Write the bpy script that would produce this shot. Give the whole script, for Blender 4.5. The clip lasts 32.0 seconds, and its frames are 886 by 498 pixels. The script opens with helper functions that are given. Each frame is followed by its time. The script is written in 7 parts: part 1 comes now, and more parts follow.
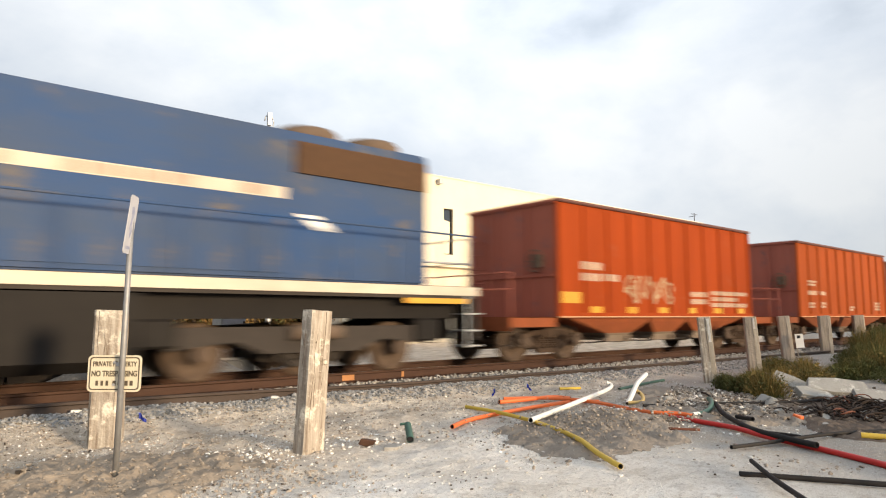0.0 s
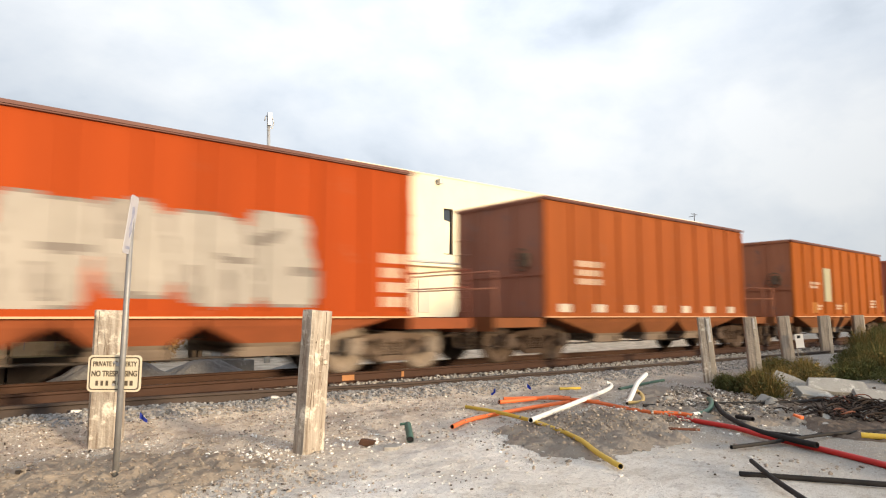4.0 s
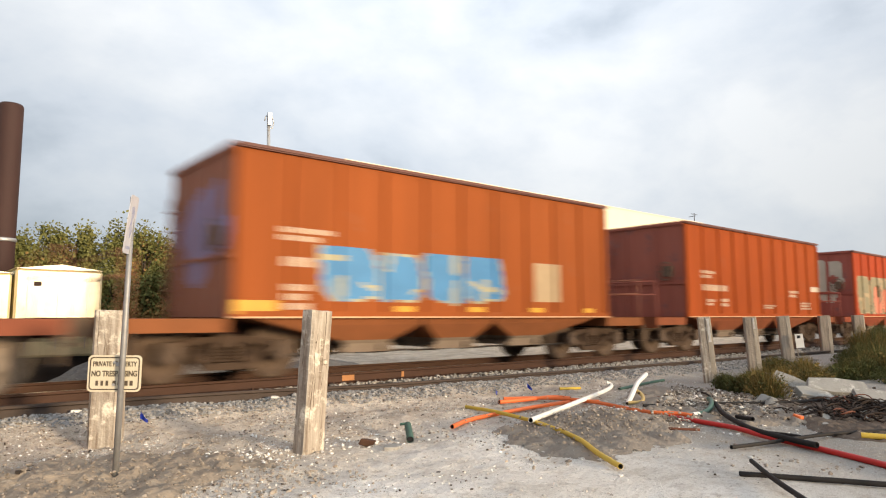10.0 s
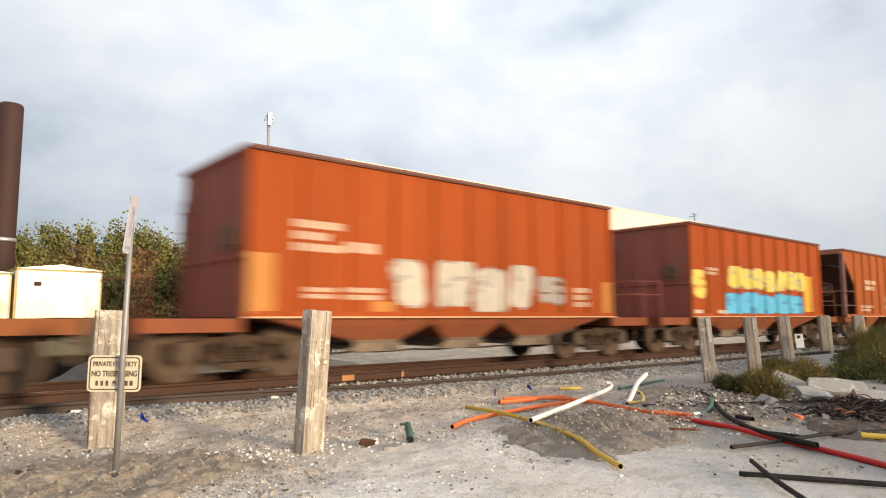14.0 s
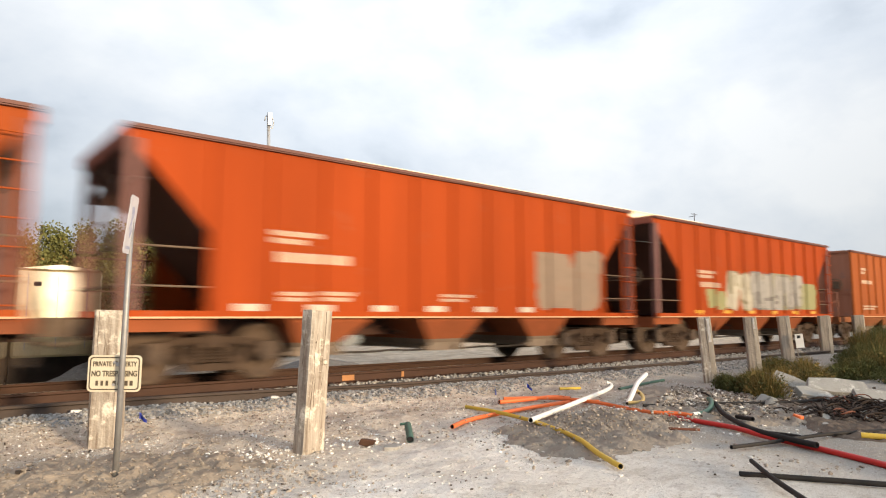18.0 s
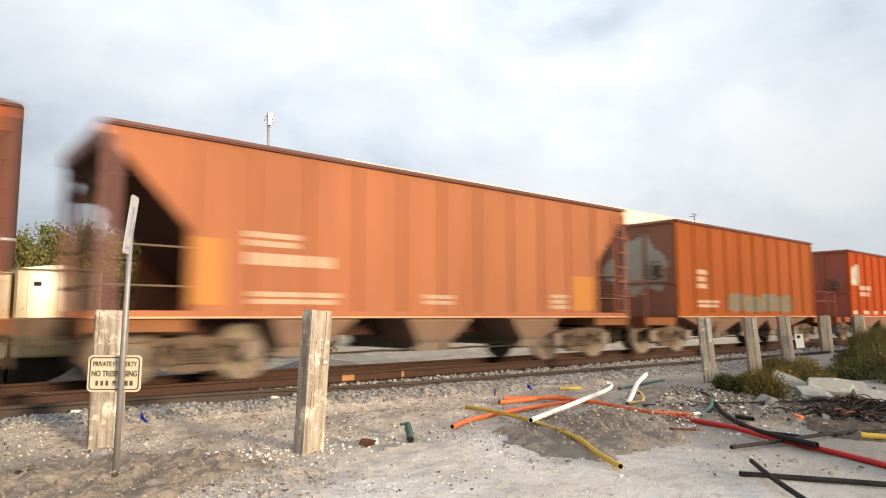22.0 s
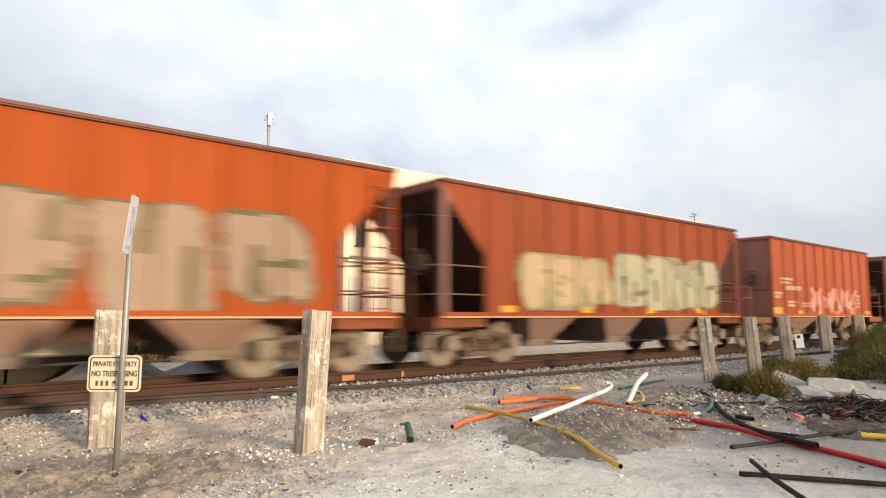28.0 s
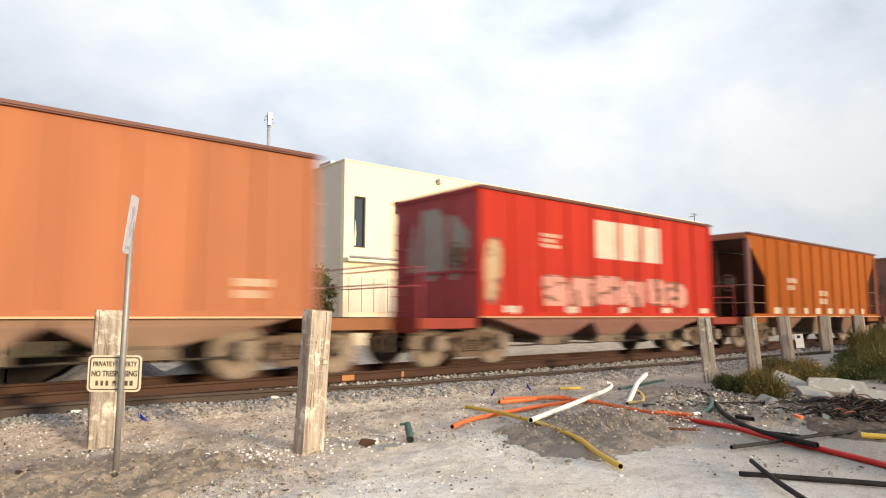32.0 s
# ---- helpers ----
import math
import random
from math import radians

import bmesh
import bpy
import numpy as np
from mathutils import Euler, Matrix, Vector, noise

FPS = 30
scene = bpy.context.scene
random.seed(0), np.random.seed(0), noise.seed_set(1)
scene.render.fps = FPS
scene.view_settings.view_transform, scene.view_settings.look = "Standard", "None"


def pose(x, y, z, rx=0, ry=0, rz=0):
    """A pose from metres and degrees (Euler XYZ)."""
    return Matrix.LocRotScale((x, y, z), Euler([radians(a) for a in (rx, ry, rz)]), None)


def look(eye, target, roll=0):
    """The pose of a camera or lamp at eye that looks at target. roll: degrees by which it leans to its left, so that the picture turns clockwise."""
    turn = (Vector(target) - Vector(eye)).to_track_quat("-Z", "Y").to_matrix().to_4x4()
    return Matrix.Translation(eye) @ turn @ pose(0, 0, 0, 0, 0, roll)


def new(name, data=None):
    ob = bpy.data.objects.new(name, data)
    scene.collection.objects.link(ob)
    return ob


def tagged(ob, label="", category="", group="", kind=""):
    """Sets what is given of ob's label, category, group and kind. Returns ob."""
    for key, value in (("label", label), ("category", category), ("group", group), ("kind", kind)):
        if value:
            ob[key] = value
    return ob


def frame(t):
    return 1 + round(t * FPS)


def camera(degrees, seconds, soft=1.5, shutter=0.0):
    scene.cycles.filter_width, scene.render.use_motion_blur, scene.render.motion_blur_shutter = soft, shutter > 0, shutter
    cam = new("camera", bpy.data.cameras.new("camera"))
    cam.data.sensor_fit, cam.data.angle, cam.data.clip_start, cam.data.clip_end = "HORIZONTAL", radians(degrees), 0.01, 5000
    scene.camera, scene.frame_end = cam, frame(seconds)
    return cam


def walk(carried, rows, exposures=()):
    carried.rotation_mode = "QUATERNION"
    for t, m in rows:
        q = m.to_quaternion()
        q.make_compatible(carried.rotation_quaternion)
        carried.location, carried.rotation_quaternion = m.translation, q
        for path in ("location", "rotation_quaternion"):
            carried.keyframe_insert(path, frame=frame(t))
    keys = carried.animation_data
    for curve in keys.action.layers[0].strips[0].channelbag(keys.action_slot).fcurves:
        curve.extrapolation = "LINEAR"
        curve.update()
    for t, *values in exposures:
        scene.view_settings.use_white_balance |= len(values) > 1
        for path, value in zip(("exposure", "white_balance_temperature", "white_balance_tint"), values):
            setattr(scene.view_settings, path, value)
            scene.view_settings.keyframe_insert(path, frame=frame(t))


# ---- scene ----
# ---- camera ----
YAW, PITCH, EYE_Z = 40.04, 5.88, 1.025
EYE = (0.0, 0.0, EYE_Z)
AIM = (math.sin(radians(YAW)) * math.cos(radians(PITCH)), math.cos(radians(YAW)) * math.cos(radians(PITCH)), EYE_Z + math.sin(radians(PITCH)))
cam = camera(68.6, 32.0, soft=1.15, shutter=0.6)
walk(cam, [(0.0, look(EYE, AIM)), (32.0, look(EYE, AIM))], [(0.0, 0.53), (3.5, 0.53), (6.0, 0.46), (14.5, 0.46), (17.0, 0.56), (19.0, 0.56), (20.5, 0.50), (32.0, 0.51)])

# ---- light ----
SUN_AZ, SUN_EL = 11.0, 8.0   # azimuth from straight behind the track side towards +x
sun_from = Vector((math.sin(radians(SUN_AZ)) * math.cos(radians(SUN_EL)), -math.cos(radians(SUN_AZ)) * math.cos(radians(SUN_EL)), math.sin(radians(SUN_EL))))
lamp = bpy.data.lights.new("sun", "SUN")
lamp.energy, lamp.angle, lamp.color = 4.2, radians(9.0), (1.0, 0.77, 0.50)
sun = new("sun", lamp)
sun.matrix_world = look(sun_from * 60, (0, 0, 0))


def build_world():
    w = bpy.data.worlds.new("overcast_sky")
    scene.world = w
    w.use_nodes = True
    nt = w.node_tree
    nt.nodes.clear()
    def node(kind, **kw):
        n = nt.nodes.new(kind)
        for k, v in kw.items():
            n.inputs[k].default_value = v
        return n
    link = nt.links.new
    sky = nt.nodes.new("ShaderNodeTexSky")
    sky.sky_type, sky.sun_disc = "NISHITA", False
    sky.sun_elevation, sky.sun_rotation = radians(SUN_EL), radians(180 - SUN_AZ)
    co = nt.nodes.new("ShaderNodeTexCoord")
    mp = node("ShaderNodeMapping", Scale=(1.0, 1.0, 1.7), Location=(3.1, 0.4, 0.2))
    link(co.outputs["Generated"], mp.inputs["Vector"])
    big = node("ShaderNodeTexNoise", Scale=1.5, Detail=7.0, Roughness=0.5, Distortion=0.25)
    fine = node("ShaderNodeTexNoise", Scale=4.2, Detail=8.0, Roughness=0.55, Distortion=0.15)
    link(mp.outputs[0], big.inputs["Vector"])
    link(mp.outputs[0], fine.inputs["Vector"])
    mixn = nt.nodes.new("ShaderNodeMath")
    mixn.operation = "MULTIPLY_ADD"
    mixn.inputs[1].default_value = 0.42
    link(fine.outputs[0], mixn.inputs[0])
    link(big.outputs[0], mixn.inputs[2])
    ramp = nt.nodes.new("ShaderNodeValToRGB")
    cr = ramp.color_ramp
    cr.elements[0].position, cr.elements[0].color = 0.53, (0.48, 0.55, 0.64, 1)
    cr.elements[1].position, cr.elements[1].color = 0.81, (0.95, 0.975, 1.0, 1)
    e = cr.elements.new(0.66)
    e.color = (0.74, 0.80, 0.88, 1)
    link(mixn.outputs[0], ramp.inputs[0])
    # clouds get lighter upwards, greyer near the horizon
    sep = nt.nodes.new("ShaderNodeSeparateXYZ")
    link(co.outputs["Generated"], sep.inputs[0])
    rise = nt.nodes.new("ShaderNodeMapRange")
    for k, v in (("From Min", 0.0), ("From Max", 0.45), ("To Min", 0.70), ("To Max", 1.07)):
        rise.inputs[k].default_value = v
    link(sep.outputs[2], rise.inputs[0])
    # and brighter towards the sunny side
    side = nt.nodes.new("ShaderNodeMapRange")
    for k, v in (("From Min", 0.0), ("From Max", 0.5), ("To Min", 0.80), ("To Max", 1.0)):
        side.inputs[k].default_value = v
    link(sep.outputs[0], side.inputs[0])
    both = nt.nodes.new("ShaderNodeMath")
    both.operation = "MULTIPLY"
    link(rise.outputs[0], both.inputs[0])
    link(side.outputs[0], both.inputs[1])
    # a duller bank of cloud low towards +x
    bank = nt.nodes.new("ShaderNodeMapRange")
    for k, v in (("From Min", 0.2), ("From Max", 0.55), ("To Min", 0.84), ("To Max", 1.0)):
        bank.inputs[k].default_value = v
    link(sep.outputs[1], bank.inputs[0])
    dull = nt.nodes.new("ShaderNodeMath")
    dull.operation = "MULTIPLY"
    link(both.outputs[0], dull.inputs[0])
    link(bank.outputs[0], dull.inputs[1])
    glow = nt.nodes.new("ShaderNodeMapRange")
    for k, v in (("From Min", 0.0), ("From Max", -0.9), ("To Min", 1.0), ("To Max", 2.1)):
        glow.inputs[k].default_value = v
    link(sep.outputs[1], glow.inputs[0])
    all3 = nt.nodes.new("ShaderNodeMath")
    all3.operation = "MULTIPLY"
    link(dull.outputs[0], all3.inputs[0])
    link(glow.outputs[0], all3.inputs[1])
    cloud = nt.nodes.new("ShaderNodeVectorMath")
    cloud.operation = "SCALE"
    link(ramp.outputs[0], cloud.inputs[0])
    link(all3.outputs[0], cloud.inputs["Scale"])
    b_sky = node("ShaderNodeBackground", Strength=0.10)
    b_cloud = node("ShaderNodeBackground", Strength=0.85)
    link(sky.outputs[0], b_sky.inputs[0])
    link(cloud.outputs[0], b_cloud.inputs[0])
    add = nt.nodes.new("ShaderNodeMixShader")
    add.inputs[0].default_value = 0.93
    link(b_sky.outputs[0], add.inputs[1])
    link(b_cloud.outputs[0], add.inputs[2])
    out = nt.nodes.new("ShaderNodeOutputWorld")
    link(add.outputs[0], out.inputs[0])


build_world()

# ---- materials ----
MATS = {}


def material(name, base, dark=None, scale=6.0, rough=0.7, metal=0.0, bump=0.0, bump_scale=60.0, streak=(1, 1, 1), amount=0.6, spot=None, spot_scale=2.0, spot_at=0.62, spec=0.3, vary=0.0, coords="Object"):
    """Two-scale mottled surface: base and dark mixed by noise, optional spots of a third colour, optional bump."""
    m = bpy.data.materials.new(name)
    m.use_nodes = True
    nt = m.node_tree
    bs = nt.nodes["Principled BSDF"]
    link = nt.links.new
    co = nt.nodes.new("ShaderNodeTexCoord")
    mp = nt.nodes.new("ShaderNodeMapping")
    mp.inputs["Scale"].default_value = streak
    link(co.outputs[coords], mp.inputs["Vector"])
    n1 = nt.nodes.new("ShaderNodeTexNoise")
    n1.inputs["Scale"].default_value, n1.inputs["Detail"].default_value, n1.inputs["Roughness"].default_value = scale, 6, 0.65
    link(mp.outputs[0], n1.inputs["Vector"])
    r1 = nt.nodes.new("ShaderNodeMapRange")
    r1.inputs["From Min"].default_value, r1.inputs["From Max"].default_value = 0.32, 0.70
    r1.inputs["To Max"].default_value = amount
    link(n1.outputs[0], r1.inputs[0])
    mx = nt.nodes.new("ShaderNodeMix")
    mx.data_type = "RGBA"
    dark = dark or tuple(c * 0.55 for c in base)
    mx.inputs[6].default_value, mx.inputs[7].default_value = (*base, 1), (*dark, 1)
    link(r1.outputs[0], mx.inputs[0])
    col = mx.outputs[2]
    if spot:
        n2 = nt.nodes.new("ShaderNodeTexNoise")
        n2.inputs["Scale"].default_value, n2.inputs["Detail"].default_value, n2.inputs["Roughness"].default_value = spot_scale, 8, 0.7
        link(co.outputs[coords], n2.inputs["Vector"])
        r2 = nt.nodes.new("ShaderNodeMapRange")
        r2.inputs["From Min"].default_value, r2.inputs["From Max"].default_value = spot_at - 0.04, spot_at + 0.06
        link(n2.outputs[0], r2.inputs[0])
        m2 = nt.nodes.new("ShaderNodeMix")
        m2.data_type = "RGBA"
        m2.inputs[7].default_value = (*spot, 1)
        link(col, m2.inputs[6])
        link(r2.outputs[0], m2.inputs[0])
        col = m2.outputs[2]
    if vary:
        info = nt.nodes.new("ShaderNodeObjectInfo")
        geo = nt.nodes.new("ShaderNodeNewGeometry")
        ad = nt.nodes.new("ShaderNodeMath")
        ad.operation = "ADD"
        link(info.outputs["Random"], ad.inputs[0])
        link(geo.outputs["Random Per Island"], ad.inputs[1])
        rv = nt.nodes.new("ShaderNodeMapRange")
        rv.inputs["From Max"].default_value = 2.0
        rv.inputs["To Min"].default_value, rv.inputs["To Max"].default_value = 1 - vary, 1 + vary
        link(ad.outputs[0], rv.inputs[0])
        sc = nt.nodes.new("ShaderNodeVectorMath")
        sc.operation = "SCALE"
        link(col, sc.inputs[0])
        link(rv.outputs[0], sc.inputs["Scale"])
        col = sc.outputs[0]
    link(col, bs.inputs["Base Color"])
    bs.inputs["Roughness"].default_value, bs.inputs["Metallic"].default_value = rough, metal
    bs.inputs["Specular IOR Level"].default_value = spec
    if bump:
        nb = nt.nodes.new("ShaderNodeTexNoise")
        nb.inputs["Scale"].default_value, nb.inputs["Detail"].default_value = bump_scale, 5
        link(co.outputs[coords], nb.inputs["Vector"])
        bp = nt.nodes.new("ShaderNodeBump")
        bp.inputs["Strength"].default_value, bp.inputs["Distance"].default_value = bump, 0.02
        link(nb.outputs[0], bp.inputs["Height"])
        link(bp.outputs[0], bs.inputs["Normal"])
    MATS[name] = m
    return m


def paint(name, base, dust=(0.30, 0.20, 0.13)):
    """Weathered railcar paint: vertical streaks, rust spots, dust."""
    return material(name, base, tuple(c * 0.66 for c in base), 1.5, 0.70, 0, 0.12, 30, (1.9, 1.9, 0.14), 0.75, tuple(0.55 * a + 0.25 * b for a, b in zip(base, dust)), 1.7, 0.64, 0.09)


PAINTS = {
    "red": paint("red_car_paint", (0.345, 0.055, 0.018)),
    "russet": paint("dull_russet_car_paint", (0.255, 0.064, 0.026)),
    "coral": paint("faded_coral_car_paint", (0.345, 0.088, 0.040)),
    "redor": paint("red_orange_car_paint", (0.335, 0.053, 0.008)),
    "orange": paint("orange_car_paint", (0.30, 0.08, 0.012)),
    "brown": paint("brown_car_paint", (0.22, 0.056, 0.022)),
    "brownor": paint("brown_orange_car_paint", (0.30, 0.080, 0.020)),
    "umber": paint("dark_umber_orange_paint", (0.235, 0.064, 0.011)),
    "tan": paint("faded_tan_orange_paint", (0.372, 0.143, 0.070)),
    "maroon": paint("maroon_car_paint", (0.19, 0.062, 0.038)),
    "rust": paint("dull_rust_car_paint", (0.32, 0.066, 0.014)),
    "dull": paint("dull_faded_red_paint", (0.31, 0.062, 0.028)),
    "bright": paint("bright_red_car_paint", (0.42, 0.034, 0.020)),
    "blue": material("blue_locomotive_paint", (0.026, 0.064, 0.16), (0.06, 0.075, 0.105), 0.8, 0.6, 0, 0.1, 20, (0.5, 1, 1.2), 0.9, (0.12, 0.105, 0.09), 1.3, 0.60, 0.1),
}
DUSTY = {k: material("dust_covered_" + k + "_paint", tuple(0.46 * a + 0.22 * b for a, b in zip(m, (0.25, 0.165, 0.105))), tuple(0.24 * a + 0.16 * b for a, b in zip(m, (0.27, 0.18, 0.11))), 2.5, 0.85, 0, 0.2, 30, spec=0.1)
         for k, m in {"red": (0.40, 0.052, 0.016), "russet": (0.30, 0.07, 0.02), "coral": (0.38, 0.11, 0.055), "redor": (0.47, 0.088, 0.015), "orange": (0.34, 0.095, 0.018), "umber": (0.27, 0.078, 0.016), "brown": (0.25, 0.07, 0.03), "rust": (0.36, 0.074, 0.022), "dull": (0.36, 0.074, 0.036), "brownor": (0.37, 0.098, 0.02), "tan": (0.42, 0.155, 0.06), "maroon": (0.19, 0.062, 0.038), "bright": (0.46, 0.032, 0.028)}.items()}
# cars further back are caked thicker
CAKED = {k: material("stone_caked_" + k + "_paint", tuple(0.22 * a + b for a, b in zip(m, (0.170, 0.140, 0.114))), tuple(0.18 * a + b for a, b in zip(m, (0.090, 0.072, 0.060))), 2.0, 0.9, 0, 0.2, 30, spec=0.1)
         for k, m in (("red", (0.40, 0.052, 0.016)), ("russet", (0.30, 0.07, 0.02)), ("coral", (0.38, 0.11, 0.055)), ("orange", (0.34, 0.095, 0.018)), ("redor", (0.47, 0.088, 0.015)), ("umber", (0.27, 0.078, 0.016)), ("brown", (0.25, 0.07, 0.03)), ("rust", (0.36, 0.074, 0.022)), ("dull", (0.36, 0.074, 0.036)), ("brownor", (0.37, 0.098, 0.02)), ("tan", (0.42, 0.155, 0.06)), ("maroon", (0.19, 0.062, 0.038)), ("bright", (0.46, 0.032, 0.028)))}
# the shade on the end sheets is put into this dusty mauve-grey mix
ENDS = {k: material("dusty_" + k + "_end_shade_paint", tuple(0.72 * a + 0.68 * b for a, b in zip(m, d)), tuple(0.52 * a + 0.42 * b for a, b in zip(m, d)), 1.2, 0.8, 0, 0.2, 30, (1, 1.5, 0.2), 0.9, tuple(0.25 * a + 0.75 * b for a, b in zip(m, d)), 1.6, 0.58, 0.2)
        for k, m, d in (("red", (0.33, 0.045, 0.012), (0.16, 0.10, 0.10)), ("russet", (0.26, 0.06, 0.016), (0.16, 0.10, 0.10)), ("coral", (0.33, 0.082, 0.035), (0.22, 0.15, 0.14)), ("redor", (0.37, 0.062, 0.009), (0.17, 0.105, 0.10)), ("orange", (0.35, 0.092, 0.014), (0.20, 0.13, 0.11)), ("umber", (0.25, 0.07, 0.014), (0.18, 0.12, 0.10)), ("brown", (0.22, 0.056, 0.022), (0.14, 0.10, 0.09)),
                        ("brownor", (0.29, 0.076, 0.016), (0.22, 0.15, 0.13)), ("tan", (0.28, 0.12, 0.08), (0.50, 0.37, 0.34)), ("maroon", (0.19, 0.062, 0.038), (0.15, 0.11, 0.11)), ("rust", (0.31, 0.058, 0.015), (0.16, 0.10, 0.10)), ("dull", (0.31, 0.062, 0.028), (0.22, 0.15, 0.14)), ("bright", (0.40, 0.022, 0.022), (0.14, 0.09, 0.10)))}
GRIME = material("dusty_brown_steel", (0.155, 0.110, 0.078), (0.066, 0.046, 0.033), 4, 0.85, 0, 0.3, 40, spec=0.15)
DARKSTEEL = material("dark_grimy_steel", (0.05, 0.04, 0.033), (0.02, 0.018, 0.016), 5, 0.8, 0, 0.2, 40, spec=0.2)
WHEELM = material("dusty_wheel_steel", (0.29, 0.232, 0.178), (0.13, 0.102, 0.078), 6, 0.75, 0.2, 0.2, 50)
RAILM = material("rusty_rail_steel", (0.070, 0.033, 0.019), (0.034, 0.017, 0.011), 9, 0.75, 0.1, 0.3, 60, (0.2, 1, 1))
RAILTOP = material("worn_rail_head", (0.22, 0.17, 0.14), (0.12, 0.09, 0.07), 7, 0.4, 0.8, 0, 60, (0.1, 1, 1))
OLDRAIL = material("dark_old_rail", (0.066, 0.046, 0.036), (0.035, 0.026, 0.021), 9, 0.7, 0.1, 0.3, 60, (0.2, 1, 1))
GALV = material("galvanised_steel", (0.42, 0.42, 0.42), (0.28, 0.28, 0.28), 12, 0.5, 0.6)
WHITEP = material("dirty_white_paint", (0.56, 0.49, 0.39), (0.38, 0.30, 0.22), 3, 0.6)
YELLOWP = material("yellow_reflective_paint", (0.62, 0.33, 0.03), (0.45, 0.22, 0.03), 3, 0.5)
OCHREP = material("ochre_patch_paint", (0.42, 0.17, 0.03), (0.35, 0.135, 0.03), 2, 0.6)
BRIGHTYEL = material("yellow_plate_paint", (0.75, 0.62, 0.03), (0.65, 0.5, 0.03), 3, 0.5)
# side and back walls carry CREAM's shaded tone in colour; also wall panels
SHADEWALLPANEL = material("shaded_side_and_panel_stucco", (0.62, 0.56, 0.47), (0.54, 0.485, 0.40), 0.6, 0.85, 0, 0.15, 14, spec=0.15)
CREAM = material("cream_stucco", (0.76, 0.67, 0.51), (0.68, 0.59, 0.44), 0.6, 0.85, 0, 0.15, 14, spec=0.15)
GLASSD = material("dark_window_glass", (0.03, 0.04, 0.05), (0.02, 0.025, 0.03), 2, 0.12, 0, spec=0.6)
STONEDUST = material("limestone_dusted_steel", (0.215, 0.165, 0.122), (0.10, 0.072, 0.052), 3.5, 0.9, 0, 0.2, 30, spec=0.1)
LETTER = material("faded_cream_lettering", (0.50, 0.37, 0.26), (0.38, 0.24, 0.16), 3, 0.6)
# bright line painted for the sunlit lip of the side sill
SILLEDGE = material("sunlit_sill_edge", (0.58, 0.34, 0.19), (0.42, 0.18, 0.08), 4, 0.5, 0, 0, 30, (0.5, 1, 1))
PALEGALV = material("pale_galvanised_steel", (0.50, 0.50, 0.50), (0.36, 0.36, 0.36), 9, 0.45, 0.5)
# black for the shade inside pipe mouths and for the tag's mark
MOUTHMARKBLACK = material("black_mouth_and_mark", (0.018, 0.018, 0.02), (0.03, 0.03, 0.03), 20, 0.55, 0, 0.2, 90)

# ---- building tools ----
def box(bm, x0, x1, y0, y1, z0, z1, mi=0):
    vs = [bm.verts.new((x, y, z)) for z in (z0, z1) for y in (y0, y1) for x in (x0, x1)]
    for f in ((0, 2, 3, 1), (4, 5, 7, 6), (0, 1, 5, 4), (2, 6, 7, 3), (0, 4, 6, 2), (1, 3, 7, 5)):
        bm.faces.new([vs[i] for i in f]).material_index = mi


def bevel(bm, w, seg=1):
    bmesh.ops.bevel(bm, geom=bm.edges[:], offset=w, segments=seg, affect="EDGES", clamp_overlap=True)


def prism(bm, poly, lo, hi, axis="y", mi=0):
    """Extrude a polygon. axis y: points are (x, z); axis x: (y, z); axis z: (x, y)."""
    def p(a, b, c):
        return {"y": (a, c, b), "x": (c, a, b), "z": (a, b, c)}[axis]
    r0 = [bm.verts.new(p(a, b, lo)) for a, b in poly]
    r1 = [bm.verts.new(p(a, b, hi)) for a, b in poly]
    n = len(poly)
    fs = [bm.faces.new(r0), bm.faces.new(r1[::-1])] + [bm.faces.new((r0[i], r1[i], r1[(i + 1) % n], r0[(i + 1) % n])) for i in range(n)]
    for f in fs:
        f.material_index = mi


def tube(bm, pts, r, n=8, caps=True, mi=0):
    """A round bar through the points; r is one radius or one for each point."""
    pts = [Vector(p) for p in pts]
    rs = r if isinstance(r, (list, tuple)) else [r] * len(pts)
    rings = []
    side = None
    for i, p in enumerate(pts):
        d = (pts[min(i + 1, len(pts) - 1)] - pts[max(i - 1, 0)]).normalized()
        if side is None:
            side = d.cross(Vector((0, 0, 1)) if abs(d.z) < 0.9 else Vector((1, 0, 0))).normalized()
        side = (side - d * side.dot(d)).normalized()
        other = d.cross(side)
        rings.append([bm.verts.new(p + (side * math.cos(a) + other * math.sin(a)) * rs[i]) for a in (2 * math.pi * k / n for k in range(n))])
    for a, b in zip(rings, rings[1:]):
        for k in range(n):
            f = bm.faces.new((a[k], a[(k + 1) % n], b[(k + 1) % n], b[k]))
            f.material_index, f.smooth = mi, True
    if caps:
        bm.faces.new(rings[0][::-1]).material_index = mi
        bm.faces.new(rings[-1]).material_index = mi


def lathe(bm, prof, axis="z", n=20, mi=0, at=(0, 0, 0)):
    """Turn a profile of (radius, height) round an axis."""
    rings = []
    for r, h in prof:
        ring = []
        for k in range(n):
            a = 2 * math.pi * k / n
            c, s = r * math.cos(a), r * math.sin(a)
            v = {"z": (c, s, h), "y": (c, h, s), "x": (h, c, s)}[axis]
            ring.append(bm.verts.new(Vector(v) + Vector(at)))
        rings.append(ring)
    for a, b in zip(rings, rings[1:]):
        for k in range(n):
            f = bm.faces.new((a[k], a[(k + 1) % n], b[(k + 1) % n], b[k]))
            f.material_index, f.smooth = mi, True
    for ring in (rings[0], rings[-1]):
        bm.faces.new(ring).material_index = mi


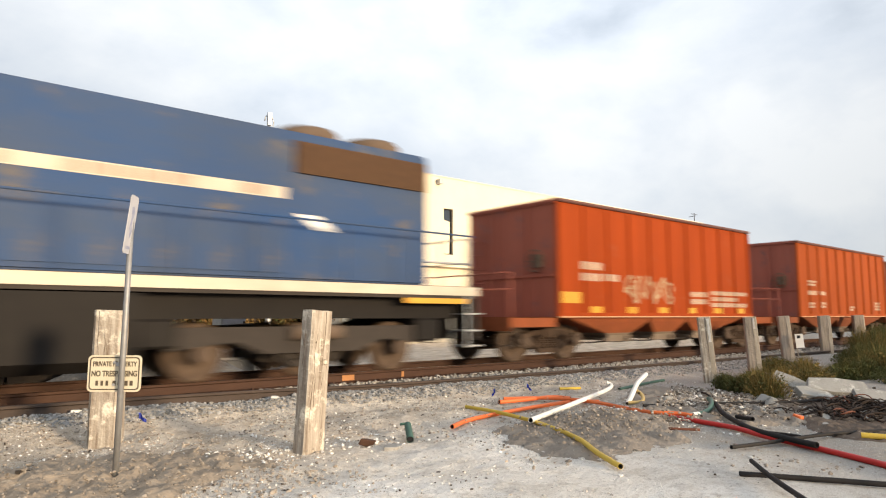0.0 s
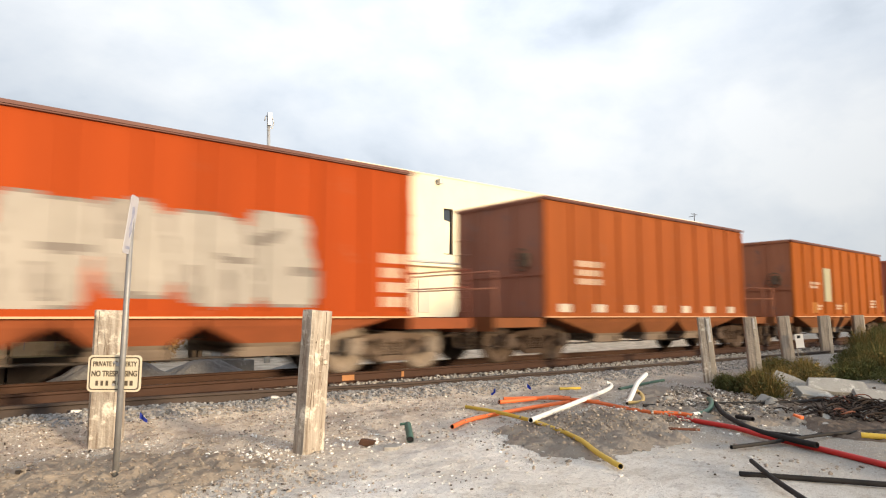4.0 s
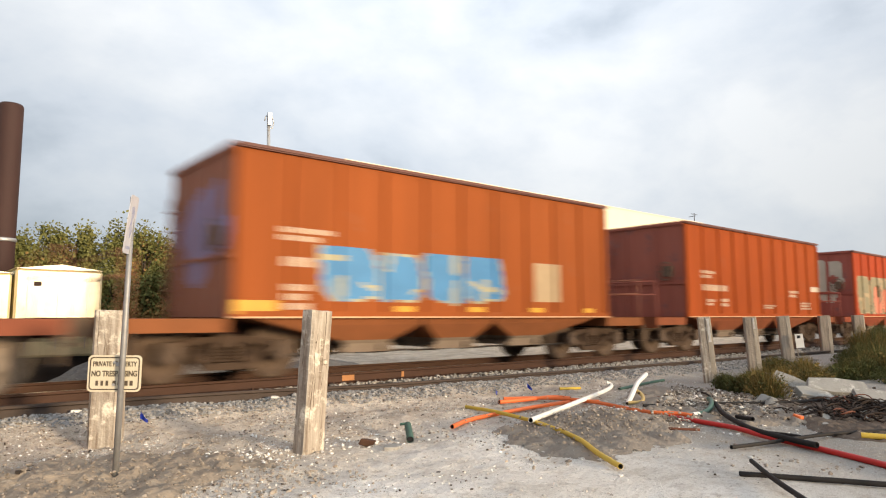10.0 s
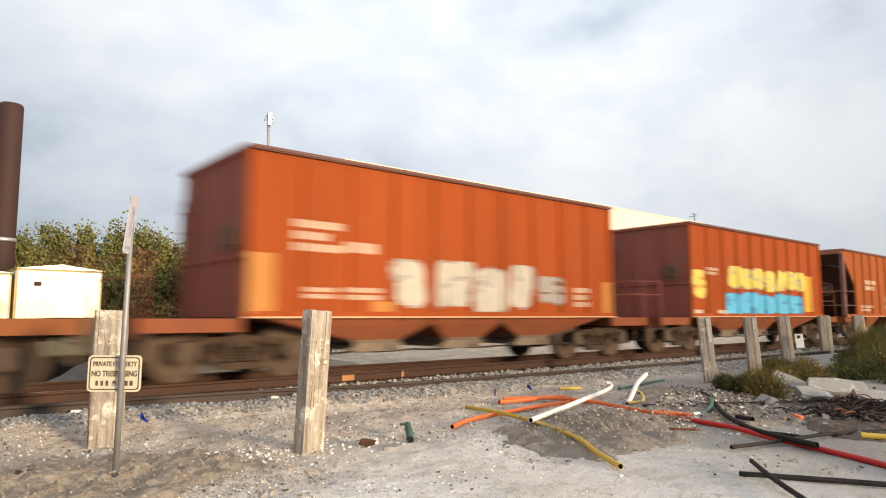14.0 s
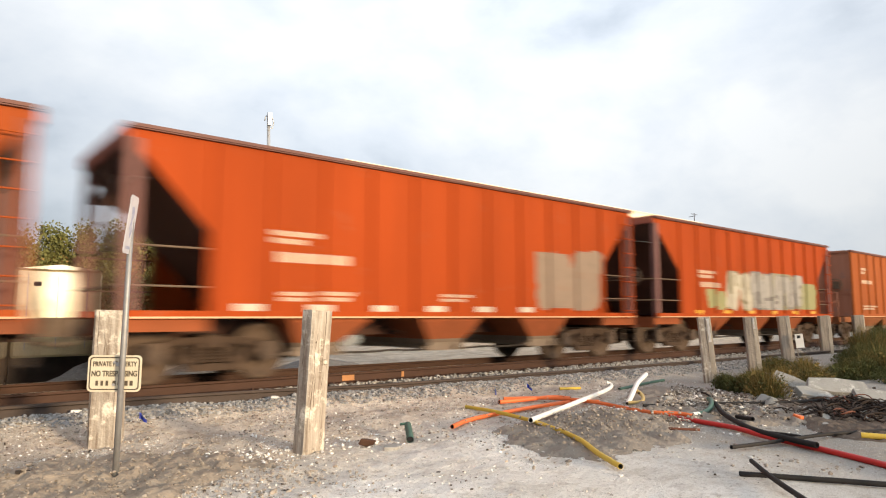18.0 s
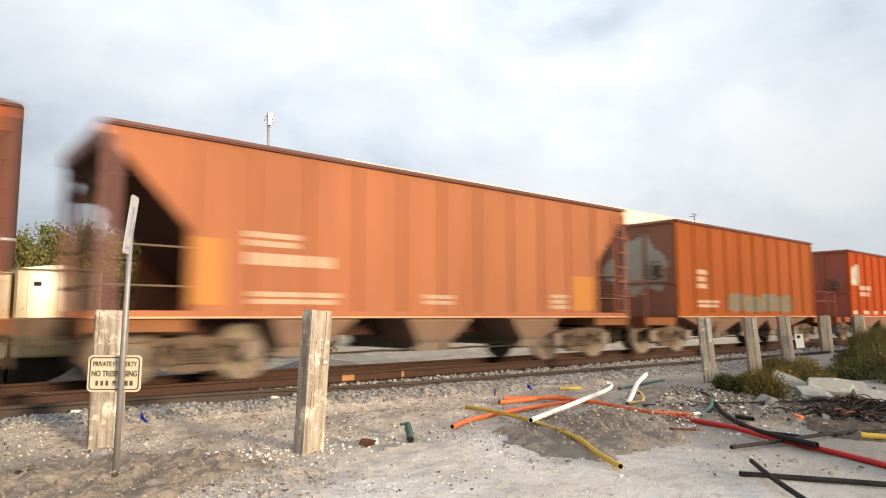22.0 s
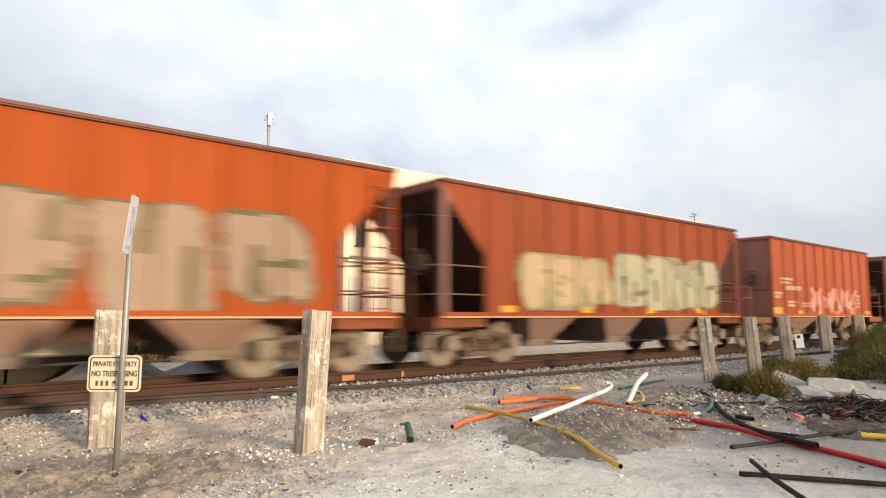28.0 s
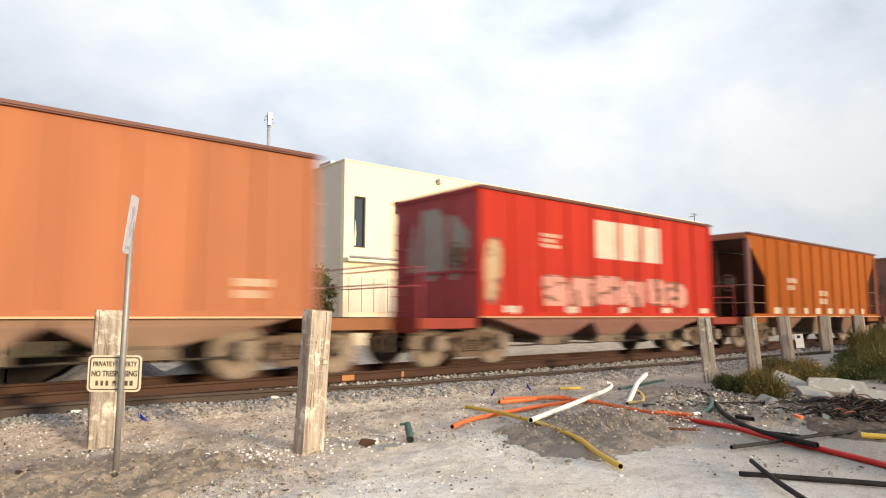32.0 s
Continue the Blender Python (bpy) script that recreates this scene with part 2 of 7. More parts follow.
def mesh_of(name, bm, mats):
    bmesh.ops.recalc_face_normals(bm, faces=bm.faces[:])
    me = bpy.data.meshes.new(name)
    bm.to_mesh(me)
    bm.free()
    for m in (mats if isinstance(mats, (list, tuple)) else [mats]):
        me.materials.append(m)
    return me


def part(name, bm, mats, parent, label=""):
    ob = new(name, bm if isinstance(bm, bpy.types.Mesh) else mesh_of(name, bm, mats))
    ob.parent = parent
    if label:
        ob["label"] = label
    return ob


def thing(name, at=(0, 0, 0), label="", category="", group="", kind="", rz=0.0):
    ob = new(name)
    ob.empty_display_size = 0.2
    ob.matrix_basis = pose(*at, 0, 0, rz)
    return tagged(ob, label, category, group, kind)


def solo(name, bm, mats, label="", category="", group="", kind="", at=(0, 0, 0), rz=0.0):
    ob = new(name, mesh_of(name, bm, mats))
    ob.matrix_basis = pose(*at, 0, 0, rz)
    return tagged(ob, label, category, group, kind)


CACHE = {}


def cached(key, make, mats):
    """One shared mesh for alike parts."""
    if key not in CACHE:
        bm = bmesh.new()
        make(bm)
        CACHE[key] = mesh_of(key[0], bm, mats)
    return CACHE[key]


def place(name, key, make, mats, parent, x=0.0, y=0.0, z=0.0, rz=0.0, label=""):
    ob = new(name, cached((name,) + key, make, mats))
    ob.parent = parent
    ob.matrix_basis = pose(x, y, z, 0, 0, rz)
    if label:
        ob["label"] = label
    return ob


# ---- ground ----
TRACK_Y = 11.07


def smooth(a, b, v):
    t = min(1, max(0, (v - a) / (b - a)))
    return t * t * (3 - 2 * t)


def mound(x, y, cx, cy, rx, ry, h):
    d = ((x - cx) / rx) ** 2 + ((y - cy) / ry) ** 2
    return h * math.exp(-d * 1.6)


def ground_z(x, y):
    z = -0.33
    foot = 8.1 - 0.05 * max(0, x - 4)
    z += 0.12 * smooth(foot, foot + 1.0, y) - 0.13 * smooth(12.7, 13.9, y)
    near = 1 - smooth(14, 40, math.hypot(x - 6, y - 5))
    if near > 0 and y < 9.5:
        # trodden smooth in the open yard, broken up towards the track
        rough = 0.45 + 1.1 * smooth(0.0, 1.6, 0.42 * y - 0.14 * x - 0.6 + 0.5 * noise.noise((x * 0.8, y * 0.8, 9.0)))
        z += near * (0.030 * noise.noise((x * 0.9, y * 0.9, 0.3)) + rough * (0.016 * noise.noise((x * 3.1, y * 3.1, 1.7)) + 0.011 * noise.noise((x * 8, y * 8, 4.1)) + 0.008 * noise.noise((x * 19, y * 19, 6.1))))
        z += mound(x, y, 1.5, 6.15, 0.8, 0.4, 0.045) + mound(x, y, 0.6, 6.2, 0.9, 0.5, 0.05)
        z += mound(x, y, 7.15, 5.0, 1.2, 0.75, 0.075) + mound(x, y, 8.6, 5.3, 1.2, 0.7, 0.07) + mound(x, y, 4.2, 7.0, 2.2, 0.5, 0.05)
    return z


def ground_material():
    """Pale hard-dried dirt: brownish towards the track, greyer and smoother in the open yard, crumbs and fine cracks."""
    m = bpy.data.materials.new("pale_sandy_dirt")
    m.use_nodes = True
    nt = m.node_tree
    bs = nt.nodes["Principled BSDF"]
    link = nt.links.new
    co = nt.nodes.new("ShaderNodeTexCoord").outputs["Object"]

    def noise_tex(scale, detail=6.0, rough=0.6):
        n = nt.nodes.new("ShaderNodeTexNoise")
        n.inputs["Scale"].default_value, n.inputs["Detail"].default_value, n.inputs["Roughness"].default_value = scale, detail, rough
        link(co, n.inputs["Vector"])
        return n.outputs[0]

    def remap(sock, a, b, lo=0.0, hi=1.0):
        r = nt.nodes.new("ShaderNodeMapRange")
        for k, v in (("From Min", a), ("From Max", b), ("To Min", lo), ("To Max", hi)):
            r.inputs[k].default_value = v
        link(sock, r.inputs[0])
        return r.outputs[0]

    def mix(fac, a, b):
        n = nt.nodes.new("ShaderNodeMix")
        n.data_type = "RGBA"
        link(fac, n.inputs[0])
        for s, v in ((6, a), (7, b)):
            if isinstance(v, tuple):
                n.inputs[s].default_value = (*v, 1)
            else:
                link(v, n.inputs[s])
        return n.outputs[2]

    def maths(op, a, b):
        n = nt.nodes.new("ShaderNodeMath")
        n.operation = op
        for i, v in enumerate((a, b)):
            if isinstance(v, float):
                n.inputs[i].default_value = v
            else:
                link(v, n.inputs[i])
        return n.outputs[0]

    sep = nt.nodes.new("ShaderNodeSeparateXYZ")
    link(co, sep.inputs[0])
    # open yard lies at small y and larger x
    yard = maths("ADD", maths("MULTIPLY", sep.outputs[1], -0.42), maths("MULTIPLY", sep.outputs[0], 0.14))
    yard = remap(maths("ADD", yard, maths("MULTIPLY", noise_tex(1.1), 1.6)), -1.40, -0.55)
    brown = mix(remap(noise_tex(2.2), 0.38, 0.62), (0.70, 0.615, 0.51), (0.43, 0.355, 0.275))
    grey = mix(remap(noise_tex(0.9), 0.4, 0.62), (0.88, 0.84, 0.78), (0.79, 0.74, 0.67))
    grey = mix(remap(maths("ADD", sep.outputs[0], maths("MULTIPLY", noise_tex(0.7), 2.0)), 5.8, 8.2), grey, (0.345, 0.325, 0.295))
    col = mix(yard, brown, grey)
    col = mix(remap(maths("ADD", sep.outputs[0], maths("MULTIPLY", noise_tex(1.3), 2.4)), 2.9, 1.7, 0.0, 0.75), col, (0.44, 0.365, 0.28))
    col = mix(remap(noise_tex(4.5, 7.0, 0.7), 0.50, 0.66, 0.0, 0.5), col, (0.42, 0.35, 0.28))
    col = mix(remap(noise_tex(26.0, 4.0, 0.7), 0.54, 0.64, 0.0, 0.45), col, (0.27, 0.22, 0.17))
    col = mix(remap(noise_tex(42.0, 3.0, 0.7), 0.60, 0.68, 0.0, 0.8), col, (0.74, 0.70, 0.63))
    col = mix(remap(noise_tex(75.0, 3.0, 0.8), 0.52, 0.64, 0.0, 0.30), col, (0.30, 0.25, 0.20))
    link(col, bs.inputs["Base Color"])
    bs.inputs["Roughness"].default_value = 0.95
    bs.inputs["Specular IOR Level"].default_value = 0.1
    bp = nt.nodes.new("ShaderNodeBump")
    bp.inputs["Strength"].default_value, bp.inputs["Distance"].default_value = 0.9, 0.035
    link(maths("ADD", noise_tex(22.0, 6.0, 0.75), maths("MULTIPLY", noise_tex(5.0), 1.2)), bp.inputs["Height"])
    link(bp.outputs[0], bs.inputs["Normal"])
    return m


def build_ground():
    def axis(lo, hi, step, far):
        mid = list(np.arange(lo, hi, step))
        out = [1.35 ** k * step * 2 for k in range(1, 60)]
        a, b = [], []
        s = 0
        for d in out:
            s += d
            if s > far:
                break
            a.append(lo - s)
            b.append(mid[-1] + s)
        return a[::-1] + mid + b
    xs, ys = axis(-1.5, 15, 0.05, 2500), axis(1.4, 10.0, 0.05, 2500)
    vs = [(x, y, ground_z(x, y)) for y in ys for x in xs]
    nx = len(xs)
    fs = [(j * nx + i, j * nx + i + 1, (j + 1) * nx + i + 1, (j + 1) * nx + i) for j in range(len(ys) - 1) for i in range(nx - 1)]
    me = bpy.data.meshes.new("ground")
    me.from_pydata(vs, [], fs)
    me.polygons.foreach_set("use_smooth", [True] * len(fs))
    me.materials.append(ground_material())
    tagged(new("ground", me), "pale sandy dirt yard beside the railway", "ground", kind="structure")


build_ground()


def stones(name, count, region, size, mat, label, seed, lift=0.3, cat="gravel", spread=1.3, power=2.0, up=0.0):
    """Loose stones scattered over the ground, one joined sheet."""
    rnd = np.random.RandomState(seed)
    bm = bmesh.new()
    bmesh.ops.create_icosphere(bm, subdivisions=1, radius=1)
    base = np.array([v.co[:] for v in bm.verts])
    tris = np.array([[v.index for v in f.verts] for f in bm.faces])
    bm.free()
    at = np.array([region(rnd) for k in range(count)])
    s = size * (0.45 + rnd.rand(count) ** power * spread)
    sc = s[:, None] * (0.6 + 0.7 * rnd.rand(count, 3)) * (1, 1, 0.7)
    v = base[None] * (1 + 0.28 * rnd.randn(count, len(base), 1).clip(-1.2, 1.2)) * sc[:, None]
    a = rnd.rand(count, 1) * 6.283
    c, q = np.cos(a), np.sin(a)
    z = np.array([ground_z(x, y) for x, y in at]) + s * lift + up * rnd.rand(count)
    v = np.stack([v[..., 0] * c - v[..., 1] * q + at[:, :1], v[..., 0] * q + v[..., 1] * c + at[:, 1:], v[..., 2] + z[:, None]], 2)
    f = tris[None] + (np.arange(count) * len(base))[:, None, None]
    me = bpy.data.meshes.new(name)
    me.from_pydata(v.reshape(-1, 3).tolist(), [], f.reshape(-1, 3).tolist())
    me.materials.append(mat)
    return tagged(new(name, me), label, cat, kind="stuff")


BALLAST = material("grey_ballast_stone", (0.30, 0.295, 0.285), (0.125, 0.12, 0.113), 18, 0.9, 0, 0.3, 60, vary=0.75)
DUSTBALLAST = material("dust_covered_ballast_stone", (0.52, 0.48, 0.42), (0.30, 0.27, 0.235), 16, 0.95, 0, 0.3, 60, vary=0.5)
PEBBLE = material("pale_limestone_pebble", (0.60, 0.565, 0.51), (0.36, 0.325, 0.28), 20, 0.95, vary=0.6)
CHIP = material("white_limestone_chip", (0.80, 0.78, 0.74), (0.62, 0.59, 0.54), 20, 0.9, vary=0.35)
CLOD = material("brown_dirt_clod", (0.35, 0.30, 0.245), (0.19, 0.157, 0.125), 14, 0.95, 0, 0.4, 40, vary=0.5)
DARKLUMP = material("dark_earth_lump", (0.12, 0.092, 0.07), (0.06, 0.046, 0.036), 12, 0.95, 0, 0.4, 40, vary=0.5)


def spare_y(x):
    """The line of the loose rail on the shoulder."""
    return 9.62 - 0.075 * x + 0.0024 * max(0.0, x - 4.0) ** 2 if x < 12 else 8.87 - 0.045 * (x - 12)


def on_ballast(r):
    x = -3 + 24 * r.rand() ** 1.2
    return x, spare_y(x) - 0.06 - 0.75 * r.rand() ** 1.9


def on_gap(r):
    x = 4.6 + 26 * r.rand() ** 1.2
    a = spare_y(x) + 0.09
    return x, a + (10.22 - a) * r.rand()


def on_bed(r):
    return -6 + 40 * r.rand(), 10.4 + 1.4 * r.rand()


def on_far_side(r):
    return -3 + 34 * r.rand(), 11.9 + 3.4 * r.rand() ** 1.3


def clustered(r, k, wide, bias=0.0):
    """A spot in the yard, thicker where the dirt has been turned over."""
    while True:
        x, y = -0.5 + 13 * r.rand() ** 1.15, 2.0 + 7.0 * r.rand()
        if noise.noise((x * wide, y * wide, k)) + 0.35 * noise.noise((x * 4, y * 4, k)) + bias + 0.10 * (y - 5.5) - 0.04 * (x - 5) > 0.9 * r.rand() - 0.25:
            return x, y


def on_sand(r):
    return clustered(r, 1.0, 0.9)


def on_sand_chips(r):
    return clustered(r, 5.0, 1.3, -0.1)


def on_clods(r):
    if r.rand() < 0.3:
        return 1.3 + 0.9 * r.randn(), 5.8 + 0.6 * r.randn()
    return clustered(r, 8.0, 0.7, -0.05)


def on_rubble(r):
    k = r.randint(4)
    cx, cy, sx, sy = ((2.9, 6.15, 0.9, 0.3), (9.4, 5.6, 1.3, 0.5), (8.3, 4.7, 1.2, 0.5), (9.8, 4.1, 1.4, 0.7))[k]
    return cx + sx * r.randn(), cy + sy * r.randn()


def on_mound(r):
    return 6.4 + 0.6 * r.randn(), 4.9 + 0.42 * r.randn()


def on_left_mound(r):
    return 1.2 + 0.8 * r.randn(), 5.7 + 0.45 * r.randn()


def on_right_rubble(r):
    while True:
        x, y = 9.5 + 1.5 * r.randn(), 5.3 + 0.8 * r.randn()
        if noise.noise((x * 0.8, y * 0.8, 3.0)) + 0.35 > 0.5 * r.rand() and max(3.2, 8.4 - 0.55 * x) < y < 0.52 * x + 0.9:
            return x, y


stones("ballast_gravel", 12000, on_ballast, 0.019, BALLAST, "crushed grey stone ballast along the track shoulder", 3, 0.4)
stones("shoulder_gravel", 7000, on_gap, 0.022, DUSTBALLAST, "pale dusty ballast between the loose rail and the track", 31, 0.9)
stones("trackbed_gravel", 4200, on_bed, 0.036, BALLAST, "crushed grey stone ballast between the rails", 4, 0.4)
stones("far_gravel", 7000, on_far_side, 0.030, DUSTBALLAST, "pale dusty gravel beyond the track", 32, 0.3)
stones("yard_pebbles", 13000, on_sand, 0.0055, PEBBLE, "pale pebbles and rubble crumbs strewn on the dirt", 5, spread=2.2, power=5.0)
stones("stone_chips", 5200, on_sand_chips, 0.0050, CHIP, "white limestone chips strewn on the dirt", 33, 0.25, spread=2.6, power=6.0)
stones("dark_crumbs", 5000, on_sand_chips, 0.0055, DARKLUMP, "dark crumbs of earth and gravel on the sand", 15, 0.2, spread=2.6, power=5.0)
stones("mound_clods", 2200, on_mound, 0.0075, CLOD, "brown clods on the dirt mound", 16, 5.0, spread=2.4, power=4.0)
stones("loose_clods", 2600, on_left_mound, 0.0060, CLOD, "brown crumbs and clods on the dirt heaped round the sign pole", 17, 6.5, spread=2.4, power=5.0)
stones("mound_lumps", 120, on_left_mound, 0.009, CLOD, "lumps of brown dirt on the heap round the sign pole", 37, 3.0, spread=2.0, power=2.5)
stones("dirt_lumps", 700, on_clods, 0.012, CLOD, "lumps of dry brown dirt on the ground", 38, 0.2, spread=1.6, power=3.0)
stones("dirt_clods", 11000, on_clods, 0.0075, CLOD, "brown crumbly dirt clods on the ground", 6, 0.2, spread=2.6, power=4.0)
stones("rubble_crumbs", 4200, on_rubble, 0.0075, CHIP, "pale stone and concrete crumbs in the dirt", 9, spread=2.8, power=5.0)
stones("rubble_grit", 9000, on_right_rubble, 0.010, CLOD, "grey-brown rubble grit behind the pipes", 34, 0.9, spread=2.4, power=3.5, up=0.05)
stones("rubble_pebbles", 2600, on_right_rubble, 0.009, PEBBLE, "pale rubble pebbles behind the pipes", 35, 0.9, spread=2.8, power=5.0, up=0.05)
stones("rubble_dark", 3600, on_right_rubble, 0.010, DARKLUMP, "dark earth crumbs among the rubble behind the pipes", 39, 0.6, spread=2.6, power=4.0, up=0.05)



def dirt_patch(name, cx, cy, rx, ry, turn, mat, label, seed):
    """A spread of loose dirt over the ground with a ragged rim."""
    c, s = math.cos(radians(turn)), math.sin(radians(turn))
    step, vs, fs, ids = 0.045, [], [], {}
    nx, ny = int(rx * 1.3 / step), int(ry * 1.3 / step)
    for j in range(-ny, ny + 1):
        for i in range(-nx, nx + 1):
            u, v = i * step, j * step
            d = (u / rx) ** 2 + (v / ry) ** 2 + 0.5 * noise.noise((u * 2.2, v * 2.2, seed)) + 0.25 * noise.noise((u * 7, v * 7, seed))
            if d < 1.25:
                x, y = cx + u * c - v * s, cy + u * s + v * c
                rise = min(1.0, (1.25 - d) * 2.2)
                ids[i, j] = len(vs)
                vs.append((x, y, ground_z(x, y) - 0.012 + rise * 0.05 + rise * 0.05 * noise.noise((u * 11, v * 11, seed)) + rise * 0.045 * noise.noise((u * 3.5, v * 3.5, seed))))
    for (i, j), k in ids.items():
        q = (k, ids.get((i + 1, j)), ids.get((i + 1, j + 1)), ids.get((i, j + 1)))
        if None not in q:
            fs.append(q)
    me = bpy.data.meshes.new(name)
    me.from_pydata(vs, [], fs)
    me.polygons.foreach_set("use_smooth", [True] * len(fs))
    me.materials.append(mat)
    tagged(new(name, me), label, "dirt", kind="stuff")


GREYDIRT = material("damp_grey_brown_dirt", (0.288, 0.248, 0.205), (0.166, 0.137, 0.112), 4, 0.95, 0, 1.0, 28, spot=(0.40, 0.36, 0.30), spot_scale=16, spot_at=0.64, spec=0.1)
BROWNDIRT = material("loose_brown_dirt", (0.34, 0.28, 0.215), (0.19, 0.152, 0.115), 5, 0.95, 0, 1.0, 22, spot=(0.46, 0.40, 0.32), spot_scale=18, spot_at=0.63, spec=0.1)
dirt_patch("dirt_mound", 6.35, 4.85, 1.3, 0.95, 32, GREYDIRT, "low mound of damp grey-brown dirt under the pipes", 2.0)
dirt_patch("dirt_mound", 1.15, 5.95, 1.5, 0.9, 8, BROWNDIRT, "loose brown dirt heaped round the sign pole", 5.0)
dirt_patch("dirt_mound", 9.4, 5.6, 2.0, 0.7, 35, GREYDIRT, "grey-brown rubble dirt behind the pipes", 14.0)
dirt_patch("dirt_mound", 9.6, 4.6, 1.6, 0.7, 35, GREYDIRT, "grey rubble dirt beside the cables", 8.0)
dirt_patch("dirt_mound", 10.2, 3.4, 2.2, 0.85, 25, material("dark_damp_soil", (0.15, 0.115, 0.09), (0.08, 0.062, 0.05), 5, 0.95, 0, 1.0, 22, spot=(0.30, 0.26, 0.21), spot_scale=14, spot_at=0.63, spec=0.1), "dark rubble dirt under the cable heap", 11.0)


# ---- track ----
def rail_profile():
    return [(-0.075, 0), (0.075, 0), (0.075, 0.012), (0.012, 0.03), (0.010, 0.135), (0.037, 0.15), (0.037, 0.176), (0.028, 0.185), (-0.028, 0.185), (-0.037, 0.176), (-0.037, 0.15), (-0.010, 0.135), (-0.012, 0.03), (-0.075, 0.012)]


def build_track():
    track = thing("railway_track", (0, TRACK_Y, 0), "rusty steel railway track on timber ties and ballast", "track", kind="structure")
    for y in (-0.755, 0.755):
        bm = bmesh.new()
        prism(bm, [(y + a, b - 0.185) for a, b in rail_profile()], -200, 600, "x")
        for f in bm.faces:
            if f.calc_center_median().z > -0.004:
                f.material_index = 1
        part("rail", bm, [RAILM, RAILTOP], track, "rusty running rail with a worn head")
    wood = material("weathered_tie_timber", (0.13, 0.095, 0.07), (0.06, 0.045, 0.035), 5, 0.9, 0, 0.5, 30, (0.4, 4, 4), vary=0.3)
    rnd = random.Random(7)
    for k in range(120):
        x = -9 + k * 0.5
        place("tie", (), lambda bm: (box(bm, -0.115, 0.115, -1.3, 1.3, -0.17, 0), bevel(bm, 0.012)), wood, track, x + rnd.uniform(-0.02, 0.02), rnd.uniform(-0.05, 0.05), -0.19, rnd.uniform(-1, 1))
        for y in (-0.755, 0.755):
            place("tie_plate", (), lambda bm: (box(bm, -0.1, 0.1, -0.18, 0.18, 0, 0.014), box(bm, -0.05, -0.02, 0.085, 0.12, 0.014, 0.04), box(bm, 0.02, 0.05, -0.12, -0.085, 0.014, 0.04)), RAILM, track, x, y, -0.188)
    for x, y, wide in ((6.40, -0.772, 0.13), (7.63, -0.772, 0.03)):
        place("paint_mark", (wide,), lambda bm: box(bm, -wide, wide, -0.003, 0.003, 0.0, 0.10), material("orange_marker_paint", (0.42, 0.19, 0.07), None, 9) if "orange_marker_paint" not in MATS else MATS["orange_marker_paint"], track, x, y, -0.145)
    old = thing("spare_rail", (0, 0, 0), "dark old rail lying loose along the ballast shoulder", "rail")
    bm = bmesh.new()
    rings = []
    for k in range(44):
        x = -9.0 + k
        rings.append([bm.verts.new((x, spare_y(x) + a, -0.245 - 0.05 * smooth(3.0, 7.0, x) + b)) for a, b in rail_profile()])
    for a, b in zip(rings, rings[1:]):
        for i in range(14):
            bm.faces.new((a[i], a[(i + 1) % 14], b[(i + 1) % 14], b[i]))
    bm.faces.new(rings[0])
    bm.faces.new(rings[-1][::-1])
    part("rail_bar", bm, OLDRAIL, old)


build_track()

# ---- railway trucks ----
WHEEL_R = 0.457
HALF_W = 1.51
SPINNERS = []


def wheelset(bm):
    for s in (-1, 1):
        prof = [(0.08, 0.0), (0.15, 0.0), (0.16, 0.035), (0.30, 0.05), (0.375, 0.03), (0.40, -0.005), (WHEEL_R, -0.005), (WHEEL_R + 0.003, 0.10), (WHEEL_R + 0.025, 0.125), (0.40, 0.135), (0.36, 0.10), (0.2, 0.09), (0.08, 0.15)]
        lathe(bm, [(r, s * (0.82 - h)) for r, h in prof], "y", 28)
        for k in range(6):
            a = k * math.pi / 3
            box(bm, 0.21 * math.cos(a) - 0.025, 0.21 * math.cos(a) + 0.025, s * 0.79, s * 0.80, 0.21 * math.sin(a) - 0.025, 0.21 * math.sin(a) + 0.025)
    lathe(bm, [(0.085, -1.0), (0.085, 1.0)], "y", 12)


def sideframe(bm):
    # cast frame: top and bottom members joined at the journals, open in the middle
    prism(bm, [(-1.05, 0.50), (-0.95, 0.62), (-0.45, 0.70), (0.45, 0.70), (0.95, 0.62), (1.05, 0.50), (1.02, 0.42), (0.74, 0.42), (0.66, 0.54), (0.40, 0.60), (-0.40, 0.60), (-0.66, 0.54), (-0.74, 0.42), (-1.02, 0.42)], -0.07, 0.07, "y")
    prism(bm, [(-0.72, 0.50), (-0.62, 0.55), (-0.28, 0.30), (0.28, 0.30), (0.62, 0.55), (0.72, 0.50), (0.36, 0.19), (-0.36, 0.19)], -0.07, 0.07, "y")
    for s in (-1, 1):
        box(bm, s * 0.30 - 0.05, s * 0.30 + 0.05, -0.07, 0.07, 0.28, 0.62)


def spring(bm):
    prof = [(0.03, 0.30)]
    for k in range(5):
        prof += [(0.055, 0.31 + k * 0.05), (0.074, 0.325 + k * 0.05), (0.055, 0.34 + k * 0.05)]
    lathe(bm, prof, "z", 10)


def bearing(bm):
    lathe(bm, [(0.14, -0.10), (0.14, 0.05), (0.12, 0.07), (0.06, 0.08)], "y", 16)
    box(bm, -0.12, 0.12, -0.09, 0.06, 0.0, 0.17)


def brake_beam(bm):
    box(bm, -0.05, 0.05, -0.75, 0.75, 0.30, 0.40)
    for y in (-0.74, 0.74):
        box(bm, -0.07, 0.07, y - 0.05, y + 0.05, 0.26, 0.50)


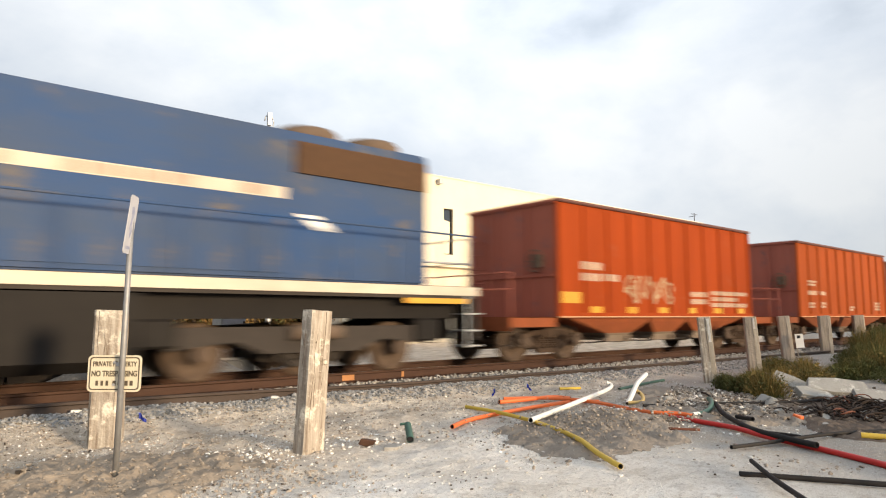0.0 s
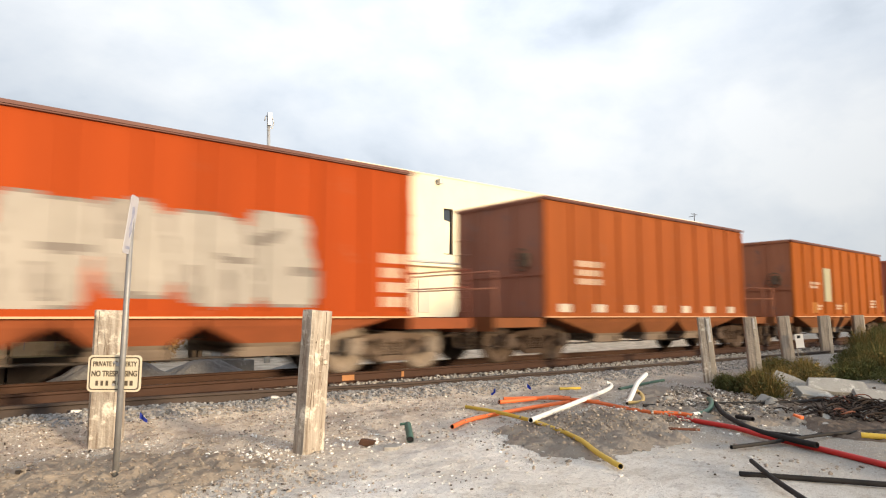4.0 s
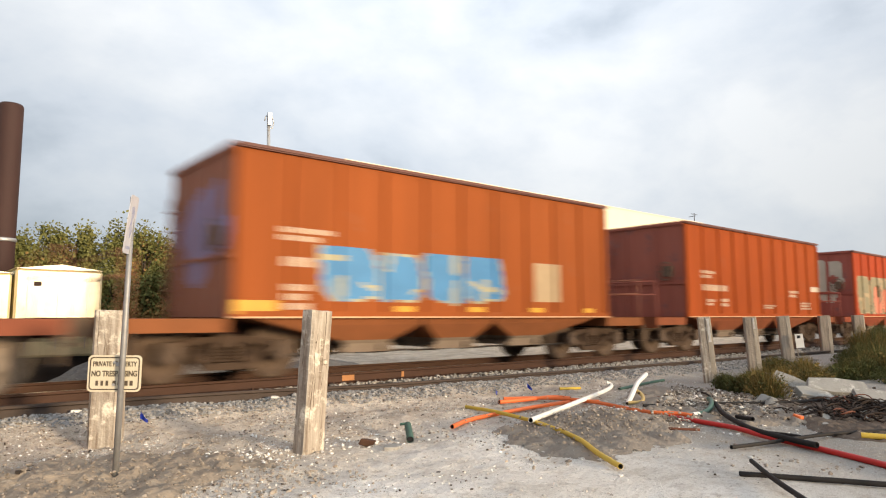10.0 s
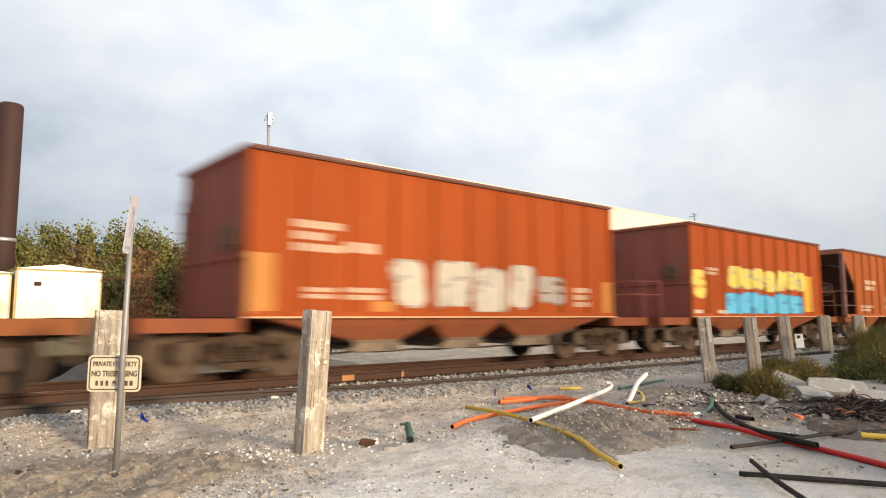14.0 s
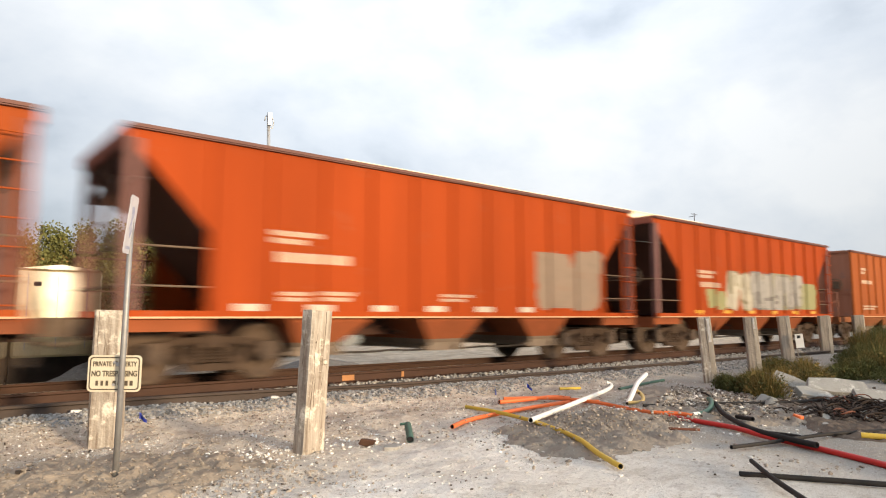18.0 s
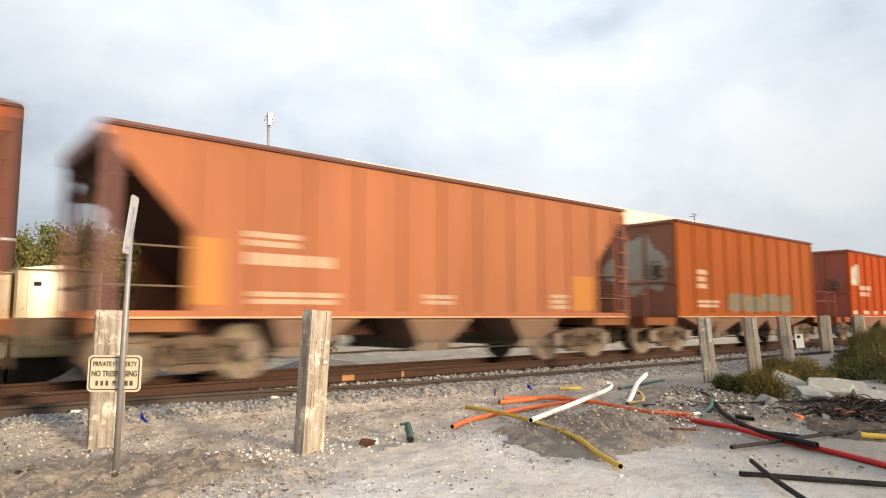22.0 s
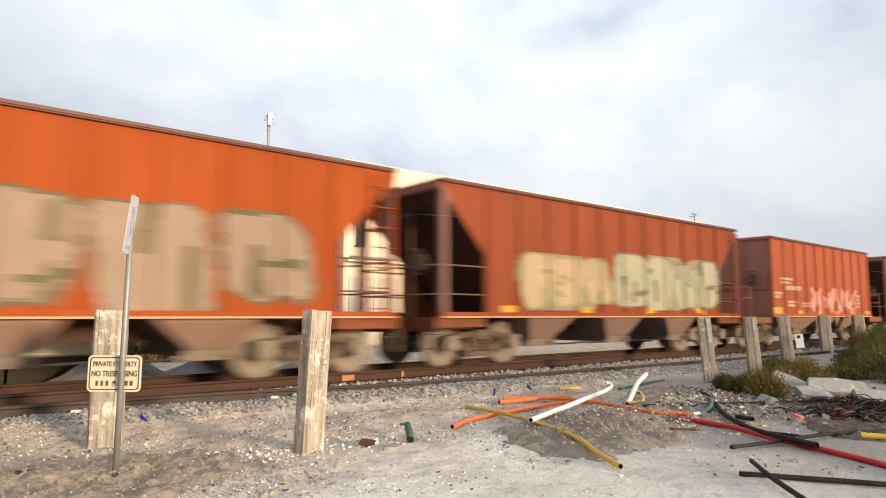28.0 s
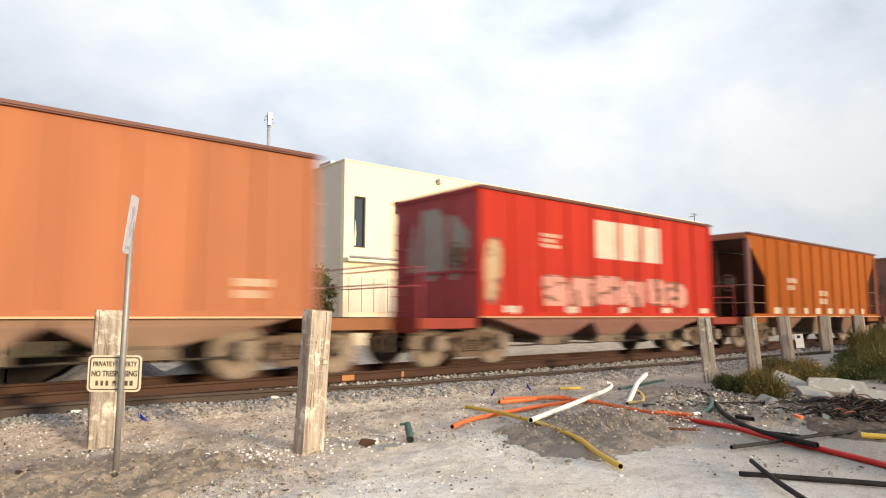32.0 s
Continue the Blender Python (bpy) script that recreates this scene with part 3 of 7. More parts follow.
BROWNWHEEL = material("grimy_brown_wheel_steel", (0.115, 0.077, 0.052), (0.055, 0.038, 0.027), 6, 0.75, 0.2, 0.2, 50)
BROWNGRIME = material("grimy_brown_truck_steel", (0.074, 0.047, 0.031), (0.034, 0.023, 0.016), 4, 0.85, 0, 0.3, 40, spec=0.15)
TRUCK_TONES = [BROWNGRIME, BROWNWHEEL]
BAY_PAINTS = [DUSTY]


def build_truck(car, x, axles=(-0.89, 0.89), tone=None):
    tone = tone or TRUCK_TONES[0]
    rim = TRUCK_TONES[1]
    tr = new("truck")
    tr.parent = car
    tr.matrix_basis = pose(x, 0, 0)
    for y in (-1.0, 1.0):
        place("sideframe", (tone.name,), sideframe, tone, tr, y=y)
        for x2 in (-0.16, 0.0, 0.16):
            place("spring", (tone.name,), spring, tone, tr, x2, y)
        for a in axles:
            place("bearing", (rim.name,), bearing, rim, tr, a, y * 1.1, WHEEL_R, 0 if y < 0 else 180)
    place("bolster", (tone.name,), lambda bm: (box(bm, -0.2, 0.2, -1.12, 1.12, 0.52, 0.74), bevel(bm, 0.03)), tone, tr)
    for a in axles:
        w = place("wheelset", (rim.name,), wheelset, rim, tr, a, 0, WHEEL_R, label="dusty steel wheelset")
        SPINNERS.append(w)
        place("brake_beam", (), brake_beam, DARKSTEEL, tr, a * 0.34)
    return tr


# ---- hopper cars ----
SILL, TOP = 1.0, 3.73


def rib(bm):
    prism(bm, [(-0.075, 0.0), (-0.045, -0.075), (0.045, -0.075), (0.075, 0.0)], 0.0, 2.52, "z")


# dark rust with the shade under slopes and sills put into the colour
UNDERSHADE = material("shade_dark_rust_sheet", (0.085, 0.042, 0.03), (0.05, 0.028, 0.022), 2.5, 0.85, 0, 0.2, 30, spec=0.1)
CHORDM = material("dark_rust_chord", (0.115, 0.045, 0.036), (0.16, 0.075, 0.055), 3, 0.6, 0, 0.2, 30, (0.4, 1, 1))


def chord(bm, half, depth=0.10):
    box(bm, -half, half, -depth / 2, depth / 2, -0.075, 0)
    bevel(bm, 0.02, 2)


def ladder(bm, n=6, w=0.42, step=0.36, up=True):
    for s in (-1, 1):
        box(bm, s * w / 2 - 0.025, s * w / 2 + 0.025, -0.012, 0.012, -0.1, n * step)
    for k in range(n):
        tube(bm, [(-w / 2, 0, k * step + 0.1), (-w / 2, -0.07, k * step + 0.1), (w / 2, -0.07, k * step + 0.1), (w / 2, 0, k * step + 0.1)], 0.013, 6)


def funnel(bm, levels):
    """A bottom bay from levels of (z, x from, x to, half breadth)."""
    rings = [[bm.verts.new(p) for p in ((a, -w, z), (b, -w, z), (b, w, z), (a, w, z))] for z, a, b, w in levels]
    for n, (p, q) in enumerate(zip(rings, rings[1:])):
        for i in range(4):
            bm.faces.new((p[i], p[(i + 1) % 4], q[(i + 1) % 4], q[i])).material_index = int(n == len(rings) - 2)
    bm.faces.new(rings[0][::-1])
    bm.faces.new(rings[-1]).material_index = 1


def outlet(bm, half=0.45):
    """Sliding gate frame under a bay, with its rack shaft and capstans."""
    box(bm, -half, half, -1.16, 1.16, -0.09, 0.0)
    for s in (-1, 1):
        box(bm, -half - 0.06, half + 0.06, s * 1.18 - 0.04, s * 1.18 + 0.04, -0.11, 0.04)
        box(bm, -half - 0.16, -half - 0.06, s * 1.10 - 0.10, s * 1.10 + 0.10, -0.09, -0.03)
        lathe(bm, [(0.05, s * 1.22), (0.06, s * 1.24), (0.06, s * 1.30), (0.03, s * 1.32)], "y", 8, at=(half * 0.6, 0, -0.03))
    tube(bm, [(half * 0.6, -1.22, -0.03), (half * 0.6, 1.22, -0.03)], 0.025, 6)


def brake_line(bm):
    """Air pipe slung low along the car, sagging between its hangers."""
    pts = [(-3.6 + 0.4 * k, -1.02, 0.38 + 0.012 * math.cos(k * 2.1)) for k in range(19)]
    tube(bm, pts, 0.022, 6)
    for x in (-2.95, -0.95, 0.95, 2.95):
        tube(bm, [(x, -1.02, 0.36), (x, -0.95, 0.72), (x, -0.3, 0.80)], 0.014, 5)


def coupler(bm):
    box(bm, -0.42, 0.10, -0.11, 0.11, -0.11, 0.11)
    prism(bm, [(-0.68, -0.12), (-0.62, -0.20), (-0.42, -0.18), (-0.38, 0.12), (-0.48, 0.20), (-0.56, 0.16), (-0.52, 0.02), (-0.64, 0.02)], -0.14, 0.14, "z")
    tube(bm, [(-0.30, -0.35, 0.02), (-0.45, -0.38, -0.22), (-0.66, -0.36, -0.28)], 0.03, 7)


def step_iron(bm):
    for z in (0.38, 0.66):
        box(bm, -0.02, 0.02, -0.19, 0.19, z, z + 0.02)
    for y in (-0.2, 0.2):
        box(bm, -0.02, 0.02, y - 0.01, y + 0.01, 0.38, 0.80)


def brake_wheel(bm):
    ring = [(0.0, 0.26 * math.cos(a), 0.26 * math.sin(a)) for a in (k * math.pi / 8 for k in range(17))]
    tube(bm, ring, 0.016, 6, False)
    for k in range(4):
        a = k * math.pi / 2
        tube(bm, [(0.03, 0, 0), (0, 0.26 * math.cos(a), 0.26 * math.sin(a))], 0.011, 5)
    box(bm, 0.02, 0.16, -0.12, 0.12, -0.15, 0.15)


def common_underframe(car, colour):
    pm = PAINTS[colour]
    place("brake_line", (), brake_line, DARKSTEEL, car)
    place("centre_sill", (colour,), lambda bm: box(bm, -6.15, 6.15, -0.22, 0.22, 0.66, 0.98), UNDERSHADE, car)
    for s in (-1, 1):
        rz = 0 if s < 0 else 180
        place("coupler", (), coupler, GRIME, car, s * 5.95, 0, 0.86, rz)
        build_truck(car, s * 4.6)
    place("air_reservoir", (), lambda bm: lathe(bm, [(0.04, -0.45), (0.11, -0.42), (0.13, -0.36), (0.13, 0.36), (0.11, 0.42), (0.04, 0.45)], "y", 14), DARKSTEEL, car, 5.3, 0.3, 1.12)


def side_ladders(car, colour, xs, z0, n):
    for s in (-1, 1):
        for x in xs:
            place("ladder", (colour, n), lambda bm: ladder(bm, n), PAINTS[colour], car, x, s * (HALF_W + 0.02), z0, 0 if s < 0 else 180)


def square_hopper(car, colour):
    """Short square-ended body on a longer frame with open end platforms, four bottom outlets."""
    pm = PAINTS[colour]
    L = 4.72
    for s in (-1, 1):
        rz = 0 if s < 0 else 180
        place("side_sheet", (colour,), lambda bm: box(bm, -L, L, -0.012, 0.012, SILL, TOP - 0.05), pm, car, 0, s * (HALF_W - 0.07), 0, rz)
        for k in range(11):
            place("rib", (colour,), rib, pm, car, -L + 0.075 + k * (2 * L - 0.15) / 10, s * (HALF_W - 0.082), SILL + 0.1, rz)
        place("top_chord", (colour, "side"), lambda bm: chord(bm, L + 0.04), CHORDM, car, 0, s * (HALF_W - 0.03), TOP, 0)
        place("side_sill", (colour,), lambda bm: (box(bm, -L - 0.02, L + 0.02, -0.075, 0.03, 0, 0.025), box(bm, -L - 0.02, L + 0.02, -0.05, 0.03, 0.025, 0.11)), pm, car, 0, s * (HALF_W - 0.06), SILL - 0.01, rz)
        place("sill_edge", (), lambda bm: box(bm, -L - 0.02, L + 0.02, -0.006, 0.006, 0, 0.028), SILLEDGE, car, 0, s * (HALF_W + 0.022), SILL - 0.012, rz)
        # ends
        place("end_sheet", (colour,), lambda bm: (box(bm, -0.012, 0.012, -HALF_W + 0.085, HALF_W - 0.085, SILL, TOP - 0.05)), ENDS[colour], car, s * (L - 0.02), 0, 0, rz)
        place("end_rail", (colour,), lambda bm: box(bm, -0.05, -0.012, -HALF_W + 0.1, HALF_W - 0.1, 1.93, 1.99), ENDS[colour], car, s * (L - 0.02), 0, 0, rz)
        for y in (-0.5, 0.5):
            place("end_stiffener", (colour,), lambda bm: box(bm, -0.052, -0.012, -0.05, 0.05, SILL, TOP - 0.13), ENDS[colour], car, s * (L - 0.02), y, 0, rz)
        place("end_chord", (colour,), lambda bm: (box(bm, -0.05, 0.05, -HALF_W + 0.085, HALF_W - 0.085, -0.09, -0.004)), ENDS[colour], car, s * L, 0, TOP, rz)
        place("end_platform", (colour,), lambda bm: (box(bm, -0.76, 0.74, -1.42, 1.42, 0.78, 0.985), box(bm, -0.78, -0.76, -1.45, 1.45, 0.70, 1.0)), DUSTY[colour], car, s * 5.48, 0, 0, rz)
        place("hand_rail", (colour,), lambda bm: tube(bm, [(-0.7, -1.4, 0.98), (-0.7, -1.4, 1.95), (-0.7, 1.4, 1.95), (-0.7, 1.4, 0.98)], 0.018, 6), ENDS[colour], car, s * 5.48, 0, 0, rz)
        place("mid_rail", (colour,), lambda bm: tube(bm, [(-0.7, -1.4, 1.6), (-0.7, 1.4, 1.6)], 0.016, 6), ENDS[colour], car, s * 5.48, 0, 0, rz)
        for y in (-1.3, 1.3):
            place("step", (), step_iron, GRIME, car, s * 6.18, y, 0, rz)
    # hidden sheet added inside the body to block light
    place("floor_sheet", (colour,), lambda bm: box(bm, -L + 0.05, L - 0.05, -HALF_W + 0.1, HALF_W - 0.1, SILL + 0.02, SILL + 0.06), pm, car)
    place("stone_load", (), lambda bm: heap(bm, L - 0.08, HALF_W - 0.12), BALLAST, car, 0, 0, 3.05, label="crushed stone load")
    end_bay = [(SILL + 0.01, -4.40, -0.93, 1.40), (0.87, -3.86, -0.98, 1.37), (0.60, -2.66, -1.56, 1.24), (0.50, -2.45, -1.68, 1.18)]
    for s in (-1, 1):
        place("hopper_bay", (BAY_PAINTS[0][colour].name, "end"), lambda bm: funnel(bm, end_bay), [BAY_PAINTS[0][colour], STONEDUST], car, rz=0 if s < 0 else 180)
        place("outlet_gate", (), outlet, STONEDUST, car, s * 2.06, 0, 0.50)
    place("hopper_bay", (BAY_PAINTS[0][colour].name, "middle"), lambda bm: funnel(bm, [(SILL + 0.01, -0.92, 0.92, 1.40), (0.87, -0.89, 0.89, 1.37), (0.60, -0.50, 0.50, 1.24), (0.50, -0.42, 0.42, 1.18)]), [BAY_PAINTS[0][colour], STONEDUST], car)
    place("outlet_gate", (), outlet, STONEDUST, car, 0, 0, 0.50)
    place("brake_wheel", (), brake_wheel, GRIME, car, -4.85, -0.9, 2.3)
    for s in (-1, 1):
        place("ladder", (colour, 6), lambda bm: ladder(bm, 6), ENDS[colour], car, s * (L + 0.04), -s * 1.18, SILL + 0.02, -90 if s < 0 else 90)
    common_underframe(car, colour)


def heap(bm, hx, hy):
    nx, ny = 14, 5
    g = [[bm.verts.new((-hx + 2 * hx * i / nx, -hy + 2 * hy * j / ny, (0.35 * math.cos(1.4 * (2 * j / ny - 1)) * (1 - 0.4 * abs(2 * i / nx - 1)) - 0.1 + 0.1 * noise.noise((i * 0.7, j * 0.9, 0))))) for j in range(ny + 1)] for i in range(nx + 1)]
    for i in range(nx):
        for j in range(ny):
            bm.faces.new((g[i][j], g[i + 1][j], g[i + 1][j + 1], g[i][j + 1]))


def slope_hopper(car, colour):
    """Long-topped hopper with sloping ends over open end bays, three bottom outlets."""
    pm = PAINTS[colour]
    T, B = 6.02, 4.86
    prof = [(-T, TOP - 0.05), (-T, TOP - 0.22), (-B, 2.30), (-B, SILL), (B, SILL), (B, 2.30), (T, TOP - 0.22), (T, TOP - 0.05)]
    for s in (-1, 1):
        rz = 0 if s < 0 else 180
        place("slope_side_sheet", (colour,), lambda bm: prism(bm, prof, -0.012, 0.012, "y"), pm, car, 0, s * (HALF_W - 0.07), 0, rz)
        for k in range(11):
            place("rib", (colour,), rib, pm, car, -B + 0.09 + k * (2 * B - 0.18) / 10, s * (HALF_W - 0.082), SILL + 0.1, rz)
        place("top_chord", (colour, "long"), lambda bm: chord(bm, T + 0.04), CHORDM, car, 0, s * (HALF_W - 0.03), TOP, 0)
        place("side_sill", (colour, "long"), lambda bm: (box(bm, -T - 0.02, T + 0.02, -0.075, 0.03, 0, 0.025), box(bm, -T - 0.02, T + 0.02, -0.05, 0.03, 0.025, 0.11)), pm, car, 0, s * (HALF_W - 0.06), SILL - 0.01, rz)
        place("sill_edge", ("long",), lambda bm: box(bm, -T - 0.02, T + 0.02, -0.006, 0.006, 0, 0.028), SILLEDGE, car, 0, s * (HALF_W + 0.022), SILL - 0.012, rz)
        place("slope_sheet", (colour, "end"), lambda bm: prism(bm, [(-T + 0.02, TOP - 0.15), (-T + 0.02, TOP - 0.22), (-3.75, SILL + 0.05), (-3.68, SILL + 0.08)], -HALF_W + 0.085, HALF_W - 0.085, "y"), UNDERSHADE, car, 0, 0, 0, rz)
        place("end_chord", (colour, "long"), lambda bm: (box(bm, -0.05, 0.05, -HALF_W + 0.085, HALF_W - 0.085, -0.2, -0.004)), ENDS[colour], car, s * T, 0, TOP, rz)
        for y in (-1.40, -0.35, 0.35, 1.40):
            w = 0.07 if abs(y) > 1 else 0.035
            place("end_post", (w,), lambda bm: box(bm, -w, w, -w, w, 0.98, TOP - 0.2), ENDS["maroon"] if abs(y) > 1 else UNDERSHADE, car, s * (T - 0.08), y, 0)
        place("end_platform", (colour, "long"), lambda bm: (box(bm, -0.62, 0.70, -1.42, 1.42, 0.80, 0.985), box(bm, -0.64, -0.62, -1.45, 1.45, 0.72, 1.0)), DUSTY[colour], car, s * 5.5, 0, 0, rz)
        for z in (1.45, 2.02):
            place("hand_rail", ("long",), lambda bm: tube(bm, [(0.62, -1.44, 0), (-0.55, -1.44, 0), (-0.55, 1.44, 0), (0.62, 1.44, 0)], 0.018, 6), GRIME, car, s * 5.48, 0, z, rz)
        for y in (-1.3, 1.3):
            place("step", (), step_iron, GRIME, car, s * 6.1, y, 0, rz)
    place("stone_load", ("long",), lambda bm: heap(bm, T - 0.1, HALF_W - 0.12), BALLAST, car, 0, 0, 3.05, label="crushed stone load")
    for s in (-1, 1):
        place("hopper_bay", (BAY_PAINTS[0][colour].name, "deep"), lambda bm: funnel(bm, [(SILL + 0.01, -3.50, -1.90, 1.40), (0.92, -3.45, -1.98, 1.39), (0.58, -3.26, -2.42, 1.22), (0.47, -3.20, -2.50, 1.16)]), [BAY_PAINTS[0][colour], STONEDUST], car, rz=0 if s < 0 else 180)
        place("outlet_gate", ("deep",), lambda bm: outlet(bm, 0.38), STONEDUST, car, s * 2.85, 0, 0.47)
    place("hopper_bay", (BAY_PAINTS[0][colour].name, "deep middle"), lambda bm: funnel(bm, [(SILL + 0.01, -0.80, 0.80, 1.40), (0.92, -0.76, 0.76, 1.39), (0.58, -0.46, 0.46, 1.22), (0.47, -0.40, 0.40, 1.16)]), [BAY_PAINTS[0][colour], STONEDUST], car)
    place("outlet_gate", ("deep",), lambda bm: outlet(bm, 0.38), STONEDUST, car, 0, 0, 0.47)
    for x0 in (-1.35, 1.35):
        place("slope_floor", (colour,), lambda bm: prism(bm, [(-0.45, SILL), (0, SILL + 0.35), (0.45, SILL)], -1.4, 1.4, "y"), UNDERSHADE, car, x0)
    place("brake_wheel", (), brake_wheel, GRIME, car, -6.12, -0.8, 2.1)
    side_ladders(car, colour, (T - 0.3,), SILL + 0.05, 7)
    common_underframe(car, colour)


# ---- locomotive ----
def build_locomotive():
    car = thing("locomotive", (0, TRACK_Y, 0), "blue diesel freight locomotive with a cream stripe and dark radiator grille", "locomotive")
    pm = PAINTS["blue"]
    hw = 0.94
    R = 9.55   # rear of the hood; the deck ends at 10.4
    bm = bmesh.new()
    box(bm, -6.0, R, -hw, hw, 1.62, 4.24)
    bevel(bm, 0.05, 2)
    part("long_hood", bm, pm, car)
    bm = bmesh.new()
    prism(bm, [(-9.2, 1.62), (-9.2, 2.9), (-8.2, 3.0), (-8.0, 4.35), (-6.1, 4.40), (-6.0, 1.62)], -1.5, 1.5)
    part("cab", bm, pm, car)
    bm = bmesh.new()
    box(bm, -10.4, 10.4, -1.5, 1.5, 1.36, 1.60)
    part("deck", bm, DARKSTEEL, car)
    for s in (-1, 1):
        bm = bmesh.new()
        box(bm, -10.4, 10.42, s * 1.5 - 0.012, s * 1.5 + 0.012, 1.42, 1.59)
        part("deck_stripe", bm, WHITEP, car, "cream edge stripe")
        bm = bmesh.new()
        box(bm, 6.6, R - 0.05, s * (hw + 0.0) - 0.05, s * (hw + 0.0) + 0.05, 3.50, 4.06)
        for k in range(16):
            x = 6.65 + k * 0.18
            box(bm, x, x + 0.03, s * hw - 0.07, s * hw + 0.07, 3.52, 4.04)
        part("radiator_grille", bm, material("brown_radiator_mesh", (0.085, 0.042, 0.018), (0.04, 0.022, 0.012), 8, 0.8), car)
        bm = bmesh.new()
        box(bm, -6.0, 6.45, s * hw - 0.006, s * hw + 0.006, 3.02, 3.22)
        rnd = random.Random(5)
        x = -5.6
        while x < 6.0:
            w = rnd.uniform(0.18, 0.4)
            if rnd.random() < 0.6:
                box(bm, x, x + w, s * hw - 0.009, s * hw + 0.009, 3.04, 3.20, 1)
            x += w + 0.06
        part("hood_stripe", bm, [WHITEP, material("faded_stripe_lettering", (0.42, 0.33, 0.25), None, 4)], car, "cream band with illegible lettering")
        bm = bmesh.new()
        prism(bm, [(6.62, 2.78), (7.10, 2.78), (7.5, 2.52), (7.02, 2.52)], s * hw - 0.007, s * hw + 0.007)
        part("flag_mark", bm, GALV, car)
        bm = bmesh.new()
        tube(bm, [(-6.0, s * 1.44, 2.62), (10.3, s * 1.44, 2.62)], 0.02, 6)
        for k in range(12):
            tube(bm, [(-5.5 + k * 1.43, s * 1.44, 1.6), (-5.5 + k * 1.43, s * 1.44, 2.62)], 0.016, 6)
        part("handrail", bm, pm, car)
        for k in range(14):
            place("hood_door", (), lambda bm: (box(bm, 0, 0.8, -0.02, 0.02, 1.75, 2.55), box(bm, 0.68, 0.72, -0.03, 0.03, 2.1, 2.2)), pm, car, -5.5 + k * 0.86, s * hw)
        bm = bmesh.new()
        for z in (0.42, 0.72, 1.05):
            box(bm, 10.12, 10.5, s * 1.25 - 0.24, s * 1.25 + 0.24, z, z + 0.03)
        for y in (-0.25, 0.25):
            box(bm, 10.1, 10.14, s * 1.25 + y - 0.012, s * 1.25 + y + 0.012, 0.4, 1.5)
        part("stepwell", bm, GALV, car)
        bm = bmesh.new()
        box(bm, 8.6, 10.1, s * 1.5 - 0.006, s * 1.5 + 0.006, 1.26, 1.36)
        part("yellow_sill_mark", bm, YELLOWP, car)
    bm = bmesh.new()
    for y in (-1.2, -0.4, 0.4, 1.2):
        tube(bm, [(10.36, y, 1.6), (10.36, y, 2.6)], 0.018, 6)
    tube(bm, [(10.36, -1.2, 2.1), (10.36, 1.2, 2.1)], 0.014, 6)
    tube(bm, [(10.36, -1.2, 2.6), (10.36, 1.2, 2.6)], 0.016, 6)
    part("end_railing", bm, GALV, car)
    for x in (7.3, 8.75):
        bm = bmesh.new()
        lathe(bm, [(0.60, 4.2), (0.62, 4.46), (0.55, 4.53), (0.1, 4.54)], "z", 24, at=(x, 0, 0))
        part("radiator_fan", bm, GRIME, car)
    bm = bmesh.new()
    prism(bm, [(-1.5, 0.42), (-1.2, 0.26), (1.2, 0.26), (1.5, 0.42), (1.5, 1.34), (-1.5, 1.34)], -3.4, 4.0, "x")
    # near-black puts the shade under the deck into the colour
    part("fuel_tank", bm, material("shade_black_underside", (0.012, 0.010, 0.009), (0.02, 0.017, 0.014), 3, 0.7, spec=0.15), car)
    bm = bmesh.new()
    box(bm, -9.9, 10.1, -1.15, 1.15, 0.98, 1.355)
    part("underframe", bm, MATS["shade_black_underside"], car)
    # boxes added to fill the gaps below the deck with dark
    for x in (4.35, 9.3):
        bm = bmesh.new()
        box(bm, x - 0.3, x + 0.3, -1.3, 1.3, 0.55, 0.98)
        bevel(bm, 0.04)
        part("equipment_box", bm, MATS["shade_black_underside"], car)
    bm = bmesh.new()
    box(bm, 10.4, 10.5, -1.4, 1.4, 0.55, 1.36)
    part("pilot_plate", bm, DARKSTEEL, car)
    c = part("coupler", cached(("coupler",), coupler, GRIME), GRIME, car)
    c.matrix_basis = pose(10.45, 0, 0.86, 0, 0, 180)
    for x in (-6.9, 6.9):
        build_truck(car, x, (-1.85, 0.0, 1.85), DARKSTEEL)
        for s in (-1, 1):
            bm = bmesh.new()
            prism(bm, [(x - 2.4, 0.5), (x - 2.3, 0.85), (x + 2.3, 0.85), (x + 2.4, 0.5), (x + 1.4, 0.62), (x + 0.9, 0.42), (x - 0.9, 0.42), (x - 1.4, 0.62)], s * 1.16 - 0.06, s * 1.16 + 0.06)
            part("truck_frame", bm, DARKSTEEL, car)
            bm = bmesh.new()
            lathe(bm, [(0.11, -0.45), (0.13, -0.3), (0.13, 0.3), (0.11, 0.45)], "x", 12, at=(x, s * 1.28, 0.75))
            part("brake_cylinder", bm, GRIME, car)
    return car


# ---- markings on the cars ----
def curve_points(pts, n=6):
    """Catmull-Rom through the points."""
    p = [Vector(a) for a in pts]
    p = [p[0] * 2 - p[1]] + p + [p[-1] * 2 - p[-2]]
    out = []
    for i in range(1, len(p) - 2):
        for k in range(n):
            t = k / n
            out.append(0.5 * ((2 * p[i]) + (p[i + 1] - p[i - 1]) * t + (2 * p[i - 1] - 5 * p[i] + 4 * p[i + 1] - p[i + 2]) * t * t + (3 * p[i] - p[i - 1] - 3 * p[i + 1] + p[i + 2]) * t ** 3))
    return out + [p[-2]]


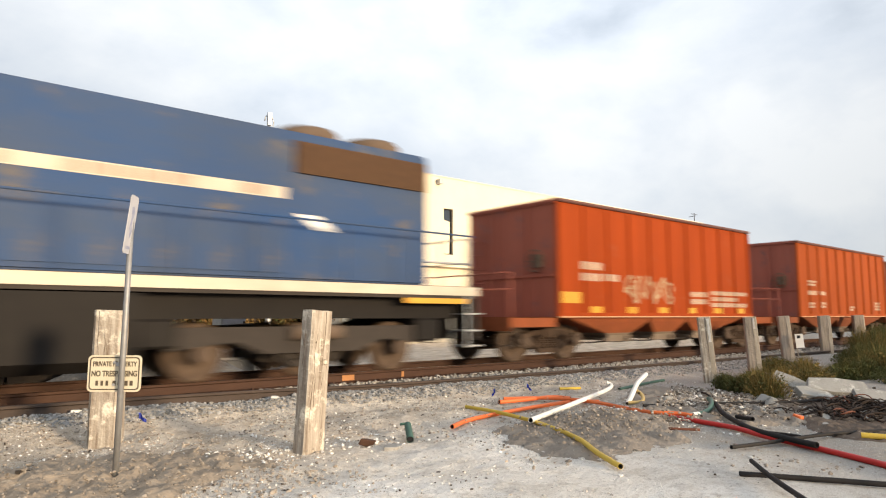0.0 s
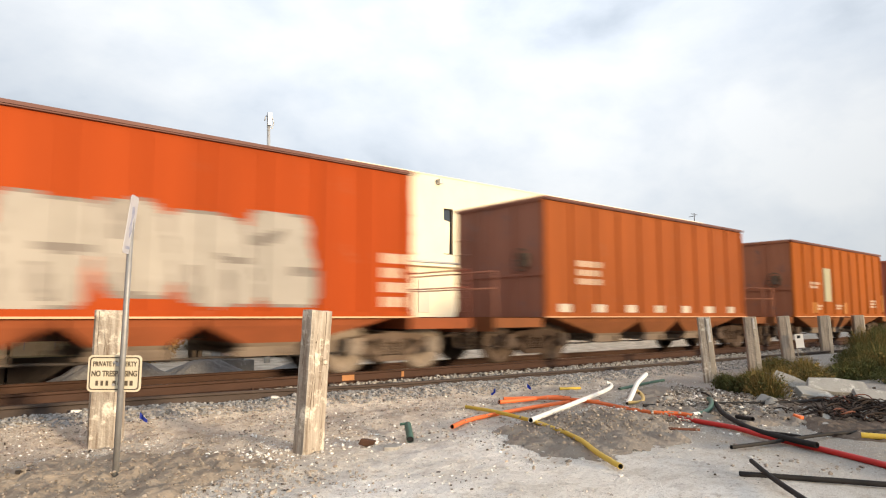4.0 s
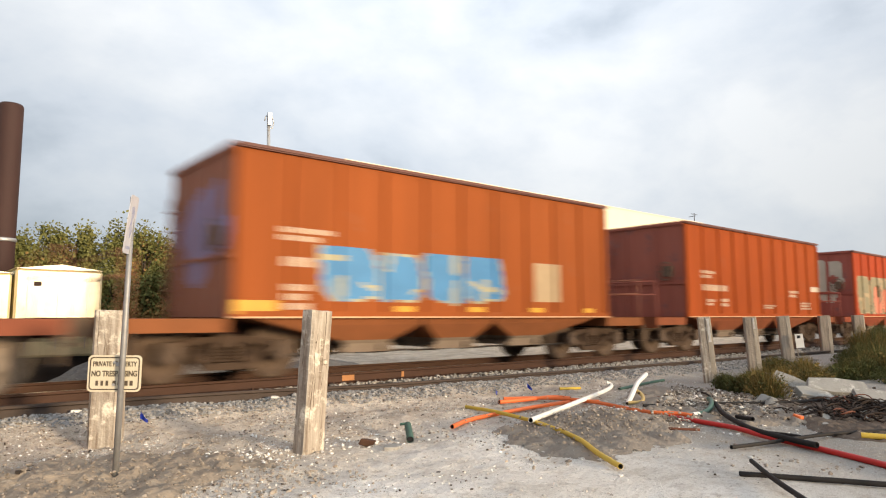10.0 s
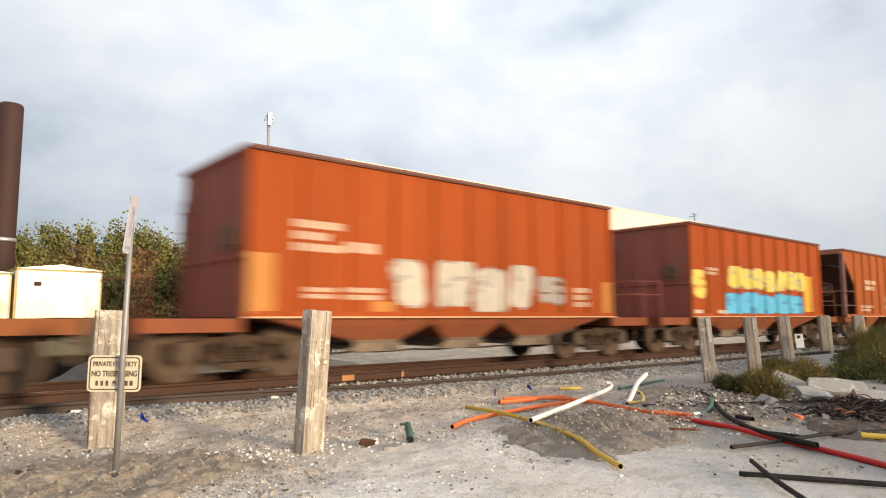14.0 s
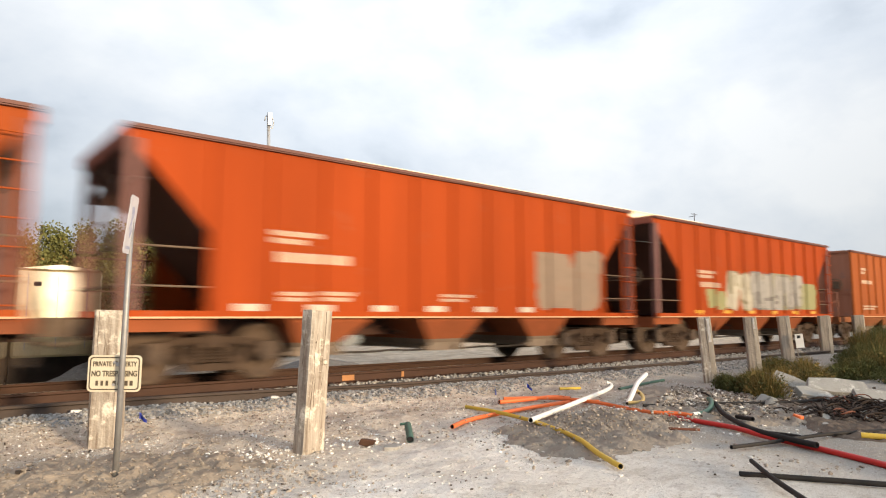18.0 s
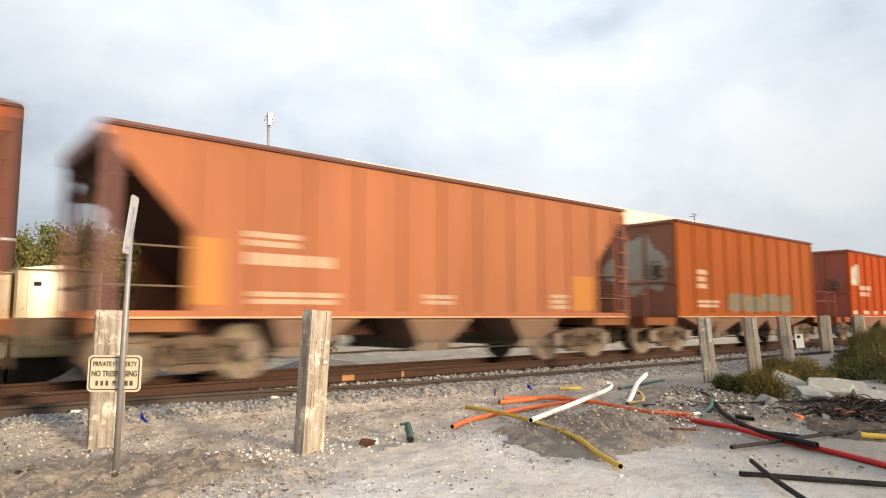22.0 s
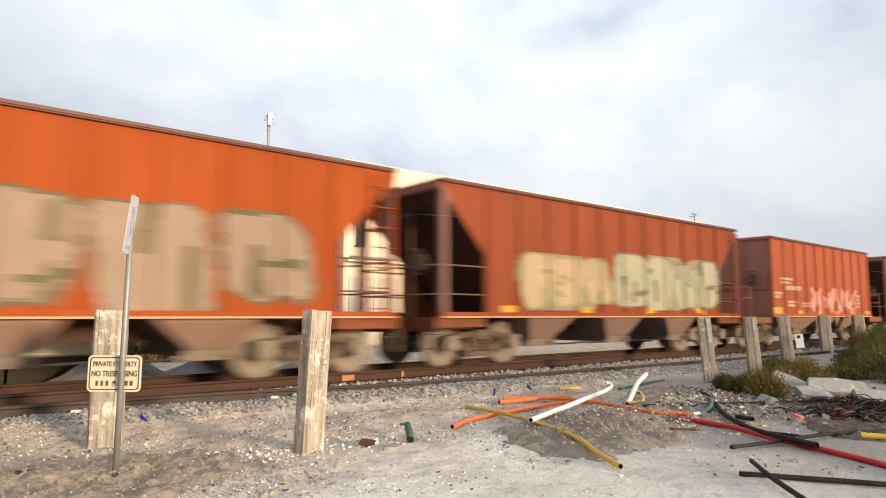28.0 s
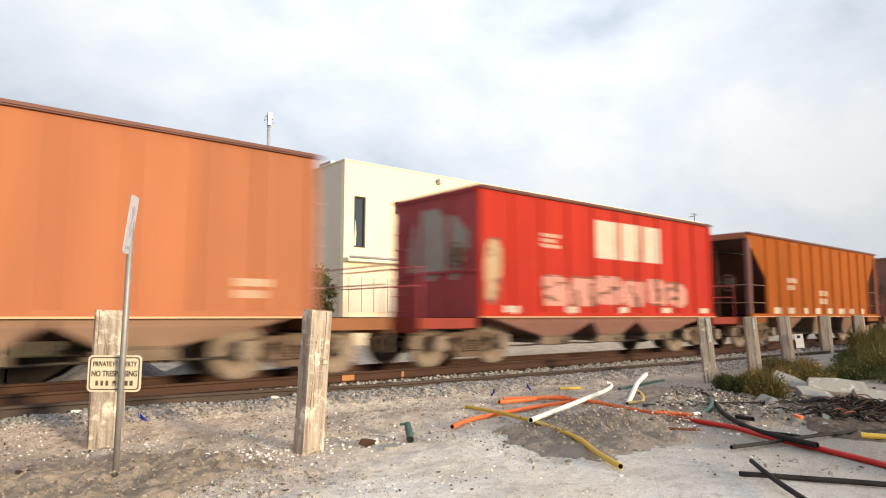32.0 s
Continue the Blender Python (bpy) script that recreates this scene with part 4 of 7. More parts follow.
def surface_cuts(half):
    """Where the ribs break the side: (position, standing out)."""
    cuts = []
    n, edge = 10, (0.075 if half < 4.8 else 0.09)
    for k in range(11):
        c = -half + edge + k * (2 * half - 2 * edge) / n
        cuts += [(c - 0.0655, 0.0), (c - 0.045, 0.051), (c + 0.045, 0.051), (c + 0.0655, 0.0)]
    return cuts


def emit(bm, cuts, u0, u1, z0, z1, mi=0, lift=0.004):
    """A painted patch that follows sheet and ribs."""
    def out(u):
        for (a, p), (b, q) in zip(cuts, cuts[1:]):
            if a <= u <= b:
                return p + (q - p) * (u - a) / (b - a)
        return 0.0
    us = [u0] + [c for c, _ in cuts if u0 < c < u1] + [u1]
    y = -(HALF_W - 0.07 + 0.012) - lift
    prev = None
    for u in us:
        pair = (bm.verts.new((u, y - out(u), z0)), bm.verts.new((u, y - out(u), z1)))
        if prev:
            bm.faces.new((prev[0], pair[0], pair[1], prev[1])).material_index = mi
        prev = pair


def bars(car, cuts, u0, u1, z0, z1, n=2, mat=None, name="lettering", seed=1):
    """Rows of short strokes: lettering too faint to read."""
    bm = bmesh.new()
    rnd = random.Random(int(u0 * 100) * 31 + int(z0 * 100) + seed)
    h = (z1 - z0) / n
    for k in range(n):
        u = u0
        stop = u1 - (0 if k % 2 == 0 else rnd.uniform(0, 0.3) * (u1 - u0))
        while u < stop - 0.02:
            w = min(rnd.uniform(0.6, 1.1) * h * 0.75, stop - u)
            emit(bm, cuts, u, u + w * 0.82, z0 + (n - 1 - k) * h + 0.1 * h, z0 + (n - 1 - k) * h + 0.78 * h)
            u += w
    part(name, bm, mat or LETTER, car, "faded cream lettering")


def block(car, cuts, u0, u1, z0, z1, mat, name="patch", label=""):
    bm = bmesh.new()
    emit(bm, cuts, u0, u1, z0, z1)
    part(name, bm, mat, car, label)


def spray(name, c):
    if name not in MATS:
        material(name, c, tuple(0.7 * a for a in c), 2.5, 0.6, spot=tuple(0.5 * a for a in c), spot_scale=3.0, spot_at=0.66)
    return MATS[name]


SPRAY = {"white": (0.48, 0.43, 0.35), "silver": (0.32, 0.29, 0.25), "grey": (0.18, 0.155, 0.135), "black": (0.03, 0.03, 0.035), "blue": (0.07, 0.22, 0.42), "cyan": (0.10, 0.42, 0.62), "pale": (0.37, 0.34, 0.22),
         "yellow": (0.62, 0.50, 0.10), "green": (0.20, 0.19, 0.09), "olive": (0.27, 0.25, 0.11), "pink": (0.58, 0.20, 0.12), "lilac": (0.26, 0.22, 0.38), "cream": (0.43, 0.31, 0.18), "dim": (0.17, 0.085, 0.055), "teal": (0.17, 0.145, 0.10), "moss": (0.20, 0.16, 0.06), "tarnish": (0.20, 0.125, 0.05), "ochre": (0.47, 0.20, 0.035), "blush": (0.55, 0.25, 0.20), "sage": (0.25, 0.215, 0.125), "murk": (0.10, 0.075, 0.03), "beige": (0.46, 0.40, 0.30), "soot": (0.21, 0.078, 0.022), "haze": (0.25, 0.175, 0.12), "mud": (0.25, 0.165, 0.11), "faint": (0.42, 0.205, 0.115)}


def graffiti(car, cuts, u0, u1, z0, z1, fill, edge, letters, seed, back=None, cell=0.05, lean=0.0, lift=0.004):
    """Sprayed piece: a row of bulging letters with an edge colour and, behind them, a cloud."""
    rnd = random.Random(seed)
    mats = [spray("spray_" + c, SPRAY[c]) for c in (fill, edge, back or edge)]
    letter_meshes = {}
    w = (u1 - u0) / letters
    shapes = []
    for k in range(letters):
        c = u0 + (k + 0.5) * w
        hh = (z1 - z0) * rnd.uniform(0.42, 0.52)
        # each letter: a leaning block cut by slits and notches (offset, height, half width, half height, slant)
        slits = []
        for q in range(rnd.choice((2, 3, 3))):
            if rnd.random() < 0.5:
                slits.append((rnd.uniform(-0.3, 0.3) * w, rnd.choice((-1, 1)) * rnd.uniform(0.25, 0.75) * hh, 0.045 * w + 0.02, rnd.uniform(0.3, 0.6) * hh, rnd.uniform(-0.25, 0.25)))
            else:
                slits.append((rnd.choice((-1, 1)) * rnd.uniform(0.1, 0.45) * w, rnd.uniform(-0.55, 0.55) * hh, rnd.uniform(0.14, 0.30) * w, 0.07 * hh + 0.015, rnd.uniform(-0.5, 0.5)))
        shapes.append((c, (z0 + z1) / 2 + rnd.uniform(-0.06, 0.06), w * rnd.uniform(0.44, 0.56), hh, rnd.uniform(-0.22, 0.22) + lean, slits, rnd.uniform(3.0, 7)))
    nz, nu = max(3, round((z1 - z0) / cell)), max(4, round((u1 - u0 + 0.3) / cell))
    for j in range(nz):
        run = None
        for i in range(nu + 1):
            u, z = u0 - 0.15 + (i + 0.5) * cell, z0 + (j + 0.5) * (z1 - z0) / nz
            mi = who = None
            if i < nu:
                u, z = u + 0.06 * noise.noise((u * 3.0, z * 3.0, seed + 1.5)), z + 0.06 * noise.noise((u * 3.0, z * 3.0, seed + 9.5))
                for who, (c, cz, hw, hh, sk, slits, e) in enumerate(shapes):
                    du, dz = (u - c - sk * (z - cz)) / hw, (z - cz) / hh
                    d = abs(du) ** e + abs(dz) ** e + 0.35 * noise.noise((u * 2.5, z * 2.5, seed))
                    if d < 1.0:
                        mi = 1 if d > 0.72 else 0
                        for hu, hz, ru, rz, sl in slits:
                            du2, dz2 = u - c - hu - sl * (z - cz - hz), z - cz - hz - (0.3 * sl * (u - c - hu) if ru > rz else 0)
                            if abs(du2) < ru and abs(dz2) < rz:
                                mi = 1
                        break
                if mi is None and back and abs((u - (u0 + u1) / 2) / ((u1 - u0) / 2 + 0.1)) ** 3 + abs((z - (z0 + z1) / 2) / ((z1 - z0) * 0.52)) ** 3 + 0.9 * noise.noise((u * 1.5, z * 1.8, seed + 5.0)) < 0.95:
                    mi, who = 2, -1
            if run and run[1:] != (mi, who):
                if run[2] not in letter_meshes:
                    letter_meshes[run[2]] = bmesh.new()
                emit(letter_meshes[run[2]], cuts, u0 - 0.15 + run[0] * cell, u0 - 0.15 + i * cell, z0 + j * (z1 - z0) / nz, z0 + (j + 1) * (z1 - z0) / nz, run[1], lift)
                run = None
            if mi is not None and run is None:
                run = (i, mi, who)
    for who in sorted(letter_meshes):
        part("graffiti_letter" if who >= 0 else "graffiti_cloud", letter_meshes[who], mats, car, "spray-painted graffiti letter, not legible" if who >= 0 else "sprayed cloud behind graffiti letters")


def tag_strokes(car, cuts, u0, u1, z0, z1, colour, loops, seed, r=0.03):
    """A sprayed tag: thin letters drawn with one hand-width line each."""
    rnd = random.Random(seed)
    cell, lim = 0.03, 4.68
    n = math.ceil(r / cell) + 1
    w = (u1 - u0) / (loops + 1)
    for k in range(loops + 1):
        lit = {}
        c = u0 + (k + 0.5) * w
        ctrl = [(c + rnd.uniform(-0.55, 0.55) * w, z0 + (z1 - z0) * q, 0) for q in rnd.sample((0.06, 0.25, 0.4, 0.6, 0.78, 0.95), rnd.choice((4, 5, 6)))]
        pts = curve_points(ctrl, 14)
        for a, b in zip(pts, pts[1:]):
            for q in (0, 0.34, 0.67):
                u, z = a.x + (b.x - a.x) * q, a.y + (b.y - a.y) * q
                for di in range(-n, n + 1):
                    for dj in range(-n, n + 1):
                        i, jj = round((u - u0) / cell) + di, round((z - z0) / cell) + dj
                        if math.hypot(u0 + i * cell - u, z0 + jj * cell - z) < r and z0 + jj * cell > 1.06:
                            lit.setdefault(jj, set()).add(i)
        bm = bmesh.new()
        for jj in sorted(lit):
            run = None
            for i in sorted(lit[jj]) + [10 ** 6]:
                if run is not None and i != run[1] + 1:
                    a, b = max(-lim, u0 + run[0] * cell), min(lim, u0 + (run[1] + 1) * cell)
                    if b > a:
                        emit(bm, cuts, a, b, z0 + jj * cell, z0 + (jj + 1) * cell, 0, 0.004 + 0.0006 * (k % 3))
                    run = None
                run = (i, i) if run is None else (run[0], i)
        if len(bm.faces):
            part("graffiti_letter", bm, spray("spray_" + colour, SPRAY[colour]), car, "thin looping sprayed letter, not legible")


def end_blot(car, k, colour):
    """A ragged sprayed blot on the leading end sheet."""
    bm = bmesh.new()
    c = 0.075
    for j in range(36):
        for i in range(38):
            y, z = -1.36 + i * c, 1.06 + j * c * 0.97
            d = ((y + 0.15) / 1.15) ** 2 + ((z - 2.45) / 0.95) ** 2 + 0.9 * noise.noise((y * 1.6, z * 1.6, k * 3.1))
            if d < 0.75:
                x = -4.72 + 0.02 - 0.012 - 0.004
                bm.faces.new([bm.verts.new((x, y + a, z + b)) for a, b in ((0, 0), (c, 0), (c, c * 0.97), (0, c * 0.97))])
    if len(bm.faces):
        part("graffiti", bm, spray("spray_" + colour, SPRAY[colour]), car, "sprayed blot on the end sheet")


# ---- the train ----
PITCH_CAR, FIRST = 13.151, 16.32
TRAIN = {}


def hopper(k, shape, colour, words, marks=()):
    """One car: k is its place in the train."""
    car = thing("hopper_car", (FIRST + PITCH_CAR * (k - 1), TRACK_Y, 0), words, "railcar", "train of stone hopper cars")
    # the cars further back run on trucks paler with stone dust
    TRUCK_TONES[:] = (GRIME, WHEELM) if k >= 28 or k in (5, 12) else (BROWNGRIME, BROWNWHEEL)
    BAY_PAINTS[0] = CAKED if k >= 28 else DUSTY
    (square_hopper if shape == "square" else slope_hopper)(car, colour)
    cuts = surface_cuts(4.72 if shape == "square" else 4.86)
    for m in marks:
        if m[0] == "end":
            end_blot(car, k, m[1])
            continue
        kind, u0, u1, z0, z1, *more = m
        if kind == "bars":
            bars(car, cuts, u0, u1, z0, z1, *more)
        elif kind == "row":
            n, tint = more
            for i in range(n):
                u = u0 + (u1 - u0) * i / max(1, n - 1)
                block(car, cuts, u - 0.22, u + 0.22, z0, z1, {"y": YELLOWP, "w": WHITEP}[tint], "reflector")
        elif kind == "graf":
            graffiti(car, cuts, u0, u1, z0, z1, *more)
        elif kind == "tag":
            tag_strokes(car, cuts, u0, u1, z0, z1, *more)
        elif kind == "over":
            graffiti(car, cuts, u0, u1, z0, z1, *more, lift=0.008)
        elif kind == "logo":
            block(car, cuts, u0, u1, z0, z1, WHITEP, "emblem", "plain white emblem block")
        else:
            block(car, cuts, u0, u1, z0, z1, {"white": WHITEP, "yellow": YELLOWP, "ochre": OCHREP, "plate": BRIGHTYEL}.get(kind) or spray("spray_" + kind, SPRAY[kind]), "patch" if kind != "plate" else "yellow_plate")
    if k == 3:
        place("end_tank", (), lambda bm: lathe(bm, [(0.05, -0.5), (0.15, -0.46), (0.17, -0.4), (0.17, 0.4), (0.15, 0.46), (0.05, 0.5)], "y", 14), WHITEP, car, -5.3, -0.4, 1.2, label="pale steel tank")
    TRAIN[k] = car
    return car


TRAIN[0] = build_locomotive()
hopper(1, "square", "redor", "red-orange square-ended stone hopper car with cream graffiti on its side", (
    ("bars", -3.86, -3.02, 1.83, 2.37, 2),
    ("bars", -3.0, -2.33, 1.85, 2.1, 1),
    ("tag", -2.1, 0.15, 1.31, 2.06, "cream", 4, 9),
    ("yellow", -4.63, -3.88, 1.32, 1.58),
    ("row", -3.28, 4.04, 1.08, 1.25, 6, "y"),
    ("bars", 1.09, 1.98, 1.34, 1.75, 2),
    ("bars", 2.24, 4.46, 1.27, 1.79, 3),))
hopper(2, "square", "rust", "dull rust-red square-ended stone hopper car with faded lettering", (
    ("bars", -3.83, -3.02, 2.12, 2.35, 2),
    ("bars", -3.84, -3.0, 1.77, 2.0, 1),
    ("bars", -2.79, -2.21, 1.78, 1.99, 1),
    ("bars", -3.81, -3.25, 1.31, 1.54, 2),
    ("bars", -2.8, -2.18, 1.32, 1.56, 2),
    ("bars", 3.24, 3.78, 1.25, 1.63, 3),
    ("bars", 0.28, 0.81, 1.22, 1.43, 2),))
hopper(3, "square", "brownor", "rusty brown-orange square-ended stone hopper car with cream graffiti on its side", (
    ("bars", -3.95, -3.04, 2.78, 3.03, 2),
    ("bars", -3.89, -3.03, 2.31, 2.57, 1),
    ("bars", -2.97, -2.21, 2.35, 2.58, 1),
    ("bars", -3.83, -3.13, 1.31, 1.48, 2),
    ("bars", -2.9, -2.23, 1.32, 1.51, 2),
    ("tag", -1.87, 0.48, 1.07, 2.03, "cream", 5, 26),
    ("bars", 2.23, 2.95, 1.17, 1.8, 4),))
hopper(4, "square", "redor", "red-orange square-ended stone hopper car with white graffiti on its side", (
    ("bars", -3.95, -3.02, 2.16, 2.38, 2),
    ("bars", -3.94, -2.39, 1.86, 2.14, 1),
    ("bars", -3.89, -3.03, 1.49, 1.8, 2),
    ("white", -4.7, -3.9, 1.09, 1.31),
    ("row", -2.57, 3.85, 1.09, 1.2, 7, "w"),
    ("bars", -2.9, -2.23, 1.19, 1.44, 2),
    ("bars", 0.13, 0.85, 1.22, 1.44, 2),
    ("bars", 2.13, 2.8, 1.3, 1.72, 3),
    ("white", 3.15, 3.73, 1.16, 1.48),
    ("graf", 3.94, 4.7, 1.07, 2.14, "white", "cream", 1, 37),))
hopper(5, "square", "redor", "red-orange square-ended stone hopper car with silver graffiti on its side", (
    ("bars", -4.7, -3.93, 1.62, 2.31, 4),
    ("bars", -3.86, -2.99, 1.18, 2.4, 5),
    ("graf", -2.92, 2.73, 1.11, 2.68, "silver", "grey", 5, 37),
    ("white", -4.7, -3.99, 1.1, 1.34),
    ("bars", 4.07, 4.7, 1.16, 2.21, 4),
    ("end", "silver"),))
hopper(6, "square", "brownor", "rusty brown-orange square-ended stone hopper car with faded lettering", (
    ("bars", -3.54, -2.56, 1.74, 2.37, 3),
    ("row", -4.0, 3.84, 1.11, 1.3, 7, "w"),))
hopper(7, "square", "orange", "orange square-ended stone hopper car with ochre paint patches", (
    ("pale", -1.92, -1.14, 1.57, 2.84),
    ("bars", -3.17, -2.23, 2.03, 2.31, 2),
    ("ochre", -3.0, -2.56, 1.13, 1.52),
    ("bars", -2.55, -2.09, 1.24, 1.46, 2),
    ("bars", -0.87, -0.06, 1.27, 1.48, 2),
    ("ochre", -0.03, 0.4, 1.11, 1.55),
    ("bars", 3.16, 3.83, 1.36, 1.71, 3),
    ("ochre", 4.56, 4.7, 1.19, 1.92),))
hopper(8, "square", "redor", "red-orange square-ended stone hopper car with white graffiti on its side", (
    ("bars", -3.94, -3.01, 2.12, 2.38, 2),
    ("bars", -3.93, -2.47, 1.84, 2.06, 1),
    ("tag", -4.7, -2.22, 1.21, 2.02, "cream", 5, 58),
    ("row", -4.41, 4.3, 1.07, 1.22, 8, "w"),
    ("graf", -0.05, 3.65, 1.26, 1.92, "white", "cream", 5, 60),))
hopper(9, "square", "redor", "red-orange square-ended stone hopper car with green graffiti on its side", (
    ("bars", -3.8, -2.85, 2.19, 2.44, 2),
    ("bars", -3.78, -2.2, 1.8, 2.04, 1),
    ("yellow", -4.45, -3.74, 1.06, 1.24),
    ("row", -1.44, 4.46, 1.06, 1.18, 6, "y"),
    ("graf", -2.31, 2.37, 1.19, 2.05, "moss", "murk", 4, 67, "tarnish"),
    ("bars", 2.4, 2.92, 1.24, 1.9, 4),
    ("bars", -3.61, -3.06, 1.1, 1.36, 2),))
hopper(10, "square", "brownor", "rusty brown-orange square-ended stone hopper car with faded lettering", (
    ("bars", -3.49, -2.81, 2.1, 2.6, 3),
    ("bars", -2.65, -2.13, 2.14, 2.38, 1),
    ("bars", -4.24, -2.07, 1.24, 1.5, 2),
    ("bars", -0.69, 0.14, 1.26, 1.55, 2),
    ("end", "grey"),))
hopper(11, "square", "rust", "dull rust-red square-ended stone hopper car with white graffiti on its side", (
    ("bars", -3.68, -2.79, 2.07, 2.4, 2),
    ("bars", -3.53, -2.14, 1.84, 2.04, 1),
    ("graf", -2.49, 4.25, 1.09, 2.19, "white", "cream", 6, 79),
    ("white", -4.55, -3.75, 1.08, 1.27),
    ("end", "dim"),))
hopper(12, "square", "dull", "faded dull red square-ended stone hopper car with a yellow plate", (
    ("bars", -3.58, -2.48, 2.1, 2.41, 2),
    ("bars", -3.5, -2.1, 1.73, 2.0, 1),
    ("plate", -1.81, -0.99, 1.64, 1.95),
    ("bars", -3.58, -2.33, 1.13, 1.56, 3),
    ("white", -4.53, -3.87, 1.13, 1.37),
    ("bars", -1.73, -1.1, 1.08, 1.32, 2),
    ("bars", 2.21, 2.97, 1.16, 1.67, 3),))
hopper(13, "square", "brownor", "rusty brown-orange square-ended stone hopper car with blue graffiti on its side", (
    ("bars", -3.94, -2.95, 2.23, 2.49, 2),
    ("bars", -3.88, -3.29, 1.8, 2.03, 1),
    ("graf", -3.15, 1.14, 1.22, 2.21, "blue", "pale", 4, 93),
    ("cream", 2.1, 2.96, 1.33, 2.18),
    ("row", -1.44, 3.97, 1.06, 1.2, 4, "y"),
    ("yellow", -4.7, -3.95, 1.05, 1.27),
    ("bars", -3.86, -3.36, 1.11, 1.57, 3),
    ("end", "lilac"),))
hopper(14, "square", "rust", "dull rust-red square-ended stone hopper car with faded lettering", (
    ("bars", -3.87, -3.07, 2.12, 2.38, 2),
    ("bars", -3.84, -2.31, 1.74, 2.0, 1),
    ("bars", -3.63, -3.1, 1.32, 1.54, 2),
    ("bars", -2.81, -2.29, 1.3, 1.57, 2),
    ("bars", 0.02, 0.91, 1.26, 1.4, 2),
    ("bars", 2.15, 2.77, 1.66, 1.93, 2),
    ("bars", 3.05, 3.81, 1.24, 1.52, 3),
    ("white", 4.01, 4.61, 1.9, 2.08),))
hopper(15, "square", "red", "brick-red square-ended stone hopper car with sage graffiti on its side", (
    ("graf", -4.33, 4.7, 1.08, 2.7, "sage", "cream", 6, 105, "sage"),
    ("over", -2.38, 3.03, 1.08, 2.35, "pink", "murk", 5, 106),
    ("end", "white"),))
hopper(16, "square", "redor", "red-orange square-ended stone hopper car with green graffiti on its side", (
    ("bars", -3.64, -2.95, 1.92, 2.37, 2),
    ("bars", -2.74, -2.21, 1.88, 2.08, 1),
    ("graf", -1.78, 1.41, 1.12, 2.15, "olive", "murk", 3, 114),
    ("end", "grey"),
    ("white", -4.53, -4.04, 1.39, 1.86),
    ("row", -4.23, 4.22, 1.09, 1.29, 5, "w"),
    ("graf", 2.44, 4.61, 1.26, 1.76, "white", "cream", 3, 117),))
hopper(17, "square", "brownor", "rusty brown-orange square-ended stone hopper car with white graffiti on its side", (
    ("bars", -3.8, -2.98, 2.75, 3.04, 2),
    ("bars", -3.76, -3.11, 2.32, 2.58, 1),
    ("bars", -2.82, -2.25, 2.32, 2.56, 1),
    ("teal", -3.73, -3.07, 1.56, 2.19),
    ("bars", -3.81, -3.07, 1.27, 1.52, 2),
    ("bars", -2.83, -2.13, 1.28, 1.52, 2),
    ("graf", -1.99, -0.54, 1.14, 2.33, "white", "silver", 2, 125),
    ("bars", -0.51, -0.0, 1.28, 1.51, 2),
    ("teal", 0.23, 0.89, 1.12, 2.0),
    ("teal", 1.35, 1.99, 1.19, 1.91),
    ("bars", 2.37, 2.93, 1.24, 1.82, 3),
    ("end", "lilac"),))
hopper(18, "square", "rust", "dull rust-red square-ended stone hopper car with white graffiti on its side", (
    ("bars", -3.91, -2.97, 2.07, 2.65, 3),
    ("bars", -2.94, -2.23, 2.09, 2.36, 1),
    ("ochre", -4.7, -4.23, 1.06, 2.02),
    ("bars", -3.73, -3.13, 1.3, 1.52, 2),
    ("bars", -2.95, -2.16, 1.29, 1.54, 2),
    ("graf", -1.9, -1.22, 1.12, 2.12, "white", "silver", 1, 131),
    ("graf", -0.88, -0.04, 1.11, 2.1, "white", "silver", 1, 132),
    ("graf", 0.11, 0.97, 1.11, 2.09, "white", "silver", 1, 133),
    ("graf", 1.14, 1.79, 1.11, 2.11, "white", "silver", 1, 134),
    ("graf", 2.07, 2.84, 1.21, 1.9, "silver", "dim", 1, 135),
    ("ochre", -2.38, -1.89, 1.07, 1.28),
    ("ochre", 4.32, 4.66, 1.09, 1.84),
    ("bars", 3.24, 3.77, 1.22, 1.71, 3),))
hopper(19, "square", "rust", "dull rust-red square-ended stone hopper car with cyan graffiti on its side", (
    ("graf", -2.73, 3.05, 1.07, 1.78, "cyan", "blue", 5, 133),
    ("over", -2.43, 3.26, 1.82, 2.57, "yellow", "pale", 7, 134),
    ("graf", -4.62, -3.88, 1.48, 2.36, "yellow", "ochre", 1, 135),
    ("bars", -3.82, -3.08, 2.23, 2.48, 2),
    ("yellow", 3.16, 3.78, 1.17, 2.46),
    ("row", -4.31, -2.92, 1.07, 1.2, 2, "w"),))
hopper(20, "slope", "brownor", "rusty brown-orange sloped-end stone hopper car with cream graffiti on its side", (
    ("bars", -3.56, -2.24, 2.1, 2.59, 2),
    ("bars", -4.2, -2.85, 1.21, 1.5, 2),
    ("graf", -1.11, 0.79, 1.16, 1.97, "cream", "dim", 2, 142),))
